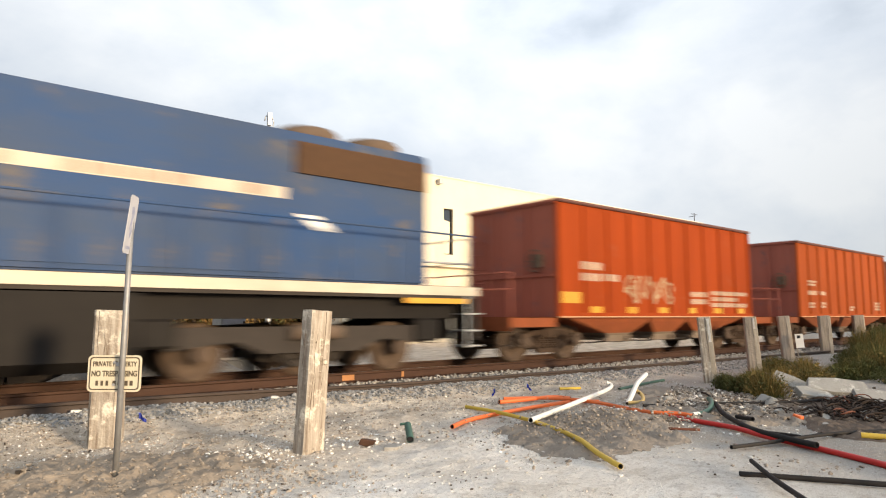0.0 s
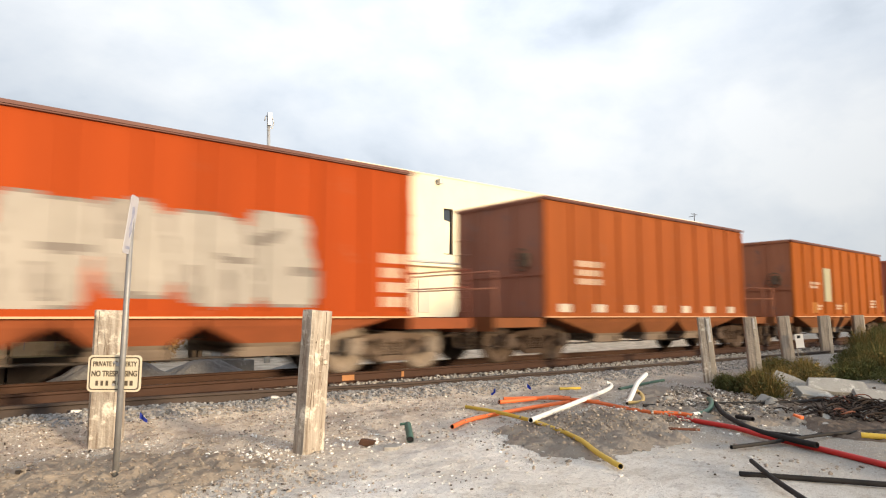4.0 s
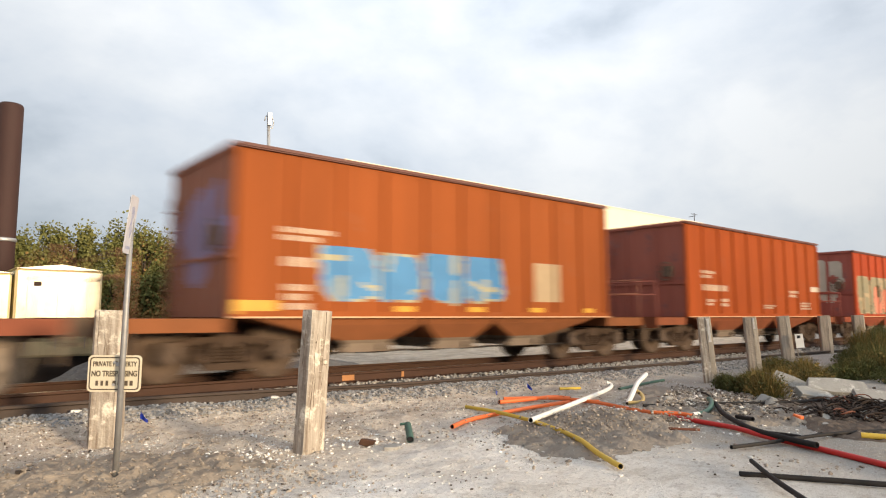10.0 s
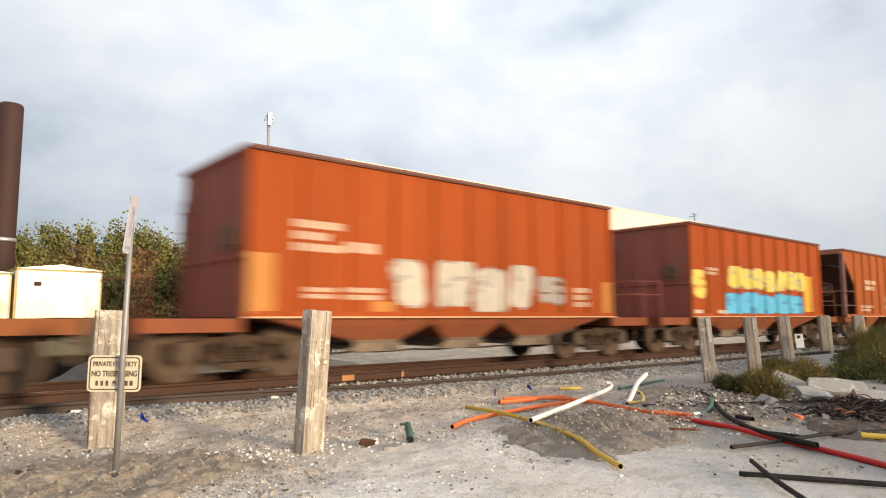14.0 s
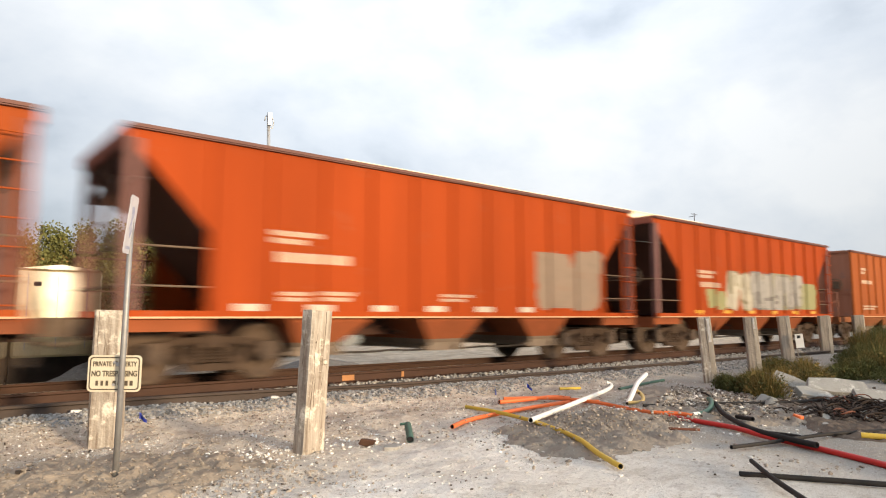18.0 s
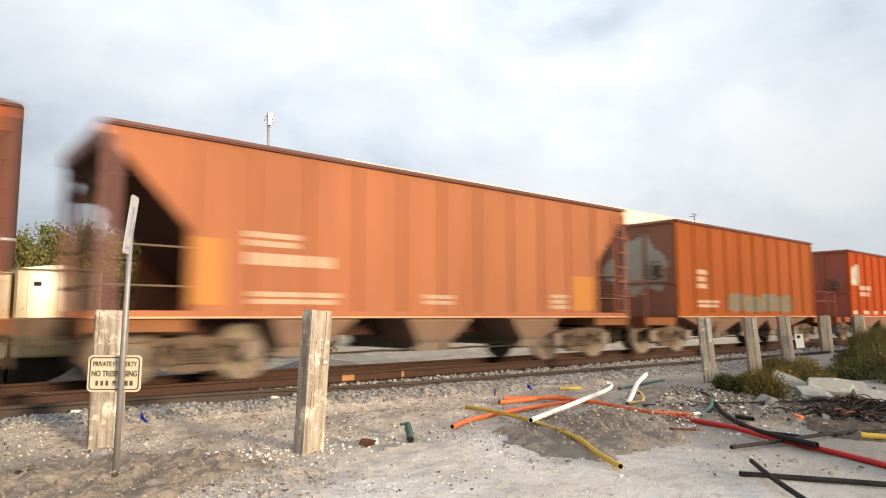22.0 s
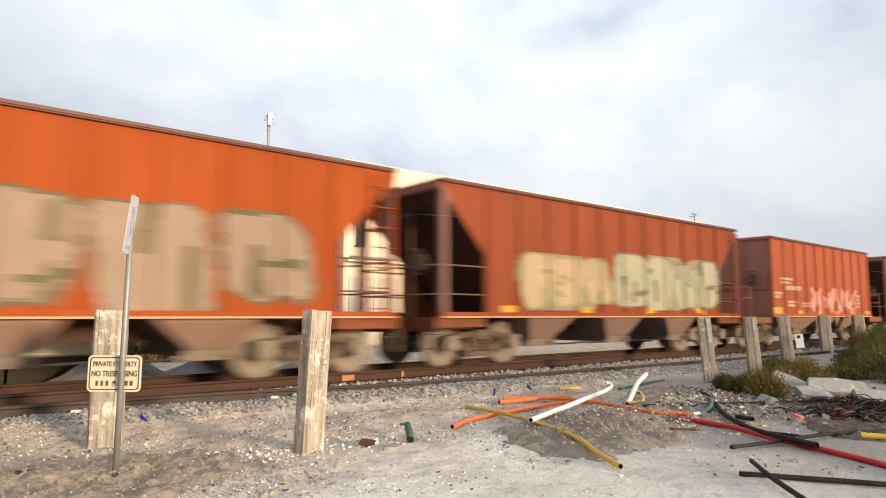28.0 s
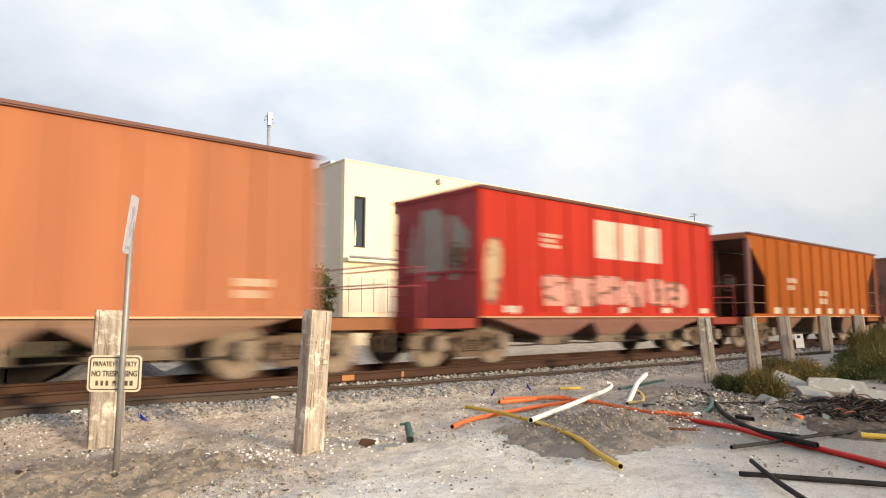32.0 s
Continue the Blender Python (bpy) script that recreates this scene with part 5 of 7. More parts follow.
hopper(21, "square", "umber", "dark umber-orange square-ended stone hopper car with white graffiti on its side", (
    ("bars", -3.88, -3.03, 2.79, 3.05, 2),
    ("bars", -3.82, -2.43, 2.33, 2.61, 1),
    ("bars", -3.77, -3.11, 1.23, 1.44, 2),
    ("bars", -2.8, -2.18, 1.24, 1.46, 2),
    ("graf", -2.04, -0.08, 1.12, 2.37, "white", "silver", 3, 151),
    ("bars", -0.02, 1.86, 1.5, 2.26, 2),
    ("bars", 2.01, 2.99, 1.25, 2.3, 4),
    ("soot", 3.3, 4.57, 2.33, 3.21),
    ("ochre", -4.62, -4.14, 1.45, 1.92),
    ("ochre", 4.05, 4.6, 1.21, 1.8),))
hopper(22, "slope", "rust", "dull rust-red sloped-end stone hopper car with ochre paint patches", (
    ("bars", -3.92, -2.97, 1.9, 2.4, 3),
    ("bars", -2.94, -2.09, 1.85, 2.12, 1),
    ("bars", -3.68, -3.05, 1.24, 1.52, 2),
    ("bars", -2.93, -2.18, 1.25, 1.54, 2),
    ("bars", -0.3, 0.62, 1.3, 1.51, 2),
    ("bars", 3.21, 3.95, 1.31, 1.76, 3),
    ("ochre", -4.63, -4.2, 1.12, 1.75),
    ("ochre", 4.43, 4.84, 1.12, 2.03),))
hopper(23, "slope", "redor", "red-orange sloped-end stone hopper car with silver graffiti on its side", (
    ("bars", -3.87, -2.96, 2.17, 2.42, 2),
    ("bars", -3.75, -2.38, 1.86, 2.1, 1),
    ("row", -4.2, 2.05, 1.1, 1.21, 6, "w"),
    ("bars", -3.68, -3.15, 1.25, 1.43, 2),
    ("bars", -2.97, -2.31, 1.26, 1.45, 2),
    ("bars", -0.33, 0.48, 1.29, 1.46, 2),
    ("graf", 2.43, 4.72, 1.15, 2.59, "haze", "mud", 2, 167),))
hopper(24, "slope", "redor", "red-orange sloped-end stone hopper car with silver graffiti on its side", (
    ("bars", -3.86, -2.87, 2.12, 2.38, 2),
    ("bars", -3.76, -2.53, 1.84, 2.06, 1),
    ("graf", -2.22, -0.43, 1.19, 2.41, "beige", "sage", 2, 170),
    ("graf", -0.53, 3.59, 1.22, 2.46, "silver", "grey", 5, 171, "sage"),
    ("graf", 3.36, 4.69, 1.25, 2.28, "olive", "olive", 1, 172),
    ("graf", -3.39, -2.21, 1.21, 1.82, "olive", "olive", 2, 173),
    ("row", -3.8, 4.36, 1.05, 1.19, 6, "y"),))
hopper(25, "square", "brownor", "rusty brown-orange square-ended stone hopper car with faded lettering", (
    ("bars", -3.6, -2.89, 2.78, 3.08, 2),
    ("bars", -3.55, -2.24, 2.36, 2.58, 1),
    ("bars", -3.55, -1.89, 1.28, 1.49, 2),
    ("bars", 2.43, 3.09, 1.19, 1.55, 3),))
hopper(26, "square", "rust", "dull rust-red square-ended stone hopper car with cream graffiti on its side", (
    ("bars", -3.71, -2.92, 2.23, 2.47, 2),
    ("bars", -3.72, -2.31, 1.82, 2.08, 1),
    ("yellow", -4.56, -3.89, 1.05, 1.26),
    ("graf", -3.64, -3.05, 1.11, 1.72, "cream", "dim", 1, 185),
    ("row", -1.46, 4.51, 1.06, 1.2, 5, "y"),
    ("end", "grey"),))
hopper(27, "slope", "brownor", "rusty brown-orange sloped-end stone hopper car with ochre paint patches", (
    ("bars", -3.56, -2.6, 2.07, 2.65, 3),
    ("bars", -2.49, -1.72, 2.06, 2.33, 1),
    ("ochre", -4.71, -4.23, 1.07, 1.94),
    ("bars", -3.42, -2.73, 1.24, 1.51, 2),
    ("bars", -2.42, -1.69, 1.25, 1.54, 2),
    ("bars", -0.55, 0.36, 1.27, 1.46, 2),
    ("bars", 3.65, 4.32, 1.19, 1.58, 3),
    ("ochre", 4.39, 4.78, 1.12, 1.86),))
hopper(28, "slope", "tan", "faded tan-orange sloped-end stone hopper car with ochre paint patches", (
    ("bars", -3.99, -3.07, 2.1, 2.37, 2),
    ("bars", -3.98, -2.43, 1.79, 2.07, 1),
    ("ochre", -4.84, -4.33, 1.19, 2.19),
    ("bars", -3.92, -2.31, 1.2, 1.43, 2),
    ("bars", -0.47, 0.28, 1.23, 1.45, 2),
    ("bars", 3.17, 3.76, 1.17, 1.53, 3),
    ("ochre", 3.91, 4.72, 1.15, 1.95),))
hopper(29, "square", "brownor", "rusty brown-orange square-ended hopper car with faint grey-green graffiti", (
    ("bars", -3.67, -3.03, 1.8, 2.41, 3),
    ("graf", -1.9, 2.78, 1.14, 1.75, "teal", "tarnish", 4, 204),
    ("bars", -3.67, -2.35, 1.26, 1.51, 2),
    ("end", "white"),))
hopper(30, "square", "redor", "red-orange square-ended stone hopper car with white graffiti on its side", (
    ("graf", -4.44, -3.57, 2.28, 3.16, "white", "cream", 2, 210),
    ("bars", -3.6, -2.18, 1.82, 2.34, 2),
    ("row", -4.17, 4.3, 1.08, 1.24, 8, "w"),
    ("murk", 0.65, 1.42, 1.55, 1.82),
    ("white", 3.09, 3.87, 1.18, 1.45),
    ("white", 4.18, 4.7, 1.13, 1.4),))
hopper(31, "square", "tan", "faded tan-orange square-ended stone hopper car with pale graffiti on its side", (
    ("bars", -3.61, -2.99, 1.89, 2.3, 2),
    ("graf", -1.84, 2.01, 1.16, 2.02, "pale", "olive", 4, 218),
    ("bars", -3.53, -2.16, 1.21, 1.55, 2),))
hopper(32, "square", "rust", "dull rust-red square-ended stone hopper car with white graffiti on its side", (
    ("bars", -3.87, -2.91, 2.14, 2.39, 2),
    ("bars", -3.87, -2.25, 1.81, 2.08, 1),
    ("row", -4.43, 4.31, 1.05, 1.22, 8, "w"),
    ("bars", -3.74, -3.13, 1.25, 1.46, 2),
    ("bars", -1.78, -1.03, 1.28, 1.72, 3),
    ("graf", 4.15, 4.7, 2.52, 3.52, "white", "cream", 1, 229),
    ("bars", 3.06, 4.47, 1.45, 1.89, 3),))
hopper(33, "square", "tan", "faded tan-orange square-ended stone hopper car with faded lettering", (
    ("bars", -3.69, -2.89, 2.16, 2.63, 3),
    ("bars", -2.68, -2.05, 2.13, 2.34, 1),
    ("bars", -3.47, -2.08, 1.29, 1.56, 2),
    ("bars", 0.48, 1.07, 1.41, 1.64, 2),
    ("end", "silver"),))
hopper(34, "square", "brownor", "rusty brown-orange square-ended stone hopper car with yellow graffiti on its side", (
    ("graf", -4.23, 1.1, 1.16, 2.31, "yellow", "olive", 3, 238, "olive"),
    ("bars", -3.58, -2.26, 2.47, 3.11, 2),
    ("end", "silver"),))
hopper(35, "slope", "rust", "rust-orange sloped-end stone hopper car with mud graffiti on its side", (
    ("graf", -4.68, -3.78, 1.2, 3.25, "cream", "dim", 2, 245),
    ("bars", -3.73, -3.0, 2.33, 2.53, 2),
    ("bars", -3.71, -2.5, 1.21, 1.41, 2),
    ("graf", -2.38, 4.41, 1.1, 2.68, "haze", "murk", 4, 248),))
hopper(36, "slope", "russet", "dull russet sloped-end stone hopper car with pale graffiti on its side", (
    ("graf", -3.8, -0.56, 1.15, 2.42, "cream", "olive", 3, 252, "sage"),
    ("graf", -0.33, 4.81, 1.17, 2.63, "pale", "teal", 4, 253, "sage"),
    ("row", -4.16, 3.75, 1.07, 1.24, 4, "y"),))
hopper(37, "square", "coral", "faded coral-red square-ended stone hopper car with cream graffiti on its side", (
    ("bars", -3.9, -2.97, 2.12, 2.38, 2),
    ("bars", -3.71, -2.28, 1.9, 2.12, 1),
    ("bars", -4.56, -3.89, 1.62, 1.87, 2),
    ("yellow", -4.7, -3.95, 1.07, 1.32),
    ("row", -2.48, 4.42, 1.07, 1.22, 5, "y"),
    ("bars", -3.45, -2.75, 1.34, 1.58, 2),
    ("bars", -2.3, -1.55, 1.34, 1.52, 2),
    ("bars", 3.3, 3.62, 1.34, 1.9, 4),
    ("tag", -1.45, 3.1, 1.18, 2.02, "blush", 7, 264, 0.095),))
hopper(38, "slope", "maroon", "maroon-brown sloped-end stone hopper car with ochre paint patches", (
    ("bars", -4.05, -3.12, 2.22, 2.53, 2),
    ("bars", -4.0, -2.45, 1.83, 2.12, 1),
    ("ochre", -4.82, -4.34, 1.22, 2.13),
    ("ochre", -2.71, -2.25, 1.2, 1.62),
    ("ochre", -0.94, -0.53, 1.17, 1.63),
    ("bars", -3.91, -3.3, 1.19, 1.43, 2),
    ("bars", -0.44, 0.36, 1.23, 1.44, 2),
    ("bars", 3.04, 3.79, 1.17, 1.51, 3),
    ("ochre", 4.13, 4.59, 1.21, 2.12),))
hopper(39, "square", "dull", "dull rust-red square-ended stone hopper car with faint graffiti on its side", (
    ("tag", -1.75, 3.28, 1.46, 2.93, "faint", 7, 273),
    ("tag", -0.99, 1.82, 2.25, 2.88, "faint", 3, 274),
    ("row", -1.24, 4.39, 1.06, 1.17, 5, "y"),
    ("bars", 2.3, 2.91, 1.32, 1.67, 3),
    ("bars", 3.22, 3.83, 1.23, 1.86, 4),
    ("bars", 0.24, 1.06, 1.15, 1.38, 2),
    ("bars", -2.75, -2.12, 1.13, 1.34, 2),
    ("end", "silver"),))
hopper(40, "square", "tan", "faded tan-orange square-ended stone hopper car with ochre paint patches", (
    ("bars", -3.61, -2.84, 2.15, 2.62, 3),
    ("bars", -2.73, -2.16, 2.15, 2.37, 1),
    ("bars", -3.49, -2.01, 1.23, 1.47, 2),
    ("ochre", -4.54, -4.06, 1.11, 1.96),
    ("bars", 3.36, 3.94, 1.28, 1.64, 2),))
hopper(41, "square", "bright", "bright red square-ended stone hopper car with big white company letters", (
    ("logo", -0.83, 0.03, 2.42, 3.36),
    ("logo", 0.24, 1.02, 2.42, 3.37),
    ("logo", 1.22, 2.01, 2.42, 3.37),
    ("graf", -2.87, 3.32, 1.25, 2.0, "blush", "dim", 6, 290),
    ("bars", -2.84, -2.16, 2.54, 2.9, 3),
    ("graf", -4.54, -4.1, 1.25, 2.66, "cream", "dim", 1, 292),
    ("row", -3.77, 4.22, 1.06, 1.24, 5, "w"),
    ("end", "silver"),))
hopper(42, "slope", "orange", "orange sloped-end stone hopper car with faded lettering", (
    ("row", -4.05, 4.07, 1.1, 1.31, 8, "w"),
    ("bars", -3.12, -2.32, 1.9, 2.4, 2),
    ("bars", -0.34, 0.49, 1.44, 2.04, 2),))
hopper(43, "square", "maroon", "maroon-brown square-ended stone hopper car with faded lettering")




# ---- yard: posts, sign, pipes, rubble ----
POSTWOOD = material("weathered_grey_timber", (0.47, 0.425, 0.36), (0.17, 0.125, 0.09), 3.2, 0.9, 0, 0.9, 18, (7, 7, 0.45), 1.0, (0.66, 0.60, 0.50), 4.5, 0.56, 0.1)
DARKWOOD = material("dark_grey_timber", (0.40, 0.345, 0.28), (0.18, 0.15, 0.12), 3.0, 0.9, 0, 0.7, 22, (6, 6, 0.5), 0.9)


CRACKM = material("dark_timber_crack", (0.17, 0.13, 0.095), (0.09, 0.07, 0.052), 6, 0.95)


def build_post(x, y, top, w, d, turn, mat, seed, label, lean=0.0):
    rnd = random.Random(seed)
    z0 = ground_z(x, y) - 0.25
    bm = bmesh.new()
    # squared timber: rings of eight points with split, worn faces
    rings = []
    n = 15
    for k in range(n):
        t = k / (n - 1)
        grow = 1.0 + 0.05 * (1 - t)
        ring = []
        for j, (a, b) in enumerate(((-1, -0.78), (-0.8, -1), (0.0, -1.02), (0.8, -1), (1, -0.8), (1.0, 0), (1, 0.8), (0.8, 1), (0, 1), (-0.8, 1), (-1, 0.8), (-1.0, 0))):
            q = 1 + 0.05 * noise.noise((j * 1.3, k * 0.55, seed)) + (0.05 * noise.noise((j * 3.0, k * 2.0, seed)))
            ring.append(bm.verts.new((a * w / 2 * grow * q, b * d / 2 * grow * q, z0 + (top - z0) * t + (0.025 * noise.noise((j * 0.8, seed, 3)) if k == n - 1 else 0))))
        rings.append(ring)
    for a, b in zip(rings, rings[1:]):
        for k in range(12):
            bm.faces.new((a[k], a[(k + 1) % 12], b[(k + 1) % 12], b[k]))
    bm.faces.new(rings[-1])
    bm.faces.new(rings[0][::-1])
    ob = thing("fence_post", (x, y, 0), label, "post", "row of timber posts", rz=turn)
    g = ground_z(x, y)
    ob.matrix_basis = Matrix.Translation((x, y, g)) @ Matrix.Rotation(radians(lean), 4, Vector((0.64, 0.77, 0.0))) @ pose(0, 0, -g, 0, 0, turn)
    part("timber", bm, mat, ob)
    # drying cracks wander up both broad faces
    for k in range(11):
        bm = bmesh.new()
        u, zz, ln = rnd.uniform(-0.40, 0.40), rnd.uniform(-0.25, 0.55), rnd.uniform(0.25, 0.75)
        pts = []
        for q in range(9):
            u = max(-0.46, min(0.46, u + rnd.uniform(-0.035, 0.035)))
            z = min(top - 0.01, zz + ln * q / 8)
            pts.append((w * 0.512, u * d, z) if k % 3 else (u * w, -d * 0.512, z))
        tube(bm, pts, [0.001] + [rnd.uniform(0.0016, 0.0042) for q in range(7)] + [0.001], 5)
        part("crack", bm, CRACKM, ob)
    for k in range(4):
        bm = bmesh.new()
        z = top - rnd.uniform(0.12, 0.75)
        a, b = sorted((rnd.uniform(-0.42, 0.42), rnd.uniform(-0.42, 0.42)))
        tube(bm, [(w * 0.512, d * (a + (b - a) * q / 5), z + rnd.uniform(-0.014, 0.014)) for q in range(6)], [0.001, 0.003, 0.004, 0.004, 0.003, 0.001], 5)
        part("cross_crack", bm, CRACKM, ob)
    return ob


# pale colours stand in for the sunlit narrow sides of the posts
PALEWOOD = material("lit_pale_timber", (0.52, 0.46, 0.37), (0.34, 0.28, 0.21), 3.0, 0.9, 0, 0.6, 20, (7, 7, 0.5), 0.9)
LITPATCH = material("lit_white_timber", (0.80, 0.76, 0.68), (0.62, 0.56, 0.48), 5, 0.9, 0, 0.5, 30, (5, 5, 0.8))


def split_edge(post, w, d, top, u0, u1, z0, z1, seed, mat, name, proud):
    """A ragged sliver standing proud of the post's broad face."""
    n = 9
    left = [(w * (u0 + 0.07 * noise.noise((k * 0.9, seed, 0.5))), z0 + (z1 - z0) * k / n) for k in range(n + 1)]
    right = [(w * (u1 + 0.05 * noise.noise((k * 0.8, seed, 5.5))), z0 + (z1 - z0) * k / n) for k in range(n + 1)]
    bm = bmesh.new()
    lines = [[bm.verts.new((x, -d * 0.5 - y, z)) for x, z in side] for side, y in ((left, -0.02), (left, proud * 0.6), (right, proud), (right, -0.02))]
    for a, b in zip(lines, lines[1:] + lines[:1]):
        for k in range(n):
            bm.faces.new((a[k], b[k], b[k + 1], a[k + 1]))
    bm.faces.new([l[0] for l in lines][::-1])
    bm.faces.new([l[-1] for l in lines])
    part(name, bm, mat, post)


build_post(1.80, 7.71, 1.085, 0.285, 0.25, -32, POSTWOOD, 11, "weathered grey timber post with rust stains behind the sign")
build_post(3.262, 5.98, 1.08, 0.185, 0.255, -80, POSTWOOD, 12, "weathered squared timber post with peeling pale face", 2.7)
for i, (x, y, top, w, label) in enumerate(((12.72, 6.72, 1.0, 0.25, "split grey timber post with a pale edge"), (15.8, 7.22, 1.0, 0.28, "grey timber post in the weeds"), (19.3, 7.88, 1.02, 0.30, "grey timber post with a small white tag"), (23.7, 8.45, 1.03, 0.34, "dark grey timber post in the weeds"), (29.0, 9.12, 1.05, 0.38, "dark grey timber post in the weeds"))):
    post = build_post(x, y, top, w, w * 0.85, -58, POSTWOOD if i == 0 else DARKWOOD, 20 + i, label, (-4.5, -4.0, -5.0, -2.5, -3.0)[i])
    if i < 4:
        split_edge(post, w, w * 0.85, top, 0.10 + 0.04 * i, 0.46, -0.28, top - 0.03, 30 + i, PALEWOOD, "split_edge", 0.018)
    if i < 2:
        split_edge(post, w, w * 0.85, top, 0.17, 0.36 - 0.06 * i, (0.50, 0.72)[i], top - 0.03, 40 + i, LITPATCH, "peeled_patch", 0.026)


def words(text, size, mat, parent, m, label=""):
    cu = bpy.data.curves.new("lettering", "FONT")
    cu.body, cu.size, cu.align_x, cu.align_y, cu.extrude, cu.offset = text, size, "CENTER", "CENTER", 0.0012, size * 0.022
    ob = new("lettering", cu)
    me = bpy.data.meshes.new_from_object(ob.evaluated_get(bpy.context.evaluated_depsgraph_get()))
    bpy.data.objects.remove(ob)
    me.materials.append(mat)
    t = new("lettering", me)
    t.parent = parent
    t.matrix_basis = m
    if label:
        t["label"] = label
    return t


def rounded(w, h, r, n=4):
    pts = []
    for cx, cy, a0 in ((w / 2 - r, h / 2 - r, 0), (-w / 2 + r, h / 2 - r, 90), (-w / 2 + r, -h / 2 + r, 180), (w / 2 - r, -h / 2 + r, 270)):
        for k in range(n + 1):
            a = radians(a0 + 90 * k / n)
            pts.append((cx + r * math.cos(a), cy + r * math.sin(a)))
    return pts


def build_signs():
    face = material("cream_sign_enamel", (0.60, 0.54, 0.41), (0.46, 0.40, 0.29), 9, 0.5)
    ink = material("faded_dark_sign_ink", (0.07, 0.055, 0.04), (0.12, 0.09, 0.06), 20, 0.6)
    # plate at the pole, placed, turned and sized to fit the camera's view
    sign = thing("warning_sign", (1.47, 6.32, 0.335), "cream enamel plate reading PRIVATE PROPERTY NO TRESPASSING", "sign")
    sign.matrix_basis = pose(1.412, 5.86, 0.556, 0, 0.6, -36)
    bm = bmesh.new()
    prism(bm, rounded(0.425, 0.295, 0.035), -0.004, 0.004, "y")
    part("plate", bm, face, sign)
    bm = bmesh.new()
    a, b = rounded(0.397, 0.267, 0.028), rounded(0.377, 0.247, 0.022)
    va = [bm.verts.new((x, -0.006, z)) for x, z in a]
    vb = [bm.verts.new((x, -0.006, z)) for x, z in b]
    for k in range(len(va)):
        j = (k + 1) % len(va)
        bm.faces.new((va[k], va[j], vb[j], vb[k]))
    part("border_line", bm, ink, sign)
    for text, z, s in (("PRIVATE PROPERTY", 0.075, 0.055), ("NO TRESPASSING", -0.003, 0.064)):
        words(text, s, ink, sign, pose(0, -0.0058, z, 90, 0, 0) @ Matrix.Diagonal((0.72, 1, 1, 1)), "dark lettering reading " + text)
    for k, (u, w) in enumerate(((-0.145, 0.02), (-0.105, 0.02), (-0.065, 0.02), (-0.01, 0.025), (0.03, 0.025), (0.085, 0.025), (0.125, 0.025))):
        bm = bmesh.new()
        box(bm, u, u + w, -0.0068, -0.005, -0.098, -0.058)
        part("marking", bm, ink, sign)
    bm = bmesh.new()
    box(bm, 0.012, 0.048, -0.012, -0.004, 0.06, 0.09)
    for z in (-0.09, 0.09):
        lathe(bm, [(0.012, -0.012), (0.01, -0.003)], "y", 8, at=(0.0, 0, z))
    part("bracket", bm, GALV, sign)
    # galvanised pole with a small narrow sign on top
    pole = thing("sign_pole", (0, 0, 0), "leaning galvanised steel channel pole with a narrow sign seen edge-on", "sign")
    foot, head = Vector((1.462, 5.90, -0.45)), Vector((1.428, 5.63, 1.99))
    bm = bmesh.new()
    d = head - foot
    tube(bm, [foot, foot + d * 0.5, head], [0.026, 0.024, 0.021], 8)
    part("pole", bm, material("dull_galvanised_channel", (0.30, 0.30, 0.30), (0.20, 0.19, 0.18), 14, 0.55, 0.5), pole)
    bm = bmesh.new()
    prism(bm, rounded(0.21, 0.47, 0.03), -0.003, 0.003, "y")
    p = part("plate", bm, material("pale_sign_face", (0.47, 0.47, 0.50), (0.36, 0.36, 0.39), 8, 0.5), pole, "pale narrow parking sign")
    p.matrix_basis = pose(1.412, 5.595, 1.757, 6.5, -1.0, 61)
    bm = bmesh.new()
    prism(bm, [(-0.045, 0.14), (0.02, 0.15), (0.05, 0.09), (0.01, 0.03), (0.04, -0.05), (0.0, -0.12), (-0.05, -0.03), (-0.02, 0.03)], -0.0045, -0.003, "y")
    box(bm, -0.06, 0.06, -0.0045, -0.003, -0.20, -0.175)
    q = part("marking", bm, material("blue_grey_ink", (0.22, 0.24, 0.36), (0.5, 0.5, 0.52), 14), pole, "faded blue-grey mark")
    q.matrix_basis = p.matrix_basis.copy()


build_signs()

PLASTIC = {
    "red": material("red_conduit_plastic", (0.50, 0.025, 0.02), (0.34, 0.03, 0.025), 4, 0.42, spot=(0.42, 0.30, 0.22), spot_scale=6, spot_at=0.68),
    "orange": material("orange_conduit_plastic", (0.72, 0.16, 0.04), (0.55, 0.13, 0.05), 4, 0.45, spot=(0.5, 0.36, 0.25), spot_scale=6, spot_at=0.68),
    "yellow": material("yellow_gas_pipe_plastic", (0.62, 0.43, 0.06), (0.48, 0.32, 0.06), 4, 0.45, spot=(0.4, 0.33, 0.2), spot_scale=7, spot_at=0.66),
    "white": material("white_pvc_plastic", (0.78, 0.77, 0.73), (0.6, 0.57, 0.5), 4, 0.4),
    "green": material("green_drain_plastic", (0.045, 0.105, 0.08), (0.08, 0.13, 0.10), 4, 0.5),
    "black": material("black_pipe_plastic", (0.016, 0.015, 0.015), (0.04, 0.035, 0.031), 5, 0.7, spot=(0.05, 0.043, 0.037), spot_scale=5, spot_at=0.68, spec=0.15),
    "cable": material("old_brown_black_cable", (0.030, 0.022, 0.018), (0.055, 0.04, 0.032), 6, 0.8, spec=0.1),
    "tan": material("tan_hose_plastic", (0.50, 0.36, 0.14), None, 4, 0.5),
    "rust": material("rusty_rod_steel", (0.16, 0.06, 0.035), None, 9, 0.8),
}


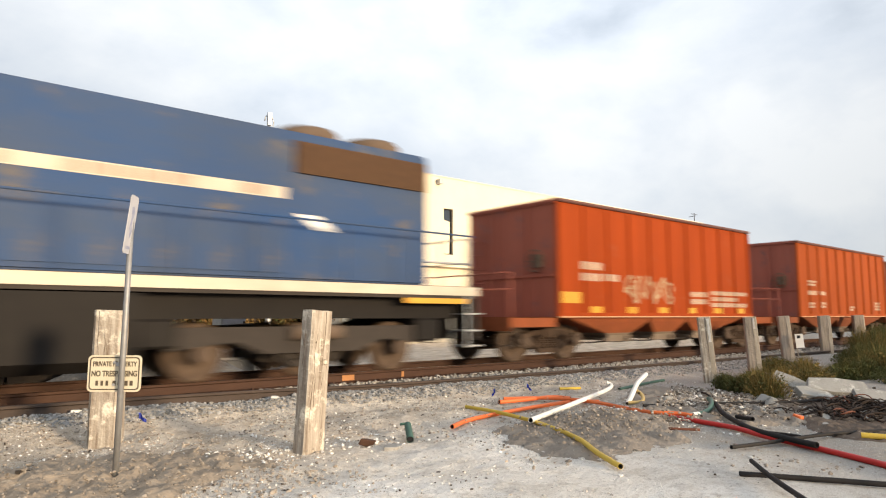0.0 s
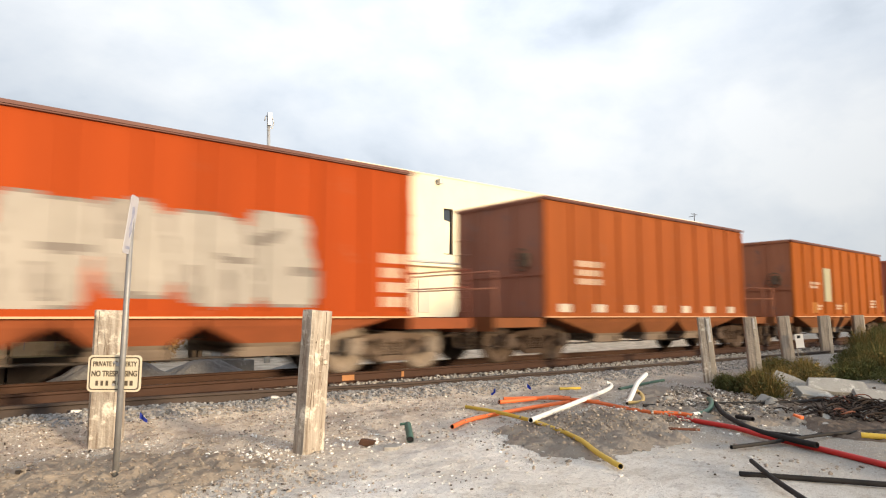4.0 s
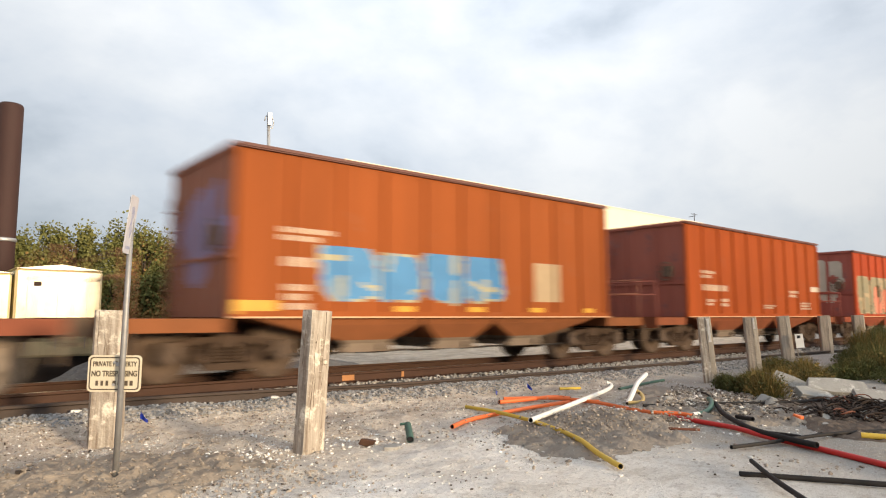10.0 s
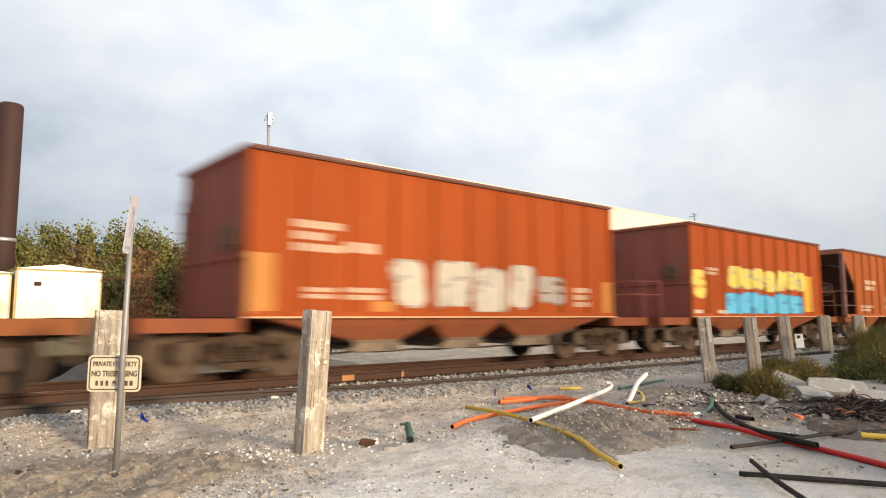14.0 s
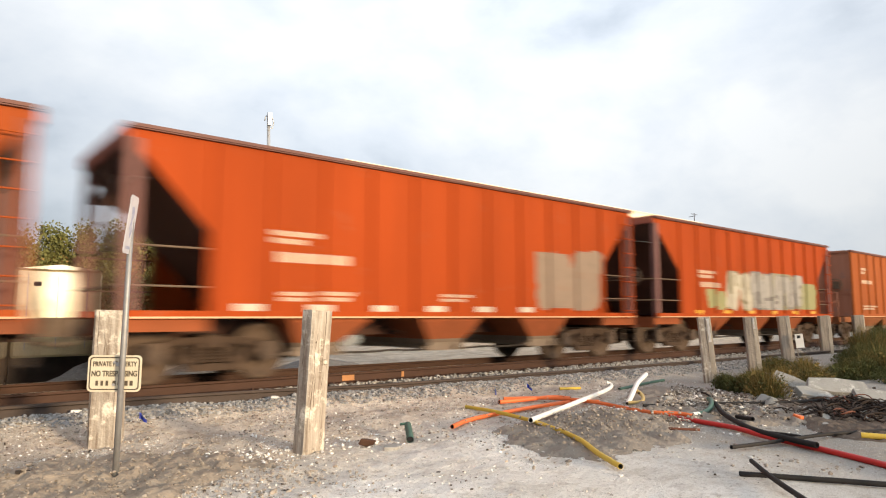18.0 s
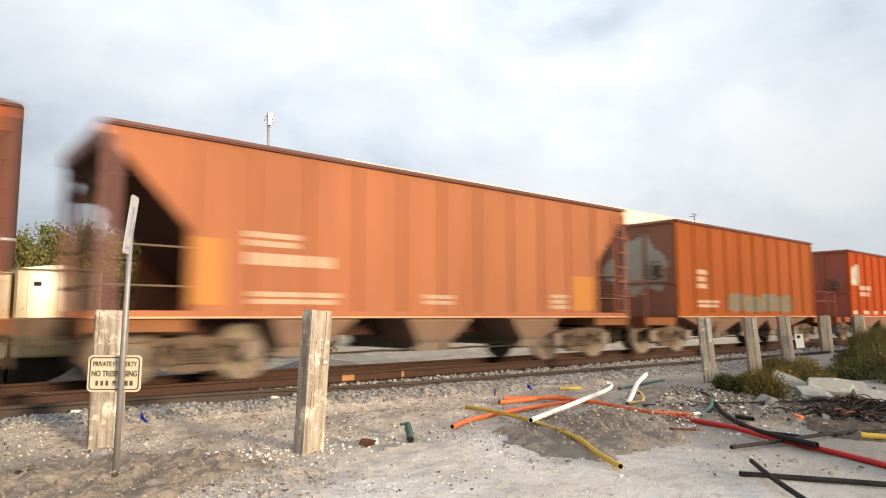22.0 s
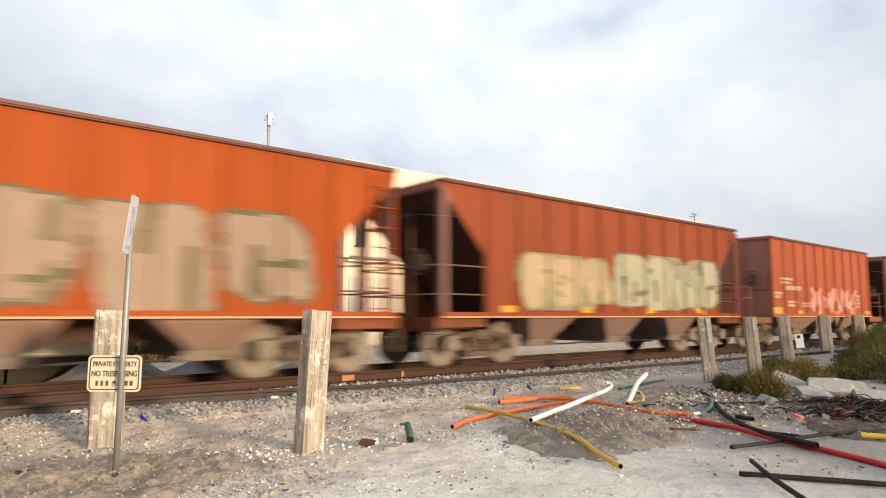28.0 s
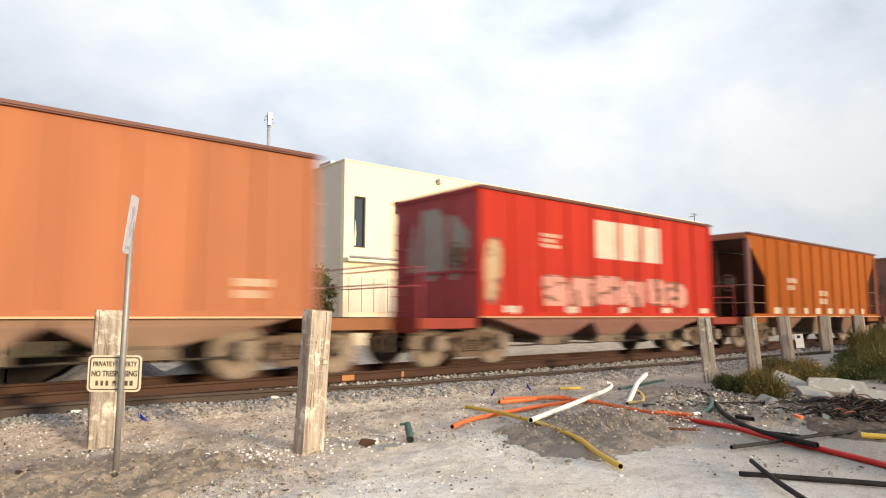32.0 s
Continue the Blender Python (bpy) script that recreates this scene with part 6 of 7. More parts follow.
def pipe(name, plan, r, colour, label, lift=0.0, hollow=True, cat="pipe"):
    """A flexible pipe lying on the ground along plan points (x, y) or (x, y, height above the ground)."""
    pts = curve_points([(a[0], a[1], a[2] if len(a) > 2 else 0.0) for a in plan])
    zs = [ground_z(p.x, p.y) + (0.045 if (p.x - 6.35) ** 2 / 1.4 + (p.y - 4.85) ** 2 / 0.8 < 1 else 0.0) for p in pts]
    zs = [sum(zs[max(0, i - 12):i + 13]) / len(zs[max(0, i - 12):i + 13]) for i in range(len(zs))]
    pts = [Vector((p.x, p.y, z + r * 0.9 + 0.006 + lift + max(0, p.z))) for p, z in zip(pts, zs)]
    bm = bmesh.new()
    if hollow:
        tube(bm, pts, r, 12, False)
        for end, nxt in ((pts[0], pts[1]), (pts[-1], pts[-2])):
            d = (nxt - end).normalized()
            # black lining and plug paint the dark of the hollow end
            tube(bm, [end, end + d * 0.12], r * 0.86, 12, False, 1)
            tube(bm, [end + d * 0.10, end + d * 0.101], r * 0.86, 12, True, 1)
            side = d.cross(Vector((0, 0, 1))).normalized()
            other = d.cross(side)
            ra = [[bm.verts.new(end + (side * math.cos(a) + other * math.sin(a)) * q) for a in (2 * math.pi * k / 12 for k in range(12))] for q in (r, r * 0.86)]
            for k in range(12):
                bm.faces.new((ra[0][k], ra[0][(k + 1) % 12], ra[1][(k + 1) % 12], ra[1][k]))
    else:
        tube(bm, pts, r, 8)
    return solo(name, bm, [PLASTIC[colour], MOUTHMARKBLACK], label, cat, "plastic pipes strewn on the dirt")


pipe("conduit", [(7.45, 7.38), (7.92, 6.98), (8.06, 6.22), (7.80, 5.44), (7.66, 4.92), (7.79, 4.58), (7.82, 4.40)], 0.027, "orange", "long orange plastic conduit lying on the dirt", 0.02)
pipe("conduit", [(7.12, 7.14), (7.62, 7.07), (8.19, 7.04), (8.32, 6.75)], 0.030, "orange", "short orange plastic conduit end", 0.02)
pipe("conduit", [(5.22, 6.04), (5.71, 6.28), (6.35, 6.41), (7.39, 6.53), (8.05, 6.53), (8.43, 6.28)], 0.028, "orange", "bent orange plastic conduit with its open end on the dirt", 0.005)
pipe("gas_pipe", [(6.40, 7.10), (6.32, 6.42), (6.12, 5.62), (5.82, 4.85), (5.57, 4.40), (5.22, 3.92), (5.08, 3.68), (4.97, 3.49)], 0.026, "yellow", "curved yellow plastic gas pipe with an open end", 0.012)
pipe("pvc_pipe", [(5.95, 5.44, 0.02), (7.05, 5.86, 0.03), (8.3, 6.34, 0.04), (9.30, 6.73, 0.06), (9.52, 6.83, 0.10), (9.48, 6.90, 0.14)], 0.033, "white", "white plastic pipe leaning across the conduits", 0.03)
pipe("pvc_pipe", [(8.28, 5.66, 0.0), (8.5, 5.72, 0.14), (8.85, 5.86, 0.26), (9.3, 6.0, 0.36)], 0.036, "white", "bent white plastic pipe sticking up from the dirt")
pipe("hose", [(8.28, 5.66), (8.46, 5.55, 0.02), (8.66, 5.66, 0.08), (8.70, 5.80, 0.15)], 0.028, "tan", "curl of tan hose", 0.0, True, "hose")
pipe("drain_pipe", [(10.18, 7.13), (11.65, 7.44), (12.3, 7.52)], 0.026, "green", "thin green pipe lying by the ballast")
pipe("gas_pipe", [(9.25, 7.75), (9.6, 7.55)], 0.024, "yellow", "short dull yellow pipe end by the ballast")
pipe("drain_pipe", [(8.10, 4.50, 0.01), (8.38, 4.51, 0.03), (8.68, 4.60, 0.06), (8.95, 4.74, 0.09), (9.08, 4.84, 0.10)], 0.034, "green", "curved green drain pipe with a pale end")
pipe("pvc_pipe", [(8.04, 4.52), (8.16, 4.50)], 0.038, "white", "white collar on the green pipe's end", 0.005)
pipe("water_pipe", [(8.17, 5.33), (8.61, 5.05, 0.02), (9.2, 4.88, 0.02), (10.1, 4.42, 0.02), (10.6, 4.17, 0.04), (11.2, 4.03, 0.05)], 0.024, "black", "long thin black pipe across the dirt")
pipe("conduit", [(7.78, 5.2), (7.72, 4.52), (7.61, 3.77), (7.42, 3.33), (7.19, 2.70), (6.87, 2.03), (6.6, 1.6)], 0.030, "red", "long red plastic conduit across the yard")
pipe("water_pipe", [(9.0, 4.70, 0.04), (8.27, 4.21, 0.02), (7.58, 3.56), (7.34, 3.15), (7.19, 2.82), (7.14, 2.69)], 0.031, "black", "black plastic pipe crossing the red conduit", 0.04)
pipe("water_pipe", [(8.22, 4.02, 0.02), (7.98, 3.71, 0.05)], 0.027, "black", "short black pipe stub beside the crossing", 0.03)
pipe("water_pipe", [(6.52, 3.26), (7.10, 3.12), (7.58, 3.03), (8.15, 2.87), (8.9, 2.52), (9.3, 2.3)], 0.021, "black", "thin black pipe crossing the red conduit", 0.02)
pipe("water_pipe", [(7.77, 3.44), (7.80, 3.26), (7.79, 3.10)], 0.018, "black", "short piece of black pipe", 0.01)
pipe("water_pipe", [(5.56, 2.72), (5.76, 2.43), (5.96, 2.12), (6.15, 1.82), (6.4, 1.45)], 0.023, "black", "black pipe length on the pale dirt", 0.0)
pipe("water_pipe", [(5.96, 2.80), (5.54, 2.47), (5.21, 2.18), (4.85, 1.85)], 0.021, "black", "black pipe length crossing another", 0.035)
pipe("steel_rod", [(9.8, 6.46), (9.56, 5.61), (9.45, 4.98)], 0.015, "rust", "bent rusty reinforcing rod", 0.0, False, "rod")
pipe("steel_rod", [(7.0, 4.24), (7.2, 3.96)], 0.016, "rust", "short rusty rod on the dirt", 0.0, False, "rod")
pipe("gas_pipe", [(8.16, 2.62), (8.24, 2.40), (8.3, 2.2)], 0.034, "yellow", "short yellow pipe end")
pipe("cable_loop", [(10.6, 6.0), (10.55, 5.78, 0.04), (10.1, 5.38, 0.06), (9.45, 4.98, 0.02)], 0.013, "black", "loop of thin black cable", 0.0, False, "cable")


def upright_pipe():
    bm = bmesh.new()
    z = ground_z(4.4, 5.8)
    pts = [(4.56, 6.05, z + 0.14), (4.47, 5.92, z + 0.12), (4.40, 5.80, z + 0.08), (4.35, 5.73, z + 0.045)]
    tube(bm, pts, 0.040, 12, False)
    # black core stands in for the shade inside the stub
    tube(bm, [pts[0], pts[-2], (4.355, 5.737, z + 0.05)], 0.034, 12, True, 1)
    tube(bm, [(4.53, 6.04, z + 0.16), (4.46, 6.06, z + 0.155)], 0.016, 8, True)
    solo("drain_pipe", bm, [PLASTIC["green"], MOUTHMARKBLACK], "short dark green pipe stub with a black mouth", "pipe", "plastic pipes strewn on the dirt")


upright_pipe()


def cable_pile():
    rnd = random.Random(21)
    for k in range(64):
        x, y = 10.45 + rnd.uniform(-1.0, 1.0), 3.35 + rnd.uniform(-0.5, 0.4)
        a, turn = rnd.uniform(0, 6.28), rnd.uniform(-0.9, 0.9)
        pts = []
        for i in range(rnd.randint(7, 14)):
            pts.append((x, y, abs(0.07 * math.sin(i * 0.9 + k)) + 0.0012 * k))
            a += turn + rnd.uniform(-0.5, 0.5)
            x, y = max(9.1 + 0.3 * rnd.random(), x + 0.18 * math.cos(a)), y + 0.10 * math.sin(a)
        pipe("black_cable", pts, rnd.uniform(0.007, 0.013), "cable" if k % 21 else "rust", "tangled length of old black cable on the rubble heap", 0.0, False, "cable")


cable_pile()

CONCRETE = material("broken_concrete", (0.31, 0.30, 0.275), (0.20, 0.19, 0.175), 4, 0.95, 0, 0.6, 25, spot=(0.47, 0.455, 0.42), spot_scale=6, spot_at=0.6)


def chunk(name, at, size, turn, tilt, seed, label, mat=None, cat="rubble"):
    rnd = random.Random(seed)
    bm = bmesh.new()
    sx, sy, sz = size
    n = 9
    outline = [(sx / 2 * math.cos(a) * rnd.uniform(0.75, 1.1) * 1.15, sy / 2 * math.sin(a) * rnd.uniform(0.75, 1.1) * 1.15) for a in (2 * math.pi * k / n for k in range(n))]
    prism(bm, outline, -sz / 2, sz / 2, "z")
    bmesh.ops.bevel(bm, geom=bm.edges[:], offset=min(size) * 0.10, segments=1, affect="EDGES", clamp_overlap=True)
    for v in bm.verts:
        v.co += Vector((0.04, 0.04, 0.05)) * noise.noise(v.co * 6 + Vector((seed, 0, 0))) * min(1.0, min(size) * 4)
    ob = solo(name, bm, mat or CONCRETE, label, cat, "broken concrete rubble")
    ob.matrix_basis = pose(at[0], at[1], ground_z(at[0], at[1]) + at[2], tilt[0], tilt[1], turn)
    return ob


def slab(at, size, turn, tilt, seed, label):
    """A broken flat piece of paving with straight, chipped edges."""
    rnd = random.Random(seed)
    sx, sy, sz = size
    bm = bmesh.new()
    pts = [(-sx / 2, -sy / 2 * rnd.uniform(0.6, 1)), (-sx * 0.1, -sy / 2 * rnd.uniform(0.9, 1.1)), (sx / 2, -sy / 2 * rnd.uniform(0.5, 1)), (sx / 2 * rnd.uniform(0.7, 1), sy / 2 * rnd.uniform(0.7, 1)), (sx * 0.05, sy / 2 * rnd.uniform(0.9, 1.15)), (-sx / 2 * rnd.uniform(0.75, 1), sy / 2 * rnd.uniform(0.6, 1))]
    prism(bm, pts, -sz / 2, sz / 2, "z")
    bmesh.ops.bevel(bm, geom=bm.edges[:], offset=0.008, segments=1, affect="EDGES", clamp_overlap=True)
    ob = solo("concrete_slab", bm, CONCRETE, label, "rubble", "broken concrete rubble")
    ob.matrix_basis = pose(at[0], at[1], ground_z(at[0], at[1]) + at[2], tilt[0], tilt[1], turn)


slab((12.22, 4.98, 0.20), (0.66, 0.24, 0.08), -62, (56, 22), 31, "tilted grey broken concrete slab propped in the weeds")
slab((11.62, 4.40, 0.10), (0.66, 0.34, 0.09), -24, (24, 6), 36, "grey broken concrete slab beside the cable heap")
slab((12.18, 4.24, 0.18), (1.10, 0.36, 0.09), -38, (38, 5), 32, "large pale broken concrete slab on the rubble heap")
slab((11.70, 3.50, 0.09), (0.66, 0.36, 0.08), -46, (34, 8), 34, "pale broken concrete slab")
slab((11.2, 3.9, 0.04), (0.7, 0.36, 0.08), 38, (6, 4), 33, "flat broken concrete slab")
chunk("concrete_chunk", (4.05, 5.62, 0.0), (0.30, 0.14, 0.04), 30, (4, 3), 35, "small flat buff concrete chunk")
rr = random.Random(8)
for i in range(26):
    x, y = 8.4 + rr.uniform(0, 4.2), 3.0 + rr.uniform(0, 2.4)
    s = rr.uniform(0.06, 0.17)
    chunk("concrete_chunk", (x, y, s * 0.25), (s * 1.4, s, s * 0.8), rr.uniform(0, 360), (rr.uniform(-20, 20), rr.uniform(-20, 20)), 40 + i, "small broken concrete chunk")
chunk("brick_piece", (8.95, 3.58, 0.04), (0.16, 0.11, 0.09), 20, (8, 5), 77, "orange broken brick piece", PLASTIC["orange"])
chunk("bark_piece", (3.88, 5.85, 0.04), (0.24, 0.06, 0.07), 20, (24, 12), 78, "dark curled piece of bark or rubber", RAILM, "debris")
chunk("litter_scrap", (1.84, 9.38, 0.03), (0.13, 0.06, 0.03), 20, (5, 5), 91, "white scrap of litter on the ballast", PLASTIC["white"], "debris")
chunk("litter_scrap", (4.38, 9.06, 0.03), (0.12, 0.06, 0.03), -15, (5, 5), 92, "white scrap of litter on the ballast", PLASTIC["white"], "debris")
chunk("bark_piece", (0.92, 6.35, 0.05), (0.42, 0.04, 0.03), 62, (0, 12), 79, "dark stick on the dirt", DARKSTEEL, "debris")


FLAGS = []


def blue_flag(x, y, turn):
    z = ground_z(x, y)
    ob = thing("marker_flag", (x, y, z), "small blue plastic marker flag on a wire", "flag", "blue marker flags", rz=turn)
    bm = bmesh.new()
    tube(bm, [(0, 0, -0.05), (0.01, 0, 0.09), (0.02, 0, 0.2)], 0.003, 5)
    part("wire", bm, GALV, ob)
    bm = bmesh.new()
    vs = []
    for i in range(6):
        for j in range(3):
            vs.append(bm.verts.new((0.02 + 0.018 * i, 0.016 * math.sin(i * 1.4), 0.10 + 0.038 * j - 0.010 * i * (1 + 0.4 * j))))
    for i in range(5):
        for j in range(2):
            bm.faces.new((vs[i * 3 + j], vs[i * 3 + j + 3], vs[i * 3 + j + 4], vs[i * 3 + j + 1]))
    bmesh.ops.solidify(bm, geom=bm.faces[:], thickness=0.002)
    f = part("flag", bm, material("blue_flag_plastic_" + str(int(x)), (0.02, 0.05, 0.42), (0.02, 0.04, 0.3), 5, 0.5), ob)
    FLAGS.append(f)


blue_flag(2.31, 8.43, -20)
blue_flag(7.70, 7.80, 60)
blue_flag(8.60, 7.97, -50)


def weeds():
    """Rounded clumps of fine bent blades and small leaves."""
    rnd = np.random.RandomState(12)
    vs, fs, mi = [], [], []
    # spot, radius, height, share of dry blades on the crown
    clumps = [(11.87, 6.0, 0.24, 0.34, 0.1), (11.55, 5.6, 0.24, 0.32, 0.15), (11.0, 4.85, 0.36, 0.56, 0.75), (11.6, 5.35, 0.33, 0.44, 0.3), (11.3, 5.1, 0.26, 0.40, 0.6), (12.3, 5.75, 0.3, 0.3, 0.2), (12.9, 5.9, 0.36, 0.34, 0.8), (13.4, 5.6, 0.36, 0.40, 0.95), (13.9, 5.3, 0.36, 0.36, 0.6),
              (17.7, 7.6, 0.5, 0.32, 0.5), (16.4, 7.0, 0.4, 0.3, 0.4), (14.7, 5.6, 0.45, 0.45, 0.9), (15.4, 5.9, 0.35, 0.4, 0.85), (16.1, 6.3, 0.35, 0.4, 0.5)]
    while len(clumps) < 95:
        x = 14.6 + 16 * rnd.rand()
        y = 3.7 + 5.2 * rnd.rand()
        q = y / x
        if 0.20 < q < 0.352 - 0.0035 * (x - 15) and (y > 4.9 or x > 15.5) and y < 8.7:
            h = min(0.80, 0.36 + 0.045 * (x - 14)) * (0.75 + 0.45 * rnd.rand()) * (0.62 if q > 0.325 else 1.0)
            clumps.append((x, y, 0.38 + 0.25 * rnd.rand(), h, 0.55 if noise.noise((x * 0.6, y * 0.8, 4.0)) > 0.22 else 0.08))
    for x0, y0, r, h, dry in clumps:
        z0 = ground_z(x0, y0) - 0.02
        for k in range(int(520 + 700 * r)):
            a, q = rnd.rand() * 6.283, rnd.rand() ** 0.55
            c, s = math.cos(a), math.sin(a)
            # tips lie under an uneven dome
            top = h * math.sqrt(max(0.04, 1 - 0.9 * q * q)) * (0.68 + 0.45 * rnd.rand()) * (1 + 0.5 * noise.noise((x0 + c * q * 2, y0 + s * q * 2, 3.3)))
            bx, by = x0 + c * q * r * 0.55 + 0.03 * rnd.randn(), y0 + s * q * r * 0.55 + 0.03 * rnd.randn()
            tx, ty = x0 + c * q * r * 1.15 + 0.05 * rnd.randn(), y0 + s * q * r * 1.15 + 0.05 * rnd.randn()
            w = 0.0035 + 0.006 * rnd.rand() ** 2
            sa = rnd.rand() * 3.14
            wx, wy = w * math.cos(sa), w * math.sin(sa)
            b = len(vs)
            for t in (0.0, 0.45, 0.8, 1.0):
                f = 1 - t * 0.85
                cx, cy, cz = bx + (tx - bx) * t * t, by + (ty - by) * t * t, z0 + top * (1.25 * t - 0.25 * t * t)
                vs += [(cx - wx * f, cy - wy * f, cz), (cx + wx * f, cy + wy * f, cz)]
            fs += [(b, b + 1, b + 3, b + 2), (b + 2, b + 3, b + 5, b + 4), (b + 4, b + 5, b + 7, b + 6)]
            tip = 1 if rnd.rand() < dry else 0
            mi += [0, tip, tip]
        for k in range(int(260 + 500 * r)):
            a, q = rnd.rand() * 6.283, rnd.rand() ** 0.5
            top = h * math.sqrt(max(0.04, 1 - 0.9 * q * q)) * (0.45 + 0.5 * rnd.rand())
            p = np.array((x0 + math.cos(a) * q * r, y0 + math.sin(a) * q * r, z0 + top))
            d, e = rnd.randn(3) * 0.017, rnd.randn(3) * 0.009
            b = len(vs)
            vs += [tuple(p - d), tuple(p + e), tuple(p + d), tuple(p - e)]
            fs.append((b, b + 1, b + 2, b + 3))
            mi.append(1 if rnd.rand() < dry * 0.7 else 0)
    me = bpy.data.meshes.new("weeds")
    me.from_pydata(vs, [], fs)
    me.materials.append(material("green_weed_leaf", (0.098, 0.102, 0.036), (0.055, 0.057, 0.022), 1.2, 0.85, vary=0.5, spec=0.1))
    me.materials.append(material("dry_weed_leaf", (0.23, 0.16, 0.055), (0.14, 0.105, 0.04), 1.2, 0.85, vary=0.4, spec=0.1))
    me.polygons.foreach_set("material_index", mi)
    tagged(new("weeds", me), "tangle of green and dry weeds round the posts", "grass", kind="stuff")


weeds()


def post_tag():
    t = thing("post_tag", (19.15, 7.55, 0.0), "small white tag plate nailed beside a timber post", "sign")
    bm = bmesh.new()
    box(bm, -0.10, 0.10, -0.006, 0.006, 0.12, 0.50)
    part("plate", bm, PLASTIC["white"], t)
    bm = bmesh.new()
    box(bm, -0.05, 0.03, -0.010, -0.006, 0.38, 0.46)
    part("mark", bm, MOUTHMARKBLACK, t)
    bm = bmesh.new()
    box(bm, -0.09, -0.06, 0.006, 0.03, -0.4, 0.48)
    part("stake", bm, DARKWOOD, t)
    t.matrix_basis = pose(19.2, 7.5, 0.03, 0, -5, -62)


post_tag()


# ---- beyond the track ----
def build_warehouse():
    b = thing("warehouse", (0, 0, 0), "long flat-roofed cream stucco warehouse with tall narrow windows", "building")
    x0, x1, y0, y1, z0, z1 = 15.8, 49.0, 26.0, 33.3, -0.6, 8.35
    T = 0.3
    wins = [(16.35, 17.0, 4.25, 6.68), (18.75, 19.4, 4.25, 6.70), (21.9, 22.55, 4.25, 6.70), (25.0, 25.65, 4.25, 6.70), (28.1, 28.75, 4.25, 6.70), (31.2, 31.85, 4.25, 6.70)]
    bm = bmesh.new()
    box(bm, x0, x1, y0, y0 + T, z0, 4.25)
    box(bm, x0, x1, y0, y0 + T, 6.70, z1)
    edges = [x0] + [e for w in wins for e in w[:2]] + [x1]
    for a, c in zip(edges[::2], edges[1::2]):
        box(bm, a, c, y0, y0 + T, 4.25, 6.70)
    part("wall", bm, CREAM, b)
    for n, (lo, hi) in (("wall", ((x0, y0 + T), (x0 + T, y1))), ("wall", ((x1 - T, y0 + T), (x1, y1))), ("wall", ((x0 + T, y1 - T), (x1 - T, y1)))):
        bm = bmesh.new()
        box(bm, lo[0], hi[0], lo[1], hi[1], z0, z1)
        part(n, bm, SHADEWALLPANEL, b)
    bm = bmesh.new()
    box(bm, x0 + T, x1 - T, y0 + T, y1 - T, 7.7, 7.9)
    part("roof", bm, CONCRETE, b)
    bm = bmesh.new()
    for lo, hi in (((x0 - 0.04, y0 - 0.04), (x1 + 0.04, y0 + T)), ((x0 - 0.04, y0 + T), (x0 + T, y1)), ((x1 - T, y0 + T), (x1 + 0.04, y1))):
        box(bm, lo[0], hi[0], lo[1], hi[1], z1, z1 + 0.06)
    part("coping", bm, CREAM, b)
    for xa, xb, za, zb in wins:
        w = new("window")
        w.parent = b
        bm = bmesh.new()
        box(bm, xa, xb, y0 + 0.16, y0 + 0.18, za, zb)
        part("pane", bm, GLASSD, w)
        bm = bmesh.new()
        for a, c, e, f in ((xa, xa + 0.05, za, zb), (xb - 0.05, xb, za, zb), (xa + 0.05, xb - 0.05, za, za + 0.05), (xa + 0.05, xb - 0.05, zb - 0.05, zb)):
            box(bm, a, c, y0 + 0.11, y0 + 0.16, e, f)
        part("frame", bm, DARKSTEEL, w)
        bm = bmesh.new()
        if xa < 17:
            prism(bm, [(xa + 0.1, za + 0.1), (xa + 0.19, za + 0.1), (xa + 0.22, za + 0.7), (xa + 0.16, za + 1.35), (xa + 0.12, za + 0.6)], y0 + 0.13, y0 + 0.15)
            part("blind", bm, CREAM, w, "torn strip of pale blind")
        else:
            prism(bm, [(xa + 0.04, za + 0.06), (xb - 0.17, za + 0.06), (xb - 0.12, za + 1.5), (xb - 0.14, za + 1.78), (xa + 0.04, za + 1.86)], y0 + 0.12, y0 + 0.15)
            part("blind", bm, CREAM, w, "pale blind hanging most of the way down")
    for x, y, z in ((15.74, 30.0, 7.45),):
        bm = bmesh.new()
        box(bm, -0.20, 0.0, -0.2, 0.2, -0.06, 0.10)
        box(bm, -0.26, -0.12, -0.15, 0.15, -0.11, -0.03)
        bevel(bm, 0.02)
        w = part("wall_lamp", bm, DARKSTEEL, b)
        w.matrix_basis = pose(x + 0.06, y, z)
    for x, z in ((21.5, 8.05), (32.4, 8.05)):
        bm = bmesh.new()
        box(bm, -0.12, 0.12, -0.3, 0.0, -0.12, 0.12)
        w = part("wall_lamp", bm, GALV, b)
        w.matrix_basis = pose(x, y0, z)
    bm = bmesh.new()
    box(bm, 15.9, 17.3, 27.5, 28.6, 7.9, 8.62)
    part("roof_unit", bm, GALV, b)
    bm = bmesh.new()
    tube(bm, [(48.4, 26.4, 8.4), (48.4, 26.4, 9.2)], 0.03, 6)
    tube(bm, [(47.9, 26.4, 9.1), (48.9, 26.4, 9.1)], 0.02, 6)
    tube(bm, [(48.1, 26.1, 8.9), (48.1, 26.7, 8.9)], 0.02, 6)
    part("antenna", bm, DARKSTEEL, b)
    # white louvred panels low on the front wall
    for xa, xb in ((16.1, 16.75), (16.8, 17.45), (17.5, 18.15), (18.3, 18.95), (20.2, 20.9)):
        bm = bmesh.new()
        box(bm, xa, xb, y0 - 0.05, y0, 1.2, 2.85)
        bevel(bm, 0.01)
        part("wall_panel", bm, SHADEWALLPANEL, b, "whitish wall panel")
    # dock pipes and a ledge on the front wall
    bm = bmesh.new()
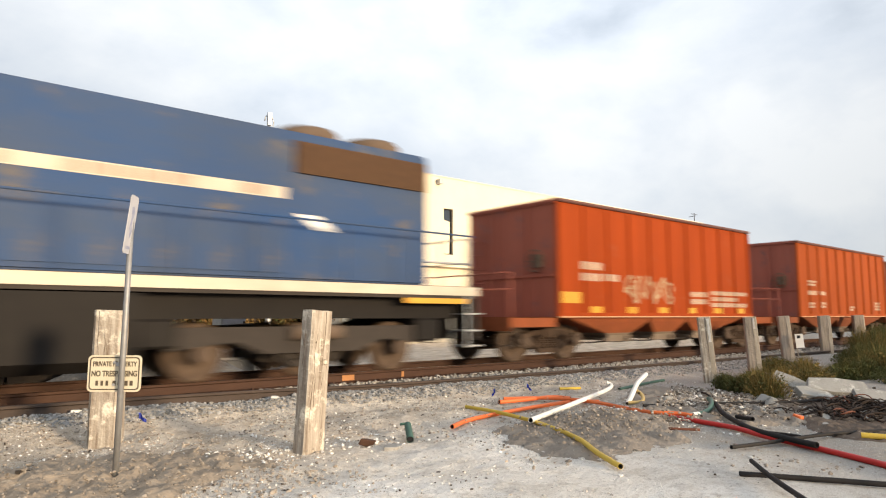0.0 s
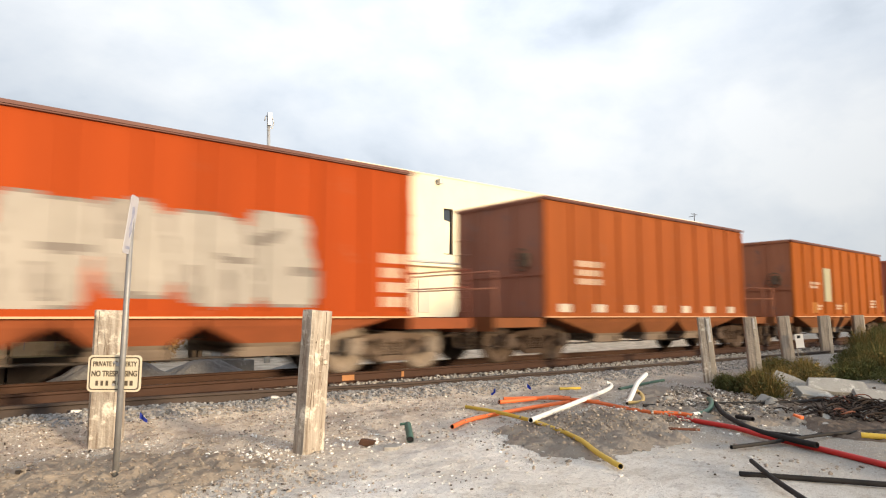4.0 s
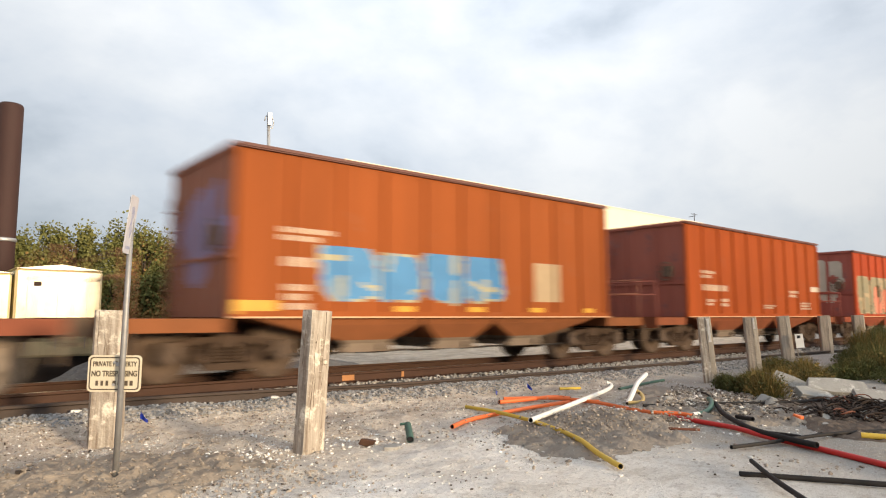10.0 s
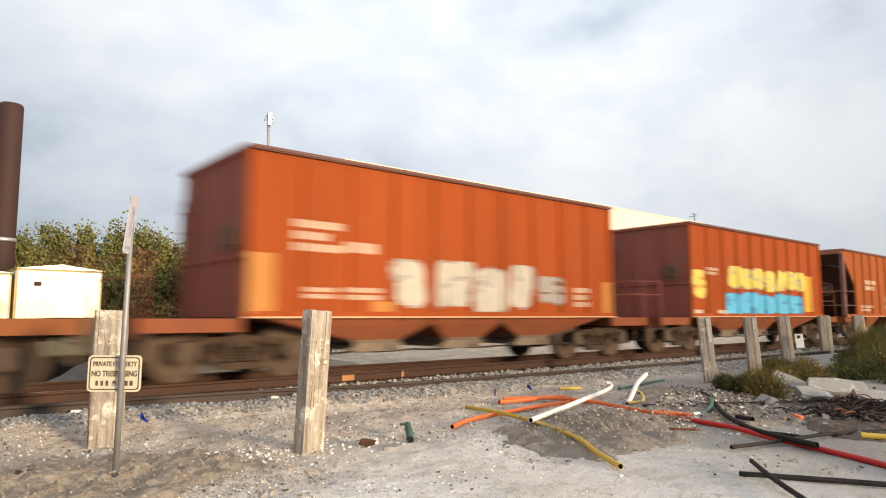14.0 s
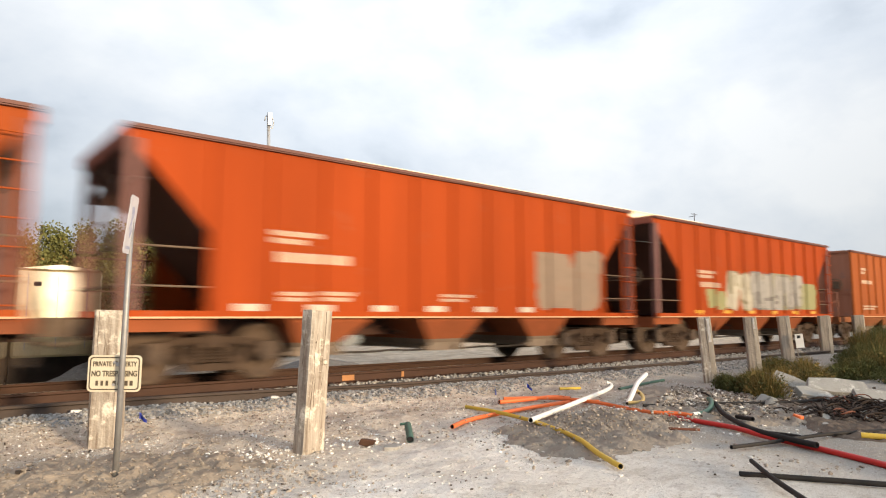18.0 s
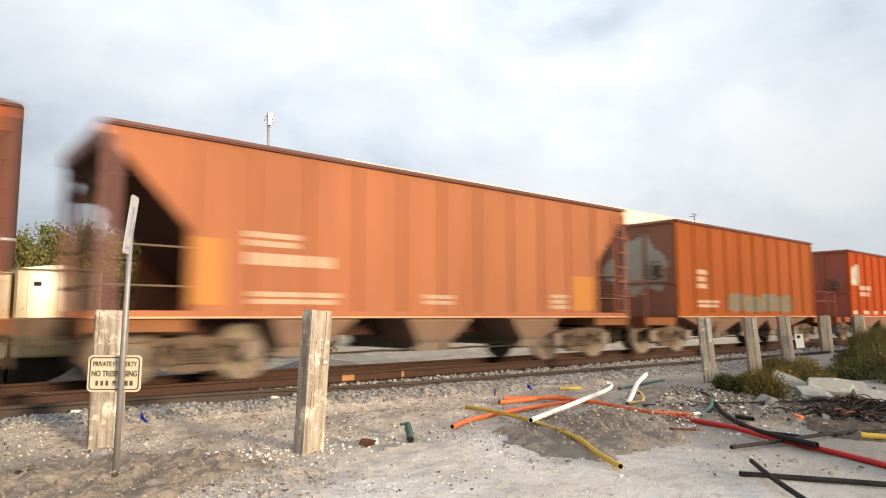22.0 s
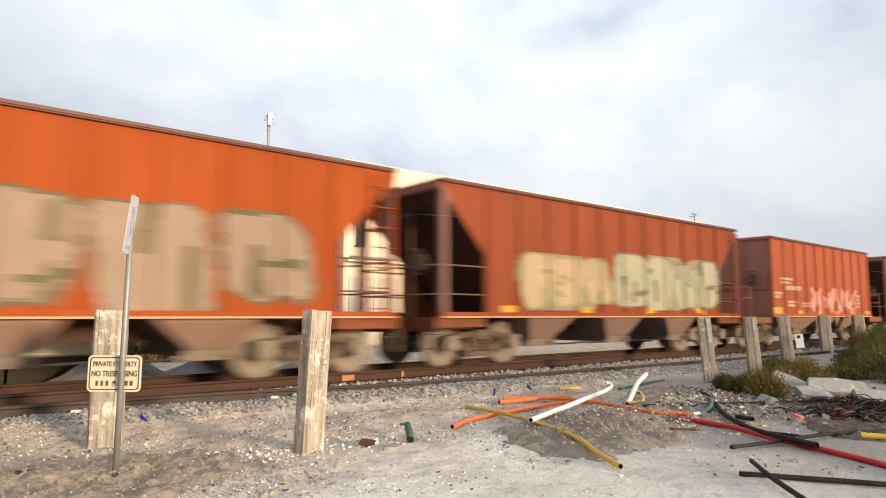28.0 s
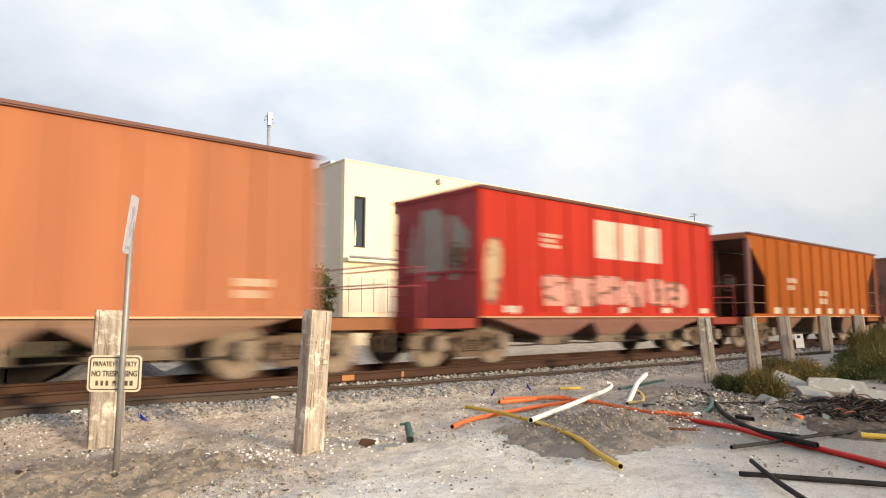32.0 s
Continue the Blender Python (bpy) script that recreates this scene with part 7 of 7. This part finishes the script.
    box(bm, 15.8, 30, 25.55, 26.0, 3.55, 3.68)
    part("ledge", bm, CREAM, b)
    bm = bmesh.new()
    tube(bm, [(15.9, 25.6, 3.75), (26, 25.6, 3.75)], 0.06, 8)
    part("conduit_run", bm, GALV, b)


build_warehouse()


DULLBEIGE = material("dull_beige_stucco", (0.52, 0.47, 0.40), (0.45, 0.405, 0.345), 0.7, 0.9, 0, 0.15, 14, spec=0.1)


def build_low_building():
    b = thing("low_building", (11.36, 29.0, 0), "pale cream flat-roofed building behind the hedge with rooftop units", "building")
    bm = bmesh.new()
    box(bm, 0.0, 1.95, 0.0, 1.9, -0.6, 5.80)
    part("wall", bm, DULLBEIGE, b)
    bm = bmesh.new()
    box(bm, -0.04, 1.99, -0.04, 1.94, 5.80, 5.86)
    part("roof", bm, DULLBEIGE, b)
    for x, w, h in ((0.2, 0.34, 0.34), (0.6, 0.24, 0.24)):
        bm = bmesh.new()
        box(bm, x, x + w, 0.5, 1.1, 5.86, 5.86 + h)
        bevel(bm, 0.03)
        part("rooftop_unit", bm, GALV, b)
    bm = bmesh.new()
    box(bm, -1.15, 0.0, 0.03, 1.8, -0.6, 5.78)
    part("annex_wall", bm, DULLBEIGE, b)


build_low_building()


def build_pole():
    p = thing("light_pole", (8.36, 18.0, 0), "tall slim galvanised light pole with a small bracket head", "pole")
    bm = bmesh.new()
    tube(bm, [(0.05, 0, -0.5), (0.05, 0, 1.0), (0.05, 0, 1.2)], [0.09, 0.09, 0.06], 10)
    part("base", bm, PALEGALV, p)
    bm = bmesh.new()
    tube(bm, [(0.05, 0, 0.9), (0.03, 0, 2.3), (-0.11, 0, 7.0)], [0.055, 0.055, 0.05], 10)
    part("shaft", bm, PALEGALV, p)
    bm = bmesh.new()
    box(bm, -0.18, -0.06, -0.13, -0.05, 6.72, 7.1)
    tube(bm, [(-0.1, 0, 7.06), (0.0, 0, 7.02), (0.06, 0, 6.86), (0.02, 0, 6.68), (-0.1, 0, 6.62)], 0.018, 6)
    tube(bm, [(-0.1, 0, 7.06), (-0.2, 0, 7.0), (-0.23, 0, 6.86)], 0.018, 6)
    part("head", bm, PALEGALV, p)


build_pole()


def build_stack():
    s = thing("steel_stack", (2.39, 24.0, 0), "dark brown rusty steel stack", "chimney")
    bm = bmesh.new()
    lathe(bm, [(0.40, -0.6), (0.36, 3.2), (0.345, 7.55), (0.335, 7.62), (0.30, 7.66)], "z", 24)
    part("shaft", bm, material("dark_rusty_stack", (0.05, 0.024, 0.02), (0.03, 0.016, 0.014), 2, 0.75, 0, 0.2, 20, (1, 1, 0.3)), s)
    bm = bmesh.new()
    lathe(bm, [(0.375, 3.3), (0.385, 3.33), (0.385, 3.38), (0.37, 3.41)], "z", 24)
    part("band", bm, GALV, s)


build_stack()


def build_tanks():
    # white paint with the low sun's yellow put into its base colour
    white = material("sunlit_white_container", (0.70, 0.61, 0.36), (0.56, 0.45, 0.23), 2.2, 0.24, spec=0.7, bump=0.15, bump_scale=4, spot=(0.42, 0.32, 0.16), spot_scale=2.5, spot_at=0.64)
    for x0, x1, zt, label in ((1.67, 3.14, 1.907, "white container with a low peaked roof"), (0.0, 1.62, 1.81, "white site container with small vents")):
        c = thing("site_container", ((x0 + x1) / 2, 14.3, -0.5), label, "container", "white containers")
        w = (x1 - x0) / 2
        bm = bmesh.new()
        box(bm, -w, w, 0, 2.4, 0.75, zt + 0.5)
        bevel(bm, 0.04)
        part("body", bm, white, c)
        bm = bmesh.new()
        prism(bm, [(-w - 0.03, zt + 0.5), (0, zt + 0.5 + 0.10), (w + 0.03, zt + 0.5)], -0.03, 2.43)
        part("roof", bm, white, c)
        for k in range(3):
            bm = bmesh.new()
            box(bm, -w + 0.2 + k * 0.5, -w + 0.212 + k * 0.5, -0.012, 0, 0.9, zt + 0.4)
            part("seam", bm, GALV, c)
        bm = bmesh.new()
        box(bm, -w + 0.3, -w + 0.42, -0.02, 0, zt + 0.18, zt + 0.26)
        part("vent", bm, DARKSTEEL, c)
        for y in (0.2, 2.0):
            bm = bmesh.new()
            box(bm, -w, w, y, y + 0.2, 0.0, 0.75)
            part("skid", bm, DARKSTEEL, c)


build_tanks()


def build_cabinet():
    c = thing("electrical_cabinet", (6.03, 15.0, -0.4), "grey steel electrical cabinet on a concrete pad", "cabinet")
    bm = bmesh.new()
    box(bm, -0.5, 0.5, -0.35, 0.35, 0, 0.4)
    part("pad", bm, CONCRETE, c)
    bm = bmesh.new()
    box(bm, -0.29, 0.29, -0.28, 0.28, 0.4, 1.86)
    bevel(bm, 0.015)
    part("body", bm, GALV, c)
    bm = bmesh.new()
    box(bm, -0.32, 0.32, -0.31, 0.31, 1.86, 1.92)
    part("lid", bm, material("white_enamel_lid", (0.74, 0.73, 0.72), (0.60, 0.59, 0.58), 4, 0.5), c, "white enamelled lid")
    bm = bmesh.new()
    box(bm, -0.26, 0.26, -0.295, -0.28, 0.5, 1.78)
    part("door", bm, material("grey_lilac_enamel", (0.40, 0.385, 0.41), None, 5, 0.5), c)
    bm = bmesh.new()
    box(bm, 0.22, 0.27, -0.315, -0.295, 1.1, 1.3)
    part("handle", bm, DARKSTEEL, c)


build_cabinet()


# ---- shrubs ----
LEAF = material("dusty_green_leaf", (0.135, 0.142, 0.046), (0.20, 0.18, 0.062), 0.7, 0.8, vary=0.16, spec=0.12)
BROWNLEAF = material("brown_dry_leaf", (0.28, 0.175, 0.064), (0.21, 0.135, 0.052), 0.6, 0.8, vary=0.16, spec=0.15)
BARK = material("shrub_bark", (0.11, 0.08, 0.055), None, 6, 0.9)


def shrub(x, y, h, r, seed, label, mats, leaves=2600, big=0.13, name="shrub"):
    rnd = np.random.RandomState(seed)
    t = thing(name, (x, y, -0.5), label, "tree" if h > 3.5 else "shrub", "shrubs beyond the track")
    bm = bmesh.new()
    clumps = []
    for k in range(7):
        a = rnd.rand() * 6.283
        tip = Vector((math.cos(a) * r * (0.25 + 0.55 * rnd.rand()), math.sin(a) * r * (0.25 + 0.55 * rnd.rand()), h * (0.45 + 0.5 * rnd.rand())))
        mid = tip * 0.5 + Vector((0, 0, h * 0.05))
        tube(bm, [(0.1 * math.cos(a), 0.1 * math.sin(a), 0), mid, tip], [0.09, 0.055, 0.02], 6)
        clumps.append(tip)
        for q in range(3):
            b = rnd.rand() * 6.283
            tip2 = mid.lerp(tip, 0.4 + 0.5 * rnd.rand()) + Vector((math.cos(b), math.sin(b), 0.5)) * r * 0.35
            tube(bm, [mid.lerp(tip, 0.3), tip2], [0.03, 0.012], 5)
            clumps.append(tip2)
    part("trunk", bm, BARK, t)
    for k in range(14):
        a, q = rnd.rand() * 6.283, rnd.rand() ** 0.5
        clumps.append(Vector((math.cos(a) * r * q, math.sin(a) * r * q, h * rnd.uniform(0.12, 0.8))))
    C = np.array([tuple(c) for c in clumps])
    P = C[rnd.randint(len(C), size=leaves)] + rnd.randn(leaves, 3) * (r * 0.14, r * 0.14, h * 0.052)
    P[:, 2] = np.clip(P[:, 2], 0.05, h * 1.03)
    D = rnd.randn(leaves, 3)
    D /= np.linalg.norm(D, axis=1)[:, None]
    S = np.cross(D, rnd.randn(leaves, 3))
    S /= np.linalg.norm(S, axis=1)[:, None] + 1e-6
    N = np.cross(D, S)
    L = (big * (0.55 + 0.8 * rnd.rand(leaves)))[:, None]
    # leaves turn their faces outwards, so that a clump shades as one mass
    R = P - np.array((0, 0, 0.55 * h)) + rnd.randn(leaves, 3) * 0.25 * r
    R /= np.linalg.norm(R, axis=1)[:, None] + 1e-6
    S = np.where((np.sum(N * R, axis=1) < 0)[:, None], -S, S)
    V = np.stack([P, P + D * L * 0.5 - S * L * 0.42, P + D * L, P + D * L * 0.5 + S * L * 0.42], 1).reshape(-1, 3)
    me = bpy.data.meshes.new("crown")
    me.from_pydata(V.tolist(), [], np.arange(4 * leaves).reshape(-1, 4).tolist())
    for m in mats:
        me.materials.append(m)
    if len(mats) > 1:
        # leaves low in the crown take the brown colour
        low = (P[:, 2] / h + 0.13 * rnd.randn(leaves)) < 0.58
        me.polygons.foreach_set("material_index", np.where(low == (mats[0] is LEAF), 1, 0).astype(np.int32))
    o = new("crown", me)
    o.parent = t
    return t


def build_shrubs():
    k = 0
    both = [LEAF, BROWNLEAF]
    for x, y, h, r, mats, n in ((0.6, 26, 3.9, 1.1, both, 9000), (2.0, 26, 3.9, 1.1, both, 9000), (3.2, 25.5, 4.35, 1.0, both, 9000), (4.4, 25.8, 4.6, 1.1, both, 10000), (5.5, 25.5, 5.0, 1.1, [LEAF], 9000), (6.7, 25.4, 5.3, 1.2, both, 9000), (7.9, 25.6, 5.2, 1.1, [LEAF], 8000),
                                (9.0, 22.6, 4.4, 1.1, both, 8000), (10.6, 22.8, 4.9, 0.9, [LEAF], 8000), (11.5, 22.5, 4.4, 0.8, both, 7000)):
        shrub(x, y, h, r, 50 + k, "leafy green shrub tree with a ragged crown", mats, int(n * 1.4), 0.10)
        k += 1
    for x in (5.5, 6.2, 7.1, 8.0, 9.0, 10.0, 10.9, 11.5):
        shrub(x, 20.4 + 0.3 * math.sin(x * 5), 3.2 + 0.2 * math.sin(x * 3), 0.7, 70 + k, "olive-brown dry hedge bush", [BROWNLEAF, LEAF] if int(x * 10) % 3 else [BROWNLEAF], 9000, 0.09, "hedge_bush")
        k += 1
    for x in (2.6, 3.6, 4.6, 5.4):
        shrub(x, 24.0, 3.0, 0.9, 90 + k, "brown-green hedge bush behind the containers", both, 6000, 0.10, "hedge_bush")
        k += 1


build_shrubs()


def gravel_heap(x, y, rx, ry, h, seed, mat, label):
    bm = bmesh.new()
    n, m = 26, 8
    top = None
    rings = []
    for j in range(m + 1):
        t = j / m
        ring = []
        for i in range(n):
            a = 2 * math.pi * i / n
            q = t * (1 + 0.15 * noise.noise((math.cos(a) * 2, math.sin(a) * 2, seed)))
            z = h * (1 - smooth(0.0, 1.0, t)) * (1 + 0.3 * noise.noise((math.cos(a) * t * 2.2, math.sin(a) * t * 2.2, seed + 4))) + 0.06 * noise.noise((i * 0.9, j * 0.9, seed)) * (1 - t)
            ring.append(bm.verts.new((rx * q * math.cos(a), ry * q * math.sin(a), z - (0.1 if j == m else 0))))
        rings.append(ring)
    for a, b in zip(rings, rings[1:]):
        for i in range(n):
            bm.faces.new((a[i], a[(i + 1) % n], b[(i + 1) % n], b[i]))
    solo("spoil_heap", bm, mat, label, "heap", "gravel heaps beyond the track", at=(x, y, -0.35))


HEAPM = material("grey_gravel_heap", (0.24, 0.235, 0.23), (0.115, 0.112, 0.108), 16, 0.95, 0, 1.0, 22, spot=(0.40, 0.39, 0.37), spot_scale=24, spot_at=0.62)
gravel_heap(3.35, 13.9, 1.75, 0.75, 0.56, 1, HEAPM, "grey crushed gravel heap beyond the track")
gravel_heap(5.3, 14.5, 1.5, 0.7, 0.42, 2, HEAPM, "low crushed gravel heap beyond the track")
gravel_heap(8.4, 14.9, 1.9, 0.8, 0.30, 3, HEAPM, "spread gravel heap beyond the track")


def red_barrier():
    b = thing("road_barrier", (2.63, 15.0, -0.46), "red and white plastic road barrier standing beyond the track", "barrier")
    bm = bmesh.new()
    prism(bm, [(-0.25, 0), (0.25, 0), (0.22, 0.15), (0.10, 0.35), (0.07, 0.90), (-0.07, 0.90), (-0.10, 0.35), (-0.22, 0.15)], -0.47, 0.47, "x")
    bevel(bm, 0.02)
    part("body", bm, material("dusty_red_plastic", (0.33, 0.035, 0.025), (0.22, 0.03, 0.025), 4, 0.7), b)
    for z0, z1, y in ((0.44, 0.58, 0.112), (0.79, 0.90, 0.092)):
        bm = bmesh.new()
        box(bm, -0.472, 0.472, -y, y, z0, z1 + 0.004)
        bevel(bm, 0.008)
        part("stripe", bm, WHITEP, b, "white band")


red_barrier()


# ---- behind the camera ----
def utility_pole():
    p = thing("utility_pole", (7.41, -6.1, -0.4), "tall round timber utility pole behind the yard", "pole")
    bm = bmesh.new()
    tube(bm, [(0, 0, 0), (0, 0, 12)], [0.13, 0.10], 12)
    part("shaft", bm, DARKWOOD, p)
    bm = bmesh.new()
    box(bm, -1.2, 1.2, -0.06, 0.06, 11.2, 11.35)
    part("crossarm", bm, DARKWOOD, p)


utility_pole()


def shade_tree(x, y, h, r, seed):
    """Unseen open-crowned tree added behind the yard; its thin shade falls on the track."""
    rnd = np.random.RandomState(seed)
    t = thing("shade_tree", (x, y, -0.4), "unseen open-crowned tree added behind the yard for its shade", "tree", "trees behind the yard")
    bm = bmesh.new()
    tube(bm, [(0, 0, 0), (0.1, 0, h * 0.3), (0, 0.1, h * 0.55)], [0.2, 0.15, 0.1], 8)
    tips = []
    for k in range(16):
        a, q = rnd.rand() * 6.283, 0.35 + 0.65 * rnd.rand()
        tip = Vector((math.cos(a) * r * q, math.sin(a) * r * q, h * rnd.uniform(0.45, 1.0)))
        tube(bm, [(0, 0.05, h * 0.42), (tip.x * 0.5, tip.y * 0.5, h * 0.5 + 0.4 * (tip.z - h * 0.5)), tip], [0.07, 0.045, 0.015], 5)
        tips.append(tip)
    part("trunk", bm, BARK, t)
    vs, fs = [], []
    for k in range(1500):
        p = np.array(tips[rnd.randint(len(tips))]) + rnd.randn(3) * (r * 0.2, r * 0.2, h * 0.07)
        d = rnd.randn(3)
        d /= np.linalg.norm(d)
        s = np.cross(d, rnd.randn(3))
        s /= np.linalg.norm(s) + 1e-6
        b = len(vs)
        L = 0.17 * (0.6 + 0.7 * rnd.rand())
        vs += [tuple(p), tuple(p + d * L * 0.5 + s * L * 0.3), tuple(p + d * L), tuple(p + d * L * 0.5 - s * L * 0.3)]
        fs.append((b, b + 1, b + 2, b + 3))
    me = bpy.data.meshes.new("crown")
    me.from_pydata(vs, [], fs)
    me.materials.append(LEAF)
    o = new("crown", me)
    o.parent = t


for i, (x, y, h, r) in enumerate(((17.0, -28.2, 9.4, 2.9), (21.8, -29.0, 10.0, 3.3), (27.3, -28.5, 9.8, 3.3), (32.8, -29.5, 10.0, 3.5), (38.8, -29.0, 10.0, 3.7))):
    shade_tree(x, y, h, r, 200 + i)


# ---- movement ----
LOCO_X = -1.32
RUN = [(0.0, 0.13), (1.0, 16.73), (2.0, 33.19), (3.0, 49.72), (3.5, 58.03), (5.5, 91.13), (6.0, 99.32), (7.0, 116.0), (8.0, 132.53), (9.0, 149.0), (10.0, 165.53), (11.0, 182.01), (12.0, 198.66), (13.0, 214.53), (14.0, 231.07), (14.5, 239.33),
       (16.5, 272.42), (17.0, 280.74), (18.0, 297.27), (19.0, 313.83), (20.0, 330.29), (21.0, 346.82), (22.0, 363.31), (23.0, 380.0), (24.0, 396.53), (25.0, 412.98), (25.5, 421.31), (27.5, 454.24), (28.0, 462.55), (29.0, 479.03), (30.0, 495.44), (31.0, 512.13), (32.0, 528.61)]


def motions():
    """The train rolls towards -x; every wheelset turns with it."""
    for k, car in TRAIN.items():
        x0 = FIRST + PITCH_CAR * (k - 1) if k else LOCO_X
        walk(car, [(t, pose(x0 - run, TRACK_Y, 0)) for t, run in RUN])
    ts, xs = [r[0] for r in RUN], [r[1] for r in RUN]
    rows = []
    for f in range(961):
        turn = -math.degrees(float(np.interp(f / FPS, ts, xs)) / WHEEL_R)
        rows.append((f / FPS, turn))
    rnd = random.Random(4)
    for f in FLAGS:
        walk(f, [(t * 0.8, pose(0, 0, 0, 0, rnd.uniform(-6, 6), rnd.uniform(-32, 32))) for t in range(41)])
    done = {}
    for w in SPINNERS:
        key = round(w.location.x, 2)
        if key not in done:
            walk(w, [(t, pose(w.location.x, 0, WHEEL_R, 0, a, 0)) for t, a in rows])
            done[key] = w
        else:
            src = done[key].animation_data
            w.rotation_mode = "QUATERNION"
            w.animation_data_create()
            w.animation_data.action = src.action
            w.animation_data.action_slot = src.action_slot


motions()
